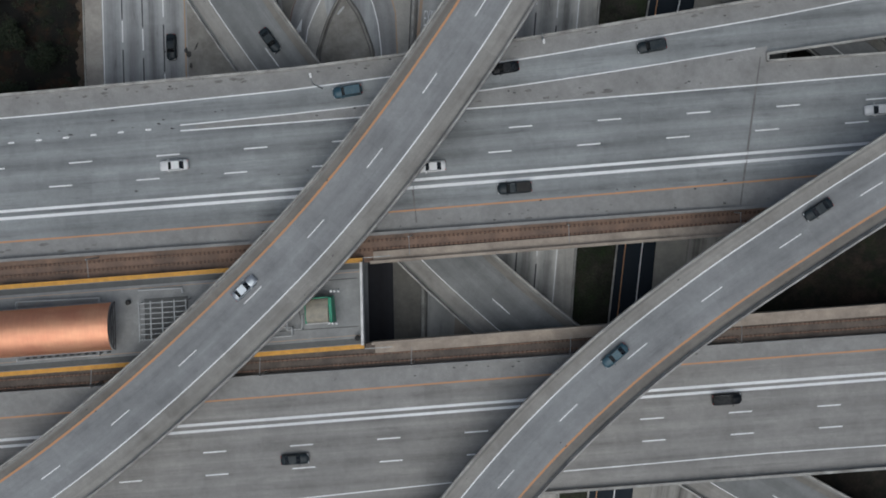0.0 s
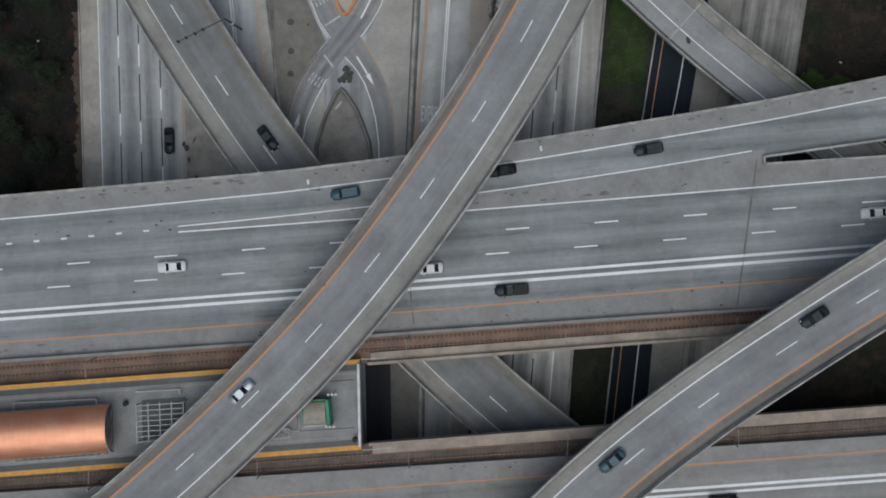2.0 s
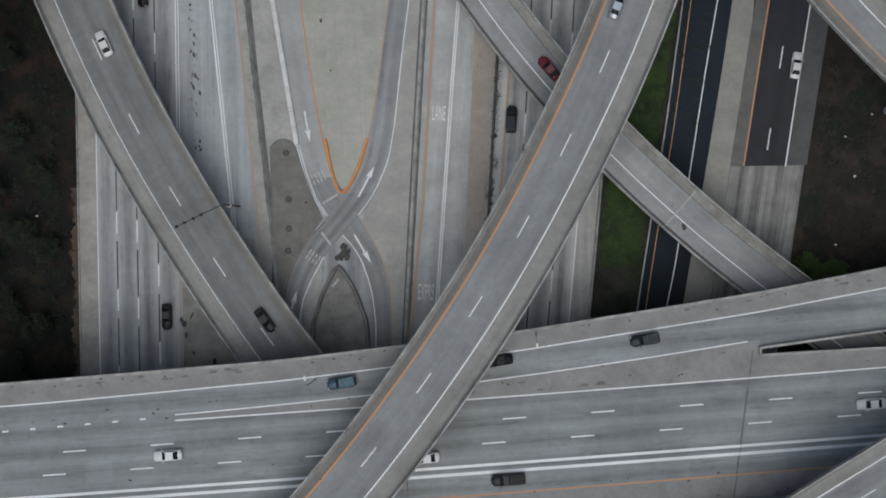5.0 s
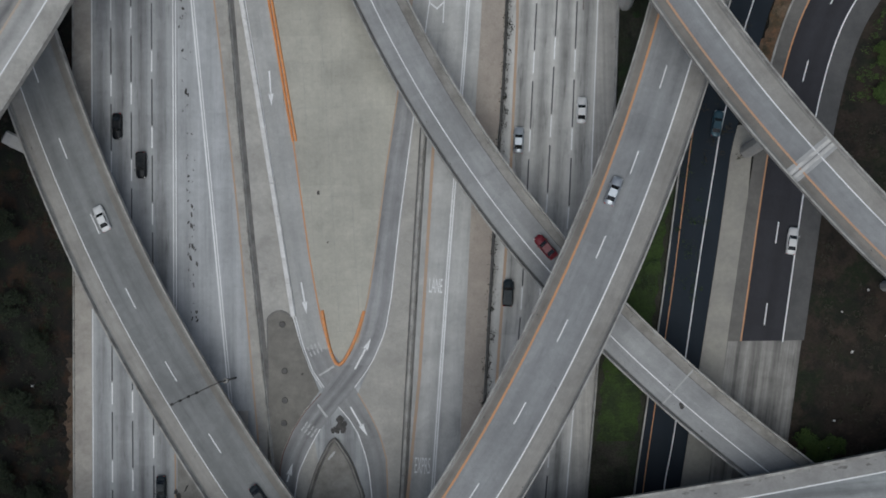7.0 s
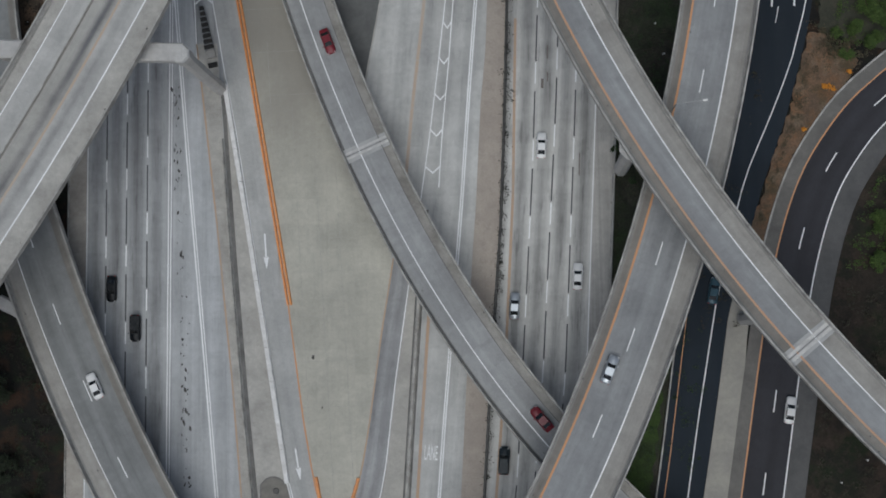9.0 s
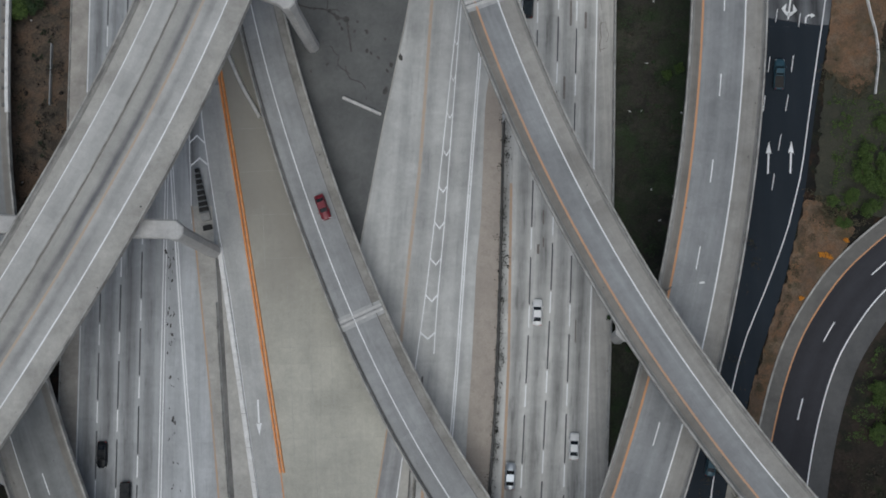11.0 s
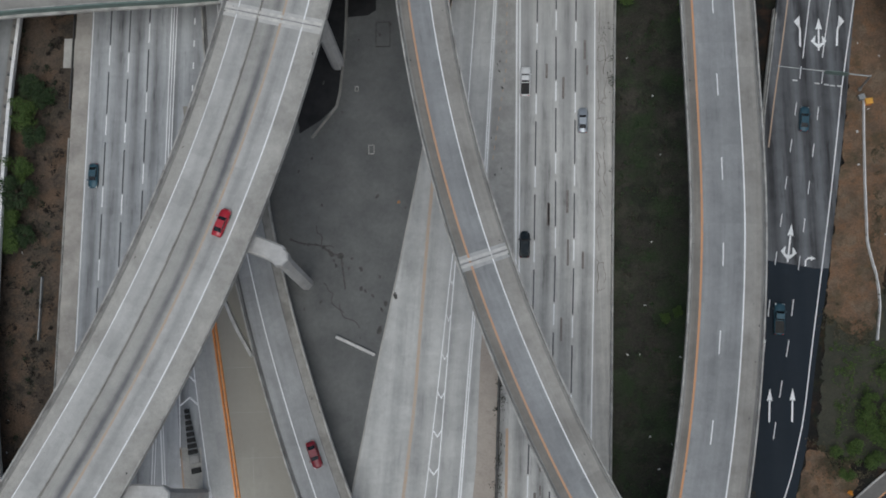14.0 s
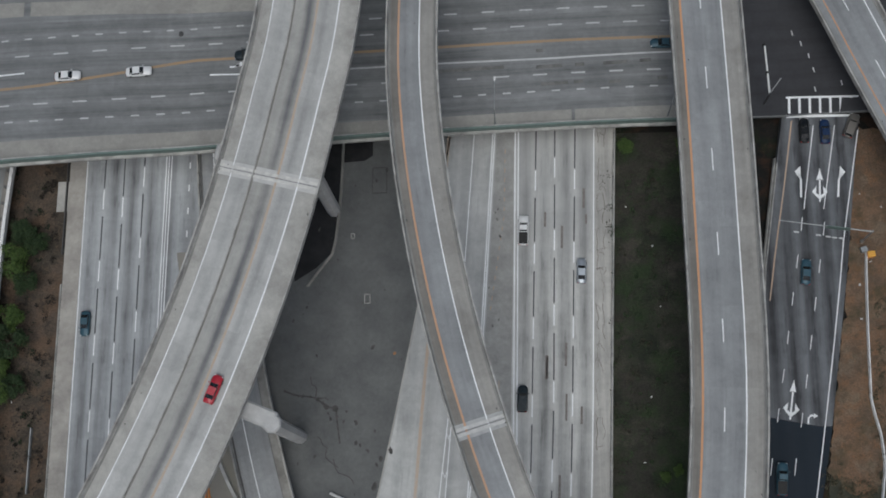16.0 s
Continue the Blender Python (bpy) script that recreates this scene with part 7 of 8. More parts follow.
# ---- crash cushion and loose roadside things ----
cushion = tagged(new("crash_cushion"), "row of dark crash cushion bays narrowing to a nose", "crash cushion")
cushion.location = (-55.2, 142, 0)
bpy.context.view_layer.update()
for k in range(8):
    y = 146.6 - k * 1.05
    w = 0.75 + 0.13 * k
    bm = bmesh.new()
    box(bm, (w, 0.78, 0.9), (-56.3 + 0.2 * k, y, 0.0), 0.2, 0.06)
    part("bay", bm, RUBBER, cushion)
    bm = bmesh.new()
    box(bm, (w + 0.1, 0.16, 0.94), (-56.2 + 0.2 * k, y - 0.52, 0.0), 0.2, 0.03)
    part("diaphragm", bm, STEEL, cushion, "pale steel diaphragm")
bm = bmesh.new()
for k in (-1, 1):
    tube(bm, (-56.3 + k * 0.5, 147.2, 0.6), (-54.6 + k * 1.0, 138.6, 0.6), 0.07, n=6)
part("side_rails", bm, STEEL, cushion)
bm = bmesh.new()
box(bm, (1.7, 1.5, 0.85), (-54.5, 137.9, 0), 0.2, 0.08)
part("backstop", bm, GIRDER, cushion)
bm = bmesh.new()
box(bm, (1.7, 0.9, 0.5), (-54.2, 135.9, 0), 0.2, 0.05)
part("base_block", bm, RUBBER, cushion)

pipe = bmesh.new()
box(pipe, (8.0, 0.55, 0.7), (-25.4, 158.2, 0.05), -0.446, 0.12, 1.0)
tagged(part("loose_barrier", pipe, JOINT_PALE, None), "pale precast barrier lying across the asphalt yard", "barrier")
# two drain frames, and a larger bare frame in place of a parked flatbed
for x, y, w, l in ((-22.7, 195.5, 1.0, 1.7), (-20.6, 218.5, 2.7, 5.0), (-25.6, 207.6, 0.6, 0.9)):
    bm = bmesh.new()
    for o, s_ in (((0, l / 2), (w, 0.14, 0.16)), ((0, -l / 2), (w, 0.14, 0.16)), ((w / 2, 0), (0.14, l, 0.16)), ((-w / 2, 0), (0.14, l, 0.16))):
        box(bm, s_, (x + o[0], y + o[1], 0.05))
    tagged(part("yard_frame", bm, PARAPET if w < 2 else DARK_STEEL, None), "rectangular frame set in the asphalt yard", "drain", "drain frames")
# flat near-black sheet puts the deep shade behind the yard wall into colour
YARD_SHADE = plain_mat("painted_shade_black", (0.018, 0.018, 0.019), (0.006, 0.006, 0.007), 3.0)
structure("ground_yard_shade", flat([(-36.5, 199), (-32.5, 201.5), (-29.4, 204.6), (-28.6, 212), (-28.0, 222.2), (-23.6, 222.5), (-22.0, 223.5), (-22.0, 236), (-37, 236), (-38.5, 215)], 0.08, 0.1), YARD_SHADE, "flat black sheet painting the deep shade behind the yard wall", "ground")
k_rail("trim_yard_wall", table([196, 200.9, 204.7, 207.6, 212, 217.2, 226.3], [-35.5, -31.9, -28.95, -28.8, -28.35, -27.9, -27.7]), 198, 238, OLD_SLAB, "low grey wall in the yard below the overpass", base=0.5, height=0.9, z=0.05, seg=3.0, gap=0.0)
k_rail("trim_street_rail", table([158, 165, 171.2, 174.7, 188.6, 199.5, 204], [68.4, 69.5, 69.0, 67.9, 68.4, 69.0, 69.4]), 158, 204, WHITE_BLOCK, "low white wall beside the street", base=0.45, height=0.7, seg=3.0, gap=0.0)
k_rail("trim_street_kerb", lambda y: ST_L(y) - 0.3, 155, 226, PARAPET, "concrete kerb beside the street", base=0.5, height=0.7, z=0.6, seg=6, gap=0.0)
cab = tagged(new("utility_cabinet"), "orange utility cabinet beside the sign pole", "cabinet")
cab.location = (69.7, 202.4, 0.05)
bpy.context.view_layer.update()
bm = bmesh.new()
box(bm, (1.3, 1.0, 1.3), (69.9, 202.3, 0.0), 0.1, 0.06)
part("body", bm, SAFETY, cab)
bm = bmesh.new()
box(bm, (1.4, 1.1, 0.12), (69.9, 202.3, 1.3), 0.1, 0.03)
part("lid", bm, PLATFORM_YELLOW, cab)
bm = bmesh.new()
box(bm, (1.2, 1.0, 1.0), (68.8, 203.3, 0.0), 0.3, 0.05)
tagged(part("equipment_box", bm, STEEL, None), "grey equipment box beside the street pole", "cabinet")
rnd = random.Random(9)
for k in range(40):
    x, y = rnd.choice([(rnd.uniform(EAST_WALL(180) + 0.6, 46), rnd.uniform(120, 215)), (rnd.uniform(-90, -82.5), rnd.uniform(20, 220)), (rnd.uniform(67, 76), rnd.uniform(160, 215)), (rnd.uniform(54, 72), rnd.uniform(20, 80))])
    bm = bmesh.new()
    box(bm, (rnd.uniform(0.2, 0.5), rnd.uniform(0.15, 0.4), 0.12), (x, y, -0.1 if x < 66 else 0.0), rnd.uniform(0, 3))
    tagged(part("litter_scrap", bm, JOINT_PALE, None), "pale scrap of litter on the ground", "litter", "litter scraps")
k_rail("trim_west_kerb", const(-81.55), 205, 232, DARK_STEEL, "dark retaining edge beside the shoulder", base=0.4, height=0.5)
structure("pavement_bay", flat([(-83.4, 213.5), (-81.2, 213.5), (-81.2, 219.5), (-83.4, 219.5)], 0.02, 0.2), SHOULDER, "small concrete bay beside the shoulder", "pavement")


# ---- plants ----
def leaf_cloud(rnd, blobs, count, size, flatten=0.5):
    """Many small bent leaves scattered through overlapping lobes."""
    verts, faces = [], []
    for _ in range(count):
        cx, cy, cz, r = rnd.choice(blobs)
        d = Vector((rnd.gauss(0, 1), rnd.gauss(0, 1), rnd.gauss(0, 1))).normalized() * r * (0.45 + 0.6 * rnd.random())
        p = Vector((cx + d.x, cy + d.y, cz + d.z * 0.8))
        s = size * rnd.uniform(0.6, 1.4)
        a = Vector((rnd.gauss(0, 1), rnd.gauss(0, 1), rnd.gauss(0, flatten))).normalized()
        b = a.cross(Vector((rnd.gauss(0, 0.4), rnd.gauss(0, 0.4), 1)).normalized()).normalized()
        up = Vector((0, 0, 0.15 * s))
        i = len(verts)
        verts += [p - a * s, p - b * s * 0.5 + up, p + a * s, p + b * s * 0.5 + up]
        faces += [(i, i + 1, i + 2), (i, i + 2, i + 3)]
    return verts, faces


def tree(x, y, h, r, leaves, seed, label, name="tree", z=-0.2, dense=900):
    rnd = random.Random(seed)
    ob = tagged(new(name), label, name, "roadside " + name + "s")
    ob.location = (x, y, z)
    bpy.context.view_layer.update()
    bm = bmesh.new()
    tube(bm, (x, y, z), (x + rnd.gauss(0, 0.15), y + rnd.gauss(0, 0.15), z + h * 0.5), 0.05 * h * 0.6, 0.03 * h * 0.6)
    blobs = []
    for k in range(14):
        a, q = rnd.uniform(0, 6.28), r * rnd.uniform(0.25, 0.75)
        tip = (x + q * math.cos(a), y + q * math.sin(a), z + h * rnd.uniform(0.45, 0.85))
        tube(bm, (x, y, z + h * rnd.uniform(0.2, 0.45)), tip, 0.02 * h, 0.008 * h, 6)
        blobs.append((*tip, r * rnd.uniform(0.25, 0.5)))
    part("trunk", bm, BARK, ob)
    v, f = leaf_cloud(rnd, blobs, int(dense * 3.2), 0.035 * r + 0.06)
    put("crown", mesh_of("crown", v, f), leaves, ob)


for k, (x, y, h, r) in enumerate(((-89.5, 203, 6, 3.4), (-87.6, 199.2, 4.5, 2.6), (-89.5, 187.5, 6.5, 3.6), (-91.0, 183.0, 5, 3.0), (-88.2, 179.5, 4, 2.4), (-92, 227, 5, 3), (-90.2, 192.0, 5.5, 3.2), (-86.2, 206.5, 4.5, 2.8), (-88.6, 209.0, 5, 3.0), (-90.9, 178.5, 4.5, 2.8))):
    tree(x, y, h, r, LEAF_DARK if k % 3 else LEAF_BRIGHT, 20 + k, "dense dark green roadside tree beside the freeway")
for k, (x, y, h, r) in enumerate(((64.8, 143.5, 3.0, 2.4), (67.5, 141, 3.2, 2.6), (69.5, 145.5, 3.4, 2.8), (66.3, 147.0, 2.5, 1.9), (71, 139, 3, 2.5), (63.2, 139.0, 2.2, 1.7), (69.5, 152, 2.6, 2.0), (66, 137.2, 2.4, 2.0), (72.5, 149, 3, 2.4), (25.9, 224.0, 3.2, 1.7), (38.2, 228, 3, 1.9), (36.8, 223.5, 2.6, 1.8), (37.2, 219, 2.2, 1.5), (33.4, 163.6, 1.6, 1.2), (31.0, 162.5, 1.4, 1.1), (66.5, 104, 2.5, 2.4), (69.5, 107.5, 2.8, 2.6), (68.5, 100, 2.6, 2.6), (65.5, 97, 2.2, 2.0), (72, 103, 3, 2.7), (50.6, 36.0, 2.6, 2.4), (53.0, 34.2, 2.8, 2.6), (55.4, 35.4, 2.4, 2.2), (51.5, 32.6, 2.4, 2.2), (-99, 222, 3, 1.8), (66, -40, 3, 2.6), (70, -44, 3, 2.8))):
    tree(x, y, h, r, LEAF_BRIGHT, 50 + k, "bright green shrub growing in the roadside soil", "shrub", dense=620)
for k, (x, y, r) in enumerate(((57.2, 128.8, 0.6), (58.0, 128.6, 0.6), (58.9, 128.2, 0.5), (53.4, 121.0, 0.5), (61.8, 131.2, 0.5))):
    tree(x, y, 0.7, r, LEAF_ORANGE, 90 + k, "low clump of orange flowers on dry dirt", "flower_clump", z=-0.1, dense=130)


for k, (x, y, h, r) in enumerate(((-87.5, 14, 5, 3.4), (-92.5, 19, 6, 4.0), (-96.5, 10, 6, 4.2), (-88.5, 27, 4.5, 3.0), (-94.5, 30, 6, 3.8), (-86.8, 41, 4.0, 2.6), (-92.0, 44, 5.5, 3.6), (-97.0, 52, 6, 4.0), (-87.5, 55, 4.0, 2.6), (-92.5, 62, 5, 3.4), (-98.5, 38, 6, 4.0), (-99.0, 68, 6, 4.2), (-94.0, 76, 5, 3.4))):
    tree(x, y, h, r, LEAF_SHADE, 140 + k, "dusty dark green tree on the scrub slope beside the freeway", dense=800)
for k, (x, y, r) in enumerate(((19.6, 118.2, 0.9), (22.6, 112.4, 0.8), (24.4, 101.0, 0.9), (61.5, 134.6, 1.5), (59.8, 138.4, 1.2))):
    tree(x, y, 1.3, r, LEAF_DARK if k < 3 else LEAF_BRIGHT, 170 + k, "low green shrub growing in the roadside soil", "shrub", dense=420)


def scrub(name, f, count, size, material, label, seed):
    """Low scrub spread over the soil."""
    rnd = random.Random(seed)
    verts, faces = [], []
    while count > 0:
        x, y = f(rnd)
        if np.hypot(LOOP.p[:, 0] - x, LOOP.p[:, 1] - y).min() < 8.2:
            continue
        n = rnd.randint(8, 30)
        v, q = leaf_cloud(rnd, [(x, y, rnd.uniform(-0.1, 0.35), rnd.uniform(0.4, 1.2))], n, size)
        k = len(verts)
        verts += [(a.x, a.y, max(a.z, -0.15)) for a in v]
        faces += [tuple(i + k for i in t) for t in q]
        count -= n
    return tagged(put(name, mesh_of(name, verts, faces), material), label, "scrub", kind="stuff")


k_rail("trim_verge_guard", const(-84.9), 160, 173, STEEL, "short grey guard rail on the verge", base=0.3, height=0.7, seg=2.0, gap=0.02)
WEED_BLACK = leaf_mat("dark_dead_weeds", (0.012, 0.012, 0.01), (0.03, 0.032, 0.02))
west_soil = lambda r: (-82.6 - abs(r.gauss(0, 9)), r.uniform(-60, 240))
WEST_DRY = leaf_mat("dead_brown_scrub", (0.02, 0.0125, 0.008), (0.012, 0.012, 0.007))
scrub("dry_scrub", west_soil, 14000, 0.2, WEST_DRY, "dry brown scrub on the freeway verge", 1)
scrub("green_scrub", lambda r: (-84.5 - abs(r.gauss(0, 8)), r.gauss(45, 30) if r.random() < 0.6 else r.uniform(100, 235)), 9000, 0.2, LEAF_SHADE, "dark green scrub on the freeway verge", 2)
scrub("ground_ivy", lambda r: (r.uniform(EAST_WALL(180) + 0.6, 34), r.uniform(60, 222)), 8000, 0.15, LEAF_DARK, "dark creeping plants beside the wall", 3)
scrub("dry_ground_litter", lambda r: (r.uniform(EAST_WALL(150) + 1.0, 46), r.uniform(84, 222)), 5200, 0.17, LEAF_DRY, "dry brown twigs on the dark ground cover", 15)
scrub("east_scrub", lambda r: (r.uniform(54, 100), r.uniform(10, 92)), 10000, 0.2, LEAF_DRY, "dry scrub on dark soil beside the ramp", 4)
scrub("east_green_scrub", lambda r: (r.uniform(60, 80), r.uniform(96, 122) if r.random() < 0.5 else r.uniform(136, 158)), 9000, 0.16, LEAF_BRIGHT, "green scrub beside the loop ramp", 6)
WEED_OLIVE = leaf_mat("olive_weeds", (0.045, 0.045, 0.022), (0.10, 0.08, 0.045))
EDGE_A = [(57.5, 138.8), (59.5, 135.2), (62.0, 136.5), (63.5, 133.0), (66.0, 130.5)]
EDGE_B = [(59.6, 163.5), (62.5, 160.0), (65.5, 158.2), (68.0, 160.5), (69.6, 166), (69.6, 172), (69.2, 178), (70.5, 184), (72, 193), (76, 201)]


def along(r, pts, spread):
    k = r.randrange(len(pts) - 1)
    t = r.random()
    return (pts[k][0] + (pts[k + 1][0] - pts[k][0]) * t + r.gauss(0, spread), pts[k][1] + (pts[k + 1][1] - pts[k][1]) * t + r.gauss(0, spread))


scrub("edge_weeds", lambda r: along(r, EDGE_A, 1.0), 1600, 0.16, WEED_OLIVE, "olive weeds along the dirt edge", 11)
scrub("edge_weeds", lambda r: along(r, EDGE_B, 0.9), 3200, 0.16, WEED_OLIVE, "olive weeds along the dirt edge", 12)
scrub("dirt_litter", lambda r: (lambda y: (ST_R(y) + 0.8 + abs(r.gauss(0, 1.8)), y))(r.uniform(100, 136)), 1500, 0.13, WEED_OLIVE, "dry leaf litter on the dirt", 13)
scrub("wall_weeds", lambda r: (lambda y: (EAST_WALL(y) + 0.7 + abs(r.gauss(0, 0.3)), y))(r.uniform(-20, 228)), 1800, 0.16, LEAF_DRY, "dry weeds along the wall", 7)
scrub("verge_weeds", lambda r: (lambda y: (BROWN_R(y) + r.gauss(0.55, 0.22 + 0.3 * max(0, math.sin(y * 0.35))), y))(r.uniform(20, 160)), 5200, 0.14, WEED_BLACK, "dark weeds along the verge barrier", 8)


# ---- vehicles ----
def loft(sections, ring):
    """A closed body through cross sections along x; ring gives the outline of each."""
    verts, faces = [], []
    n = None
    for sec in sections:
        pts = ring(*sec)
        n = len(pts)
        verts += pts
    for k in range(len(sections) - 1):
        for i in range(n):
            j = (i + 1) % n
            faces.append((k * n + i, (k + 1) * n + i, (k + 1) * n + j, k * n + j))
    faces += [tuple(range(n)), tuple(range((len(sections) - 1) * n + n - 1, (len(sections) - 1) * n - 1, -1))]
    return verts, faces


def body_ring(x, w, z0, z1):
    return [(x, -w, z0), (x, -w * 1.0, z0 + 0.35 * (z1 - z0)), (x, -w * 0.97, z0 + 0.72 * (z1 - z0)), (x, -w * 0.82, z1), (x, 0, z1 + 0.02),
            (x, w * 0.82, z1), (x, w * 0.97, z0 + 0.72 * (z1 - z0)), (x, w, z0 + 0.35 * (z1 - z0)), (x, w, z0)]


def build_car(paint, label, kind="sedan"):
    L, Wd = {"sedan": (4.8, 0.92), "suv": (4.9, 0.97), "pickup": (5.7, 1.0)}[kind]
    top = {"sedan": 1.43, "suv": 1.72, "pickup": 1.8}[kind]
    belt = {"sedan": 0.92, "suv": 1.08, "pickup": 1.12}[kind]
    h = L / 2
    ob = tagged(new("car"), label, "car", "cars on the roads")
    secs = [(-h, Wd * 0.72, 0.42, belt - 0.14), (-h + 0.18, Wd * 0.93, 0.3, belt - 0.03), (-h * 0.6, Wd, 0.25, belt), (0, Wd, 0.25, belt), (h * 0.45, Wd, 0.25, belt - 0.03),
            (h * 0.75, Wd * 0.97, 0.25, belt - 0.12), (h - 0.2, Wd * 0.88, 0.3, belt - 0.2), (h, Wd * 0.66, 0.4, belt - 0.32)]
    put("body", mesh_of("body", *loft(secs, body_ring), smooth=True), paint, ob)
    c0, c1, r0, r1 = {"sedan": (-h * 0.72, h * 0.42, -h * 0.38, h * 0.1), "suv": (-h * 0.94, h * 0.42, -h * 0.84, h * 0.14), "pickup": (-h * 0.1, h * 0.5, -h * 0.02, h * 0.26)}[kind]
    w0, w1 = Wd * 0.84, Wd * 0.68
    v = [(c0, -w0, belt - 0.04), (c0, w0, belt - 0.04), (c1, w0 * 0.95, belt - 0.06), (c1, -w0 * 0.95, belt - 0.06), (r0, -w1, top), (r0, w1, top), (r1, w1, top), (r1, -w1, top)]
    f = [(4, 5, 1, 0), (5, 6, 2, 1), (6, 7, 3, 2), (7, 4, 0, 3), (7, 6, 5, 4)]
    put("glasshouse", mesh_of("glasshouse", v, [q[::-1] for q in f]), GLASS_DARK, ob, "dark tinted windows")
    bm = bmesh.new()
    box(bm, (r1 - r0 + 0.16, 2 * w1 + 0.1, 0.06), ((r0 + r1) / 2, 0, top - 0.015), 0, 0.025)
    part("roof", bm, paint, ob)
    for sy in (-1, 1):
        for a, b, q in (((c1, sy * w0 * 0.93, belt - 0.05), (r1 + 0.02, sy * w1, top), 0.045), ((c0, sy * w0 * 0.98, belt - 0.03), (r0 - 0.02, sy * w1, top), 0.06)):
            bm = bmesh.new()
            tube(bm, a, b, q, n=6)
            part("pillar", bm, paint, ob)
        bm = bmesh.new()
        box(bm, (0.2, 0.22, 0.14), (c1 - 0.15, sy * (Wd + 0.1), belt), 0, 0.03)
        part("mirror", bm, paint, ob)
        for sx in (-1, 1):
            wheel_x = sx * (h - 0.95)
            bm = bmesh.new()
            tube(bm, (wheel_x, sy * (Wd - 0.2), 0.33), (wheel_x, sy * (Wd + 0.01), 0.33), 0.33, n=16)
            wheel = part("wheel", bm, RUBBER, ob)
            bm = bmesh.new()
            tube(bm, (wheel_x, sy * (Wd - 0.02), 0.33), (wheel_x, sy * (Wd + 0.02), 0.33), 0.2, n=12)
            part("rim", bm, STEEL, wheel)
        bm = bmesh.new()
        box(bm, (0.22, 0.34, 0.14), (h - 0.2, sy * Wd * 0.66, belt - 0.36), 0, 0.04)
        part("headlight", bm, CLEAR_LENS, ob)
        bm = bmesh.new()
        box(bm, (0.14, 0.36, 0.18), (-h + 0.08, sy * Wd * 0.62, belt - 0.28), 0, 0.03)
        part("tail_light", bm, RED_LENS, ob)
    if kind == "pickup":
        bm = bmesh.new()
        box(bm, (h * 0.78, Wd * 1.6, 0.04), (-h * 0.54, 0, belt + 0.005))
        part("cargo_bed", bm, RUBBER, ob, "dark open cargo bed")
    return ob


PAINTS = {"white": gloss_mat("white_car_paint", (0.75, 0.75, 0.74)), "silver": gloss_mat("silver_car_paint", (0.42, 0.45, 0.48), 0.3, 0.5), "black": gloss_mat("black_car_paint", (0.007, 0.009, 0.012), coat=0.0, shine=0.14),
          "dark": gloss_mat("charcoal_car_paint", (0.017, 0.026, 0.032), coat=0.0, shine=0.2), "blue": gloss_mat("navy_car_paint", (0.012, 0.03, 0.08), coat=0.0, shine=0.2), "red": gloss_mat("red_car_paint", (0.42, 0.015, 0.03)),
          "teal": gloss_mat("steel_blue_car_paint", (0.035, 0.085, 0.115), 0.35, 0.1, 0.0, 0.4), "maroon": gloss_mat("maroon_car_paint", (0.16, 0.012, 0.022), coat=0.1, shine=0.35), "bronze": gloss_mat("bronze_car_paint", (0.19, 0.175, 0.155), 0.35, 0.3)}
WORDS = {"white": "white", "silver": "silver grey", "black": "glossy black", "dark": "charcoal grey", "blue": "dark blue", "red": "bright red", "teal": "steel blue", "bronze": "bronze grey", "maroon": "dark maroon"}
first = {}


def car(colour, kind, x, y, z, angle, slope=0.0):
    m = Matrix.Translation((x, y, z)) @ Matrix.Rotation(angle, 4, "Z") @ Matrix.Rotation(slope, 4, "Y")
    if (colour, kind) not in first:
        noun = {"sedan": "sedan", "suv": "tall wagon", "pickup": "pickup truck"}[kind]
        first[colour, kind] = build_car(PAINTS[colour], f"{WORDS[colour]} {noun} driving on the grey road", kind)
        first[colour, kind].matrix_basis = m
    else:
        copy_thing(first[colour, kind], m)


WEST_TURN = math.pi + 0.06
for c, k, x, y in (("white", "sedan", -59.5, 5.9), ("teal", "suv", -30.2, 17.7), ("black", "sedan", -4.0, 21.0), ("dark", "suv", 20.3, 24.1), ("white", "sedan", -16.5, 4.9), ("dark", "pickup", -2.7, 1.1), ("white", "sedan", 57.6, 12.9)):
    car(c, k, x, y, via_z(x, y) + 0.01, WEST_TURN + (0.09 if y > 17 else 0), -0.053)
for c, k, x, y in (("black", "suv", 32.2, -34.9), ("dark", "sedan", -40.4, -44.0)):
    car(c, k, x, y, via_z(x, y) + 0.01, 0.06, 0.053)


def on_path(c, k, path, x, y, u, back=False, ahead=0.0):
    s = path.near(x, y) + ahead
    p = path.at(s, u)
    car(c, k, p.x, p.y, p.z + 0.01, path.heading(s) + (math.pi if back else 0))


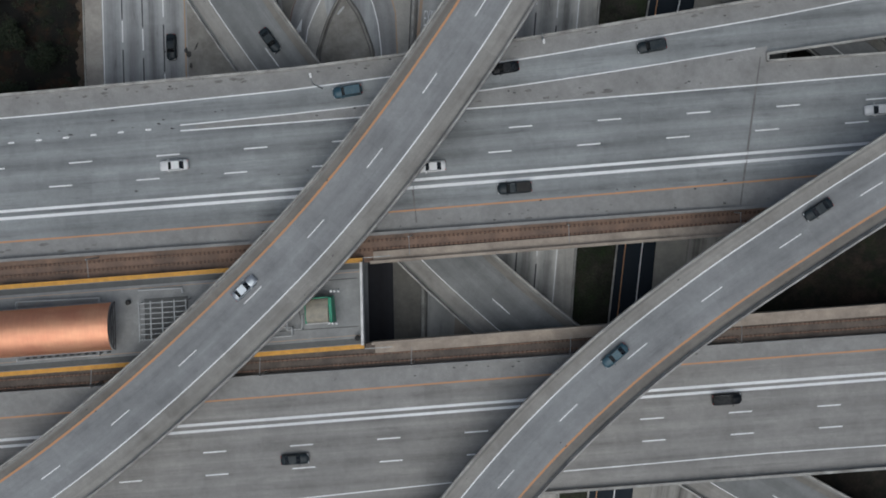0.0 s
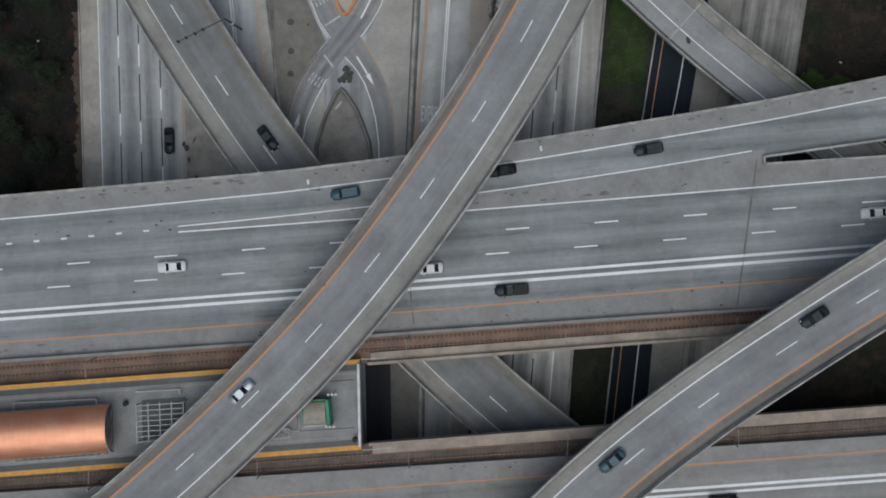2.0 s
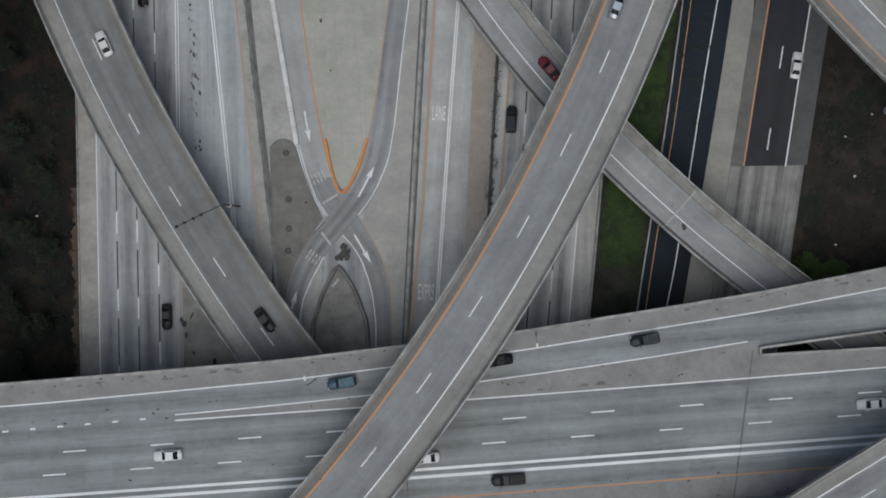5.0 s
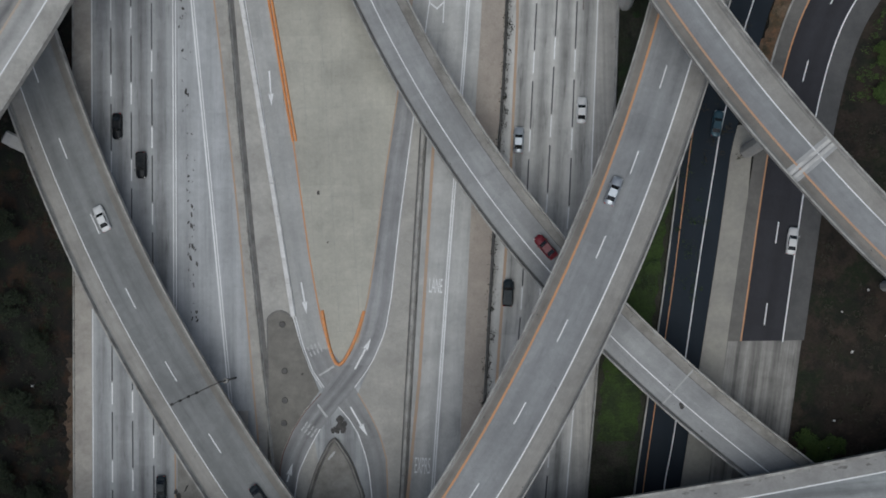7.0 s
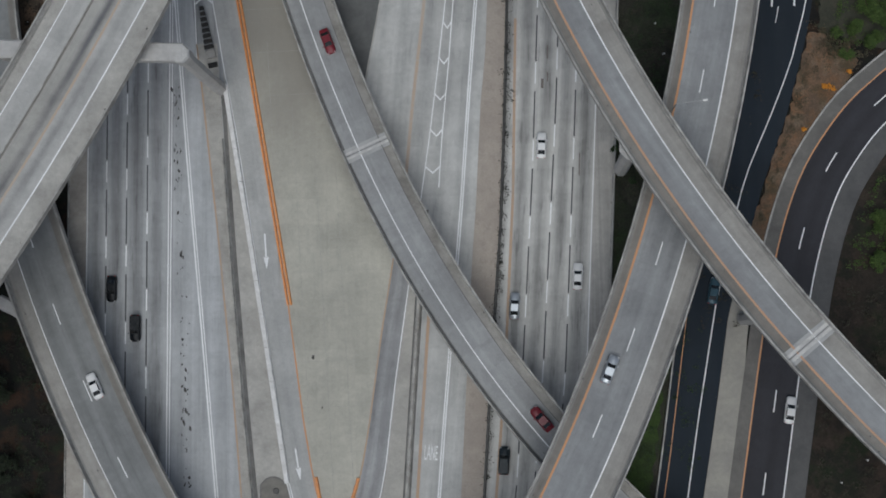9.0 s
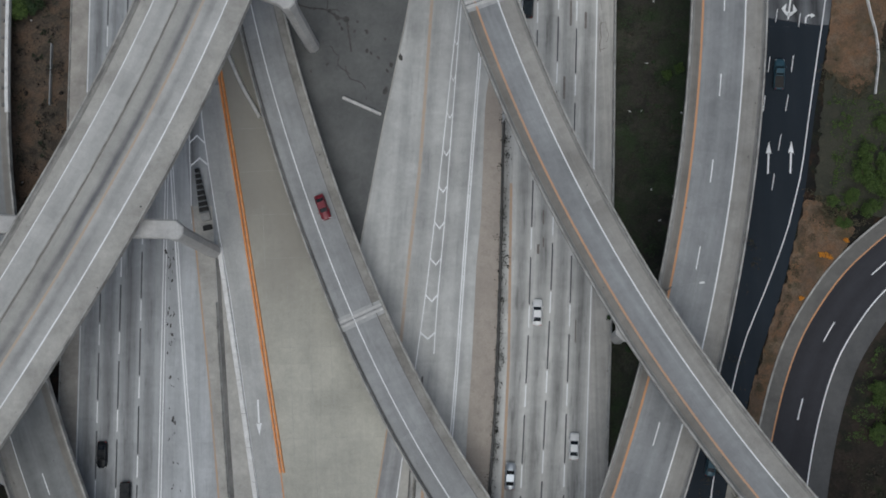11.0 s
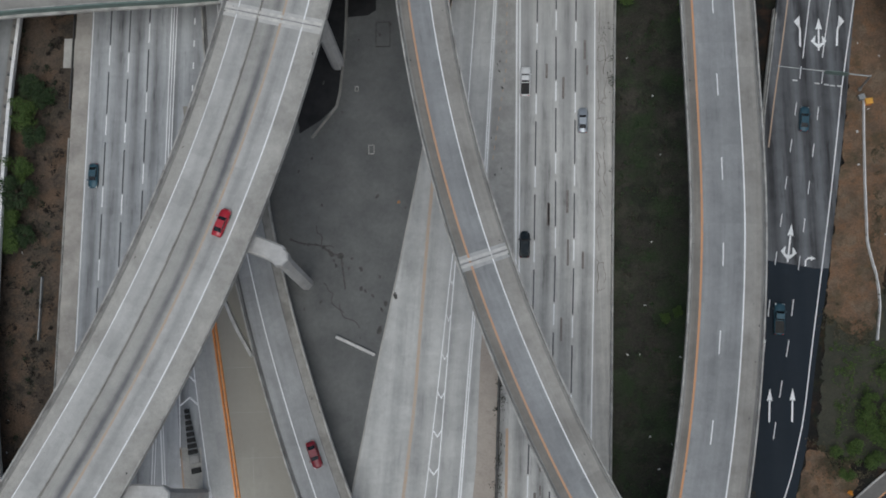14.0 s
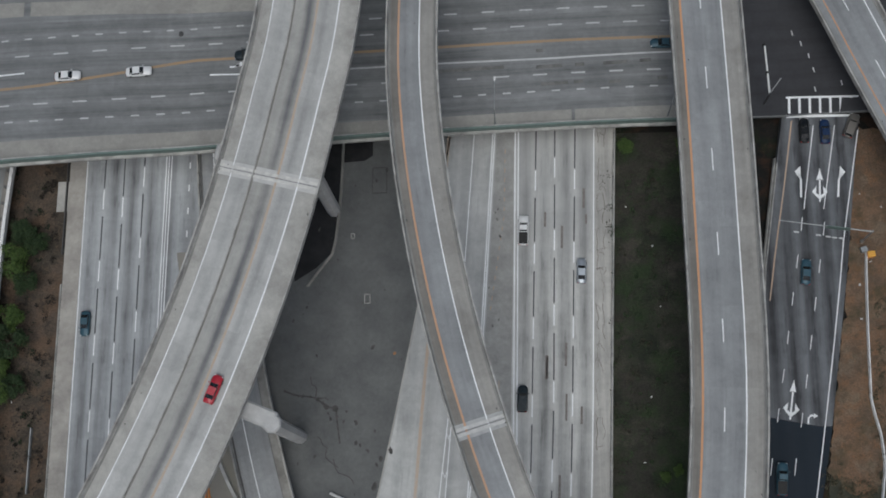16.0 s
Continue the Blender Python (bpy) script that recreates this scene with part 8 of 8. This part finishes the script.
on_path("silver", "sedan", FLY, -45.6, -13.3, -2.5)
on_path("silver", "sedan", FLY, 16.5, 79.1, -2.3)
on_path("teal", "sedan", SIDE, 12.9, -26.9, -1.6, True)
on_path("dark", "sedan", SIDE, 45.1, -3.1, -1.6, True)
on_path("white", "sedan", LEFT, -72.6, 76.2, 1.9)
on_path("dark", "sedan", LEFT, -46.7, 25.1, 1.7, True)
on_path("red", "sedan", TALL, -43.0, 175.4, 3.4)
on_path("white", "sedan", LOOP, 47.3, 71.5, 2.1)
on_path("maroon", "sedan", MID, 3.8, 71.0, 0.8)
on_path("maroon", "sedan", MID, -33.0, 139.0, 0.8, True)
for c, k, x, y, a in (("black", "sedan", -72.9, 94.5, -UP), ("black", "suv", -68.4, 87.2, -UP), ("dark", "sedan", -65.0, 28.0, -UP), ("teal", "sedan", -76.0, 191.4, -UP), ("silver", "sedan", 1.0, 90.2, UP - 0.07), ("white", "sedan", 12.4, 95.3, UP - 0.06),
                      ("dark", "suv", -1.4, 62.7, UP - 0.07), ("white", "sedan", 6.4, 119.2, UP - 0.05), ("dark", "suv", 5.9, 176.5, UP - 0.04), ("silver", "sedan", 17.2, 200.1, UP - 0.04), ("white", "pickup", 6.6, 208.0, UP - 0.04)):
    car(c, k, x, y, 0.02, a)
for c, k, x, y, a in (("teal", "pickup", 51.3, 162.0, UP - 0.08), ("black", "sedan", 59.2, 225.9, UP - 0.03), ("blue", "sedan", 63.0, 225.6, UP - 0.02), ("bronze", "suv", 67.9, 226.6, UP - 0.4), ("teal", "sedan", 57.9, 199.1, UP - 0.1), ("teal", "sedan", 36.4, 92.3, UP - 0.2)):
    car(c, k, x, y, street_z(x, y) + 0.02, a)
for c, k, x, y, a in (("white", "sedan", -77.3, 235.5, 0.06), ("white", "sedan", -64.4, 236.6, 0.06), ("dark", "suv", -44.5, 240.2, math.pi + 0.06), ("teal", "sedan", 33.4, 242.5, math.pi)):
    car(c, k, x, y, over_z(x, y) + 0.02, a)
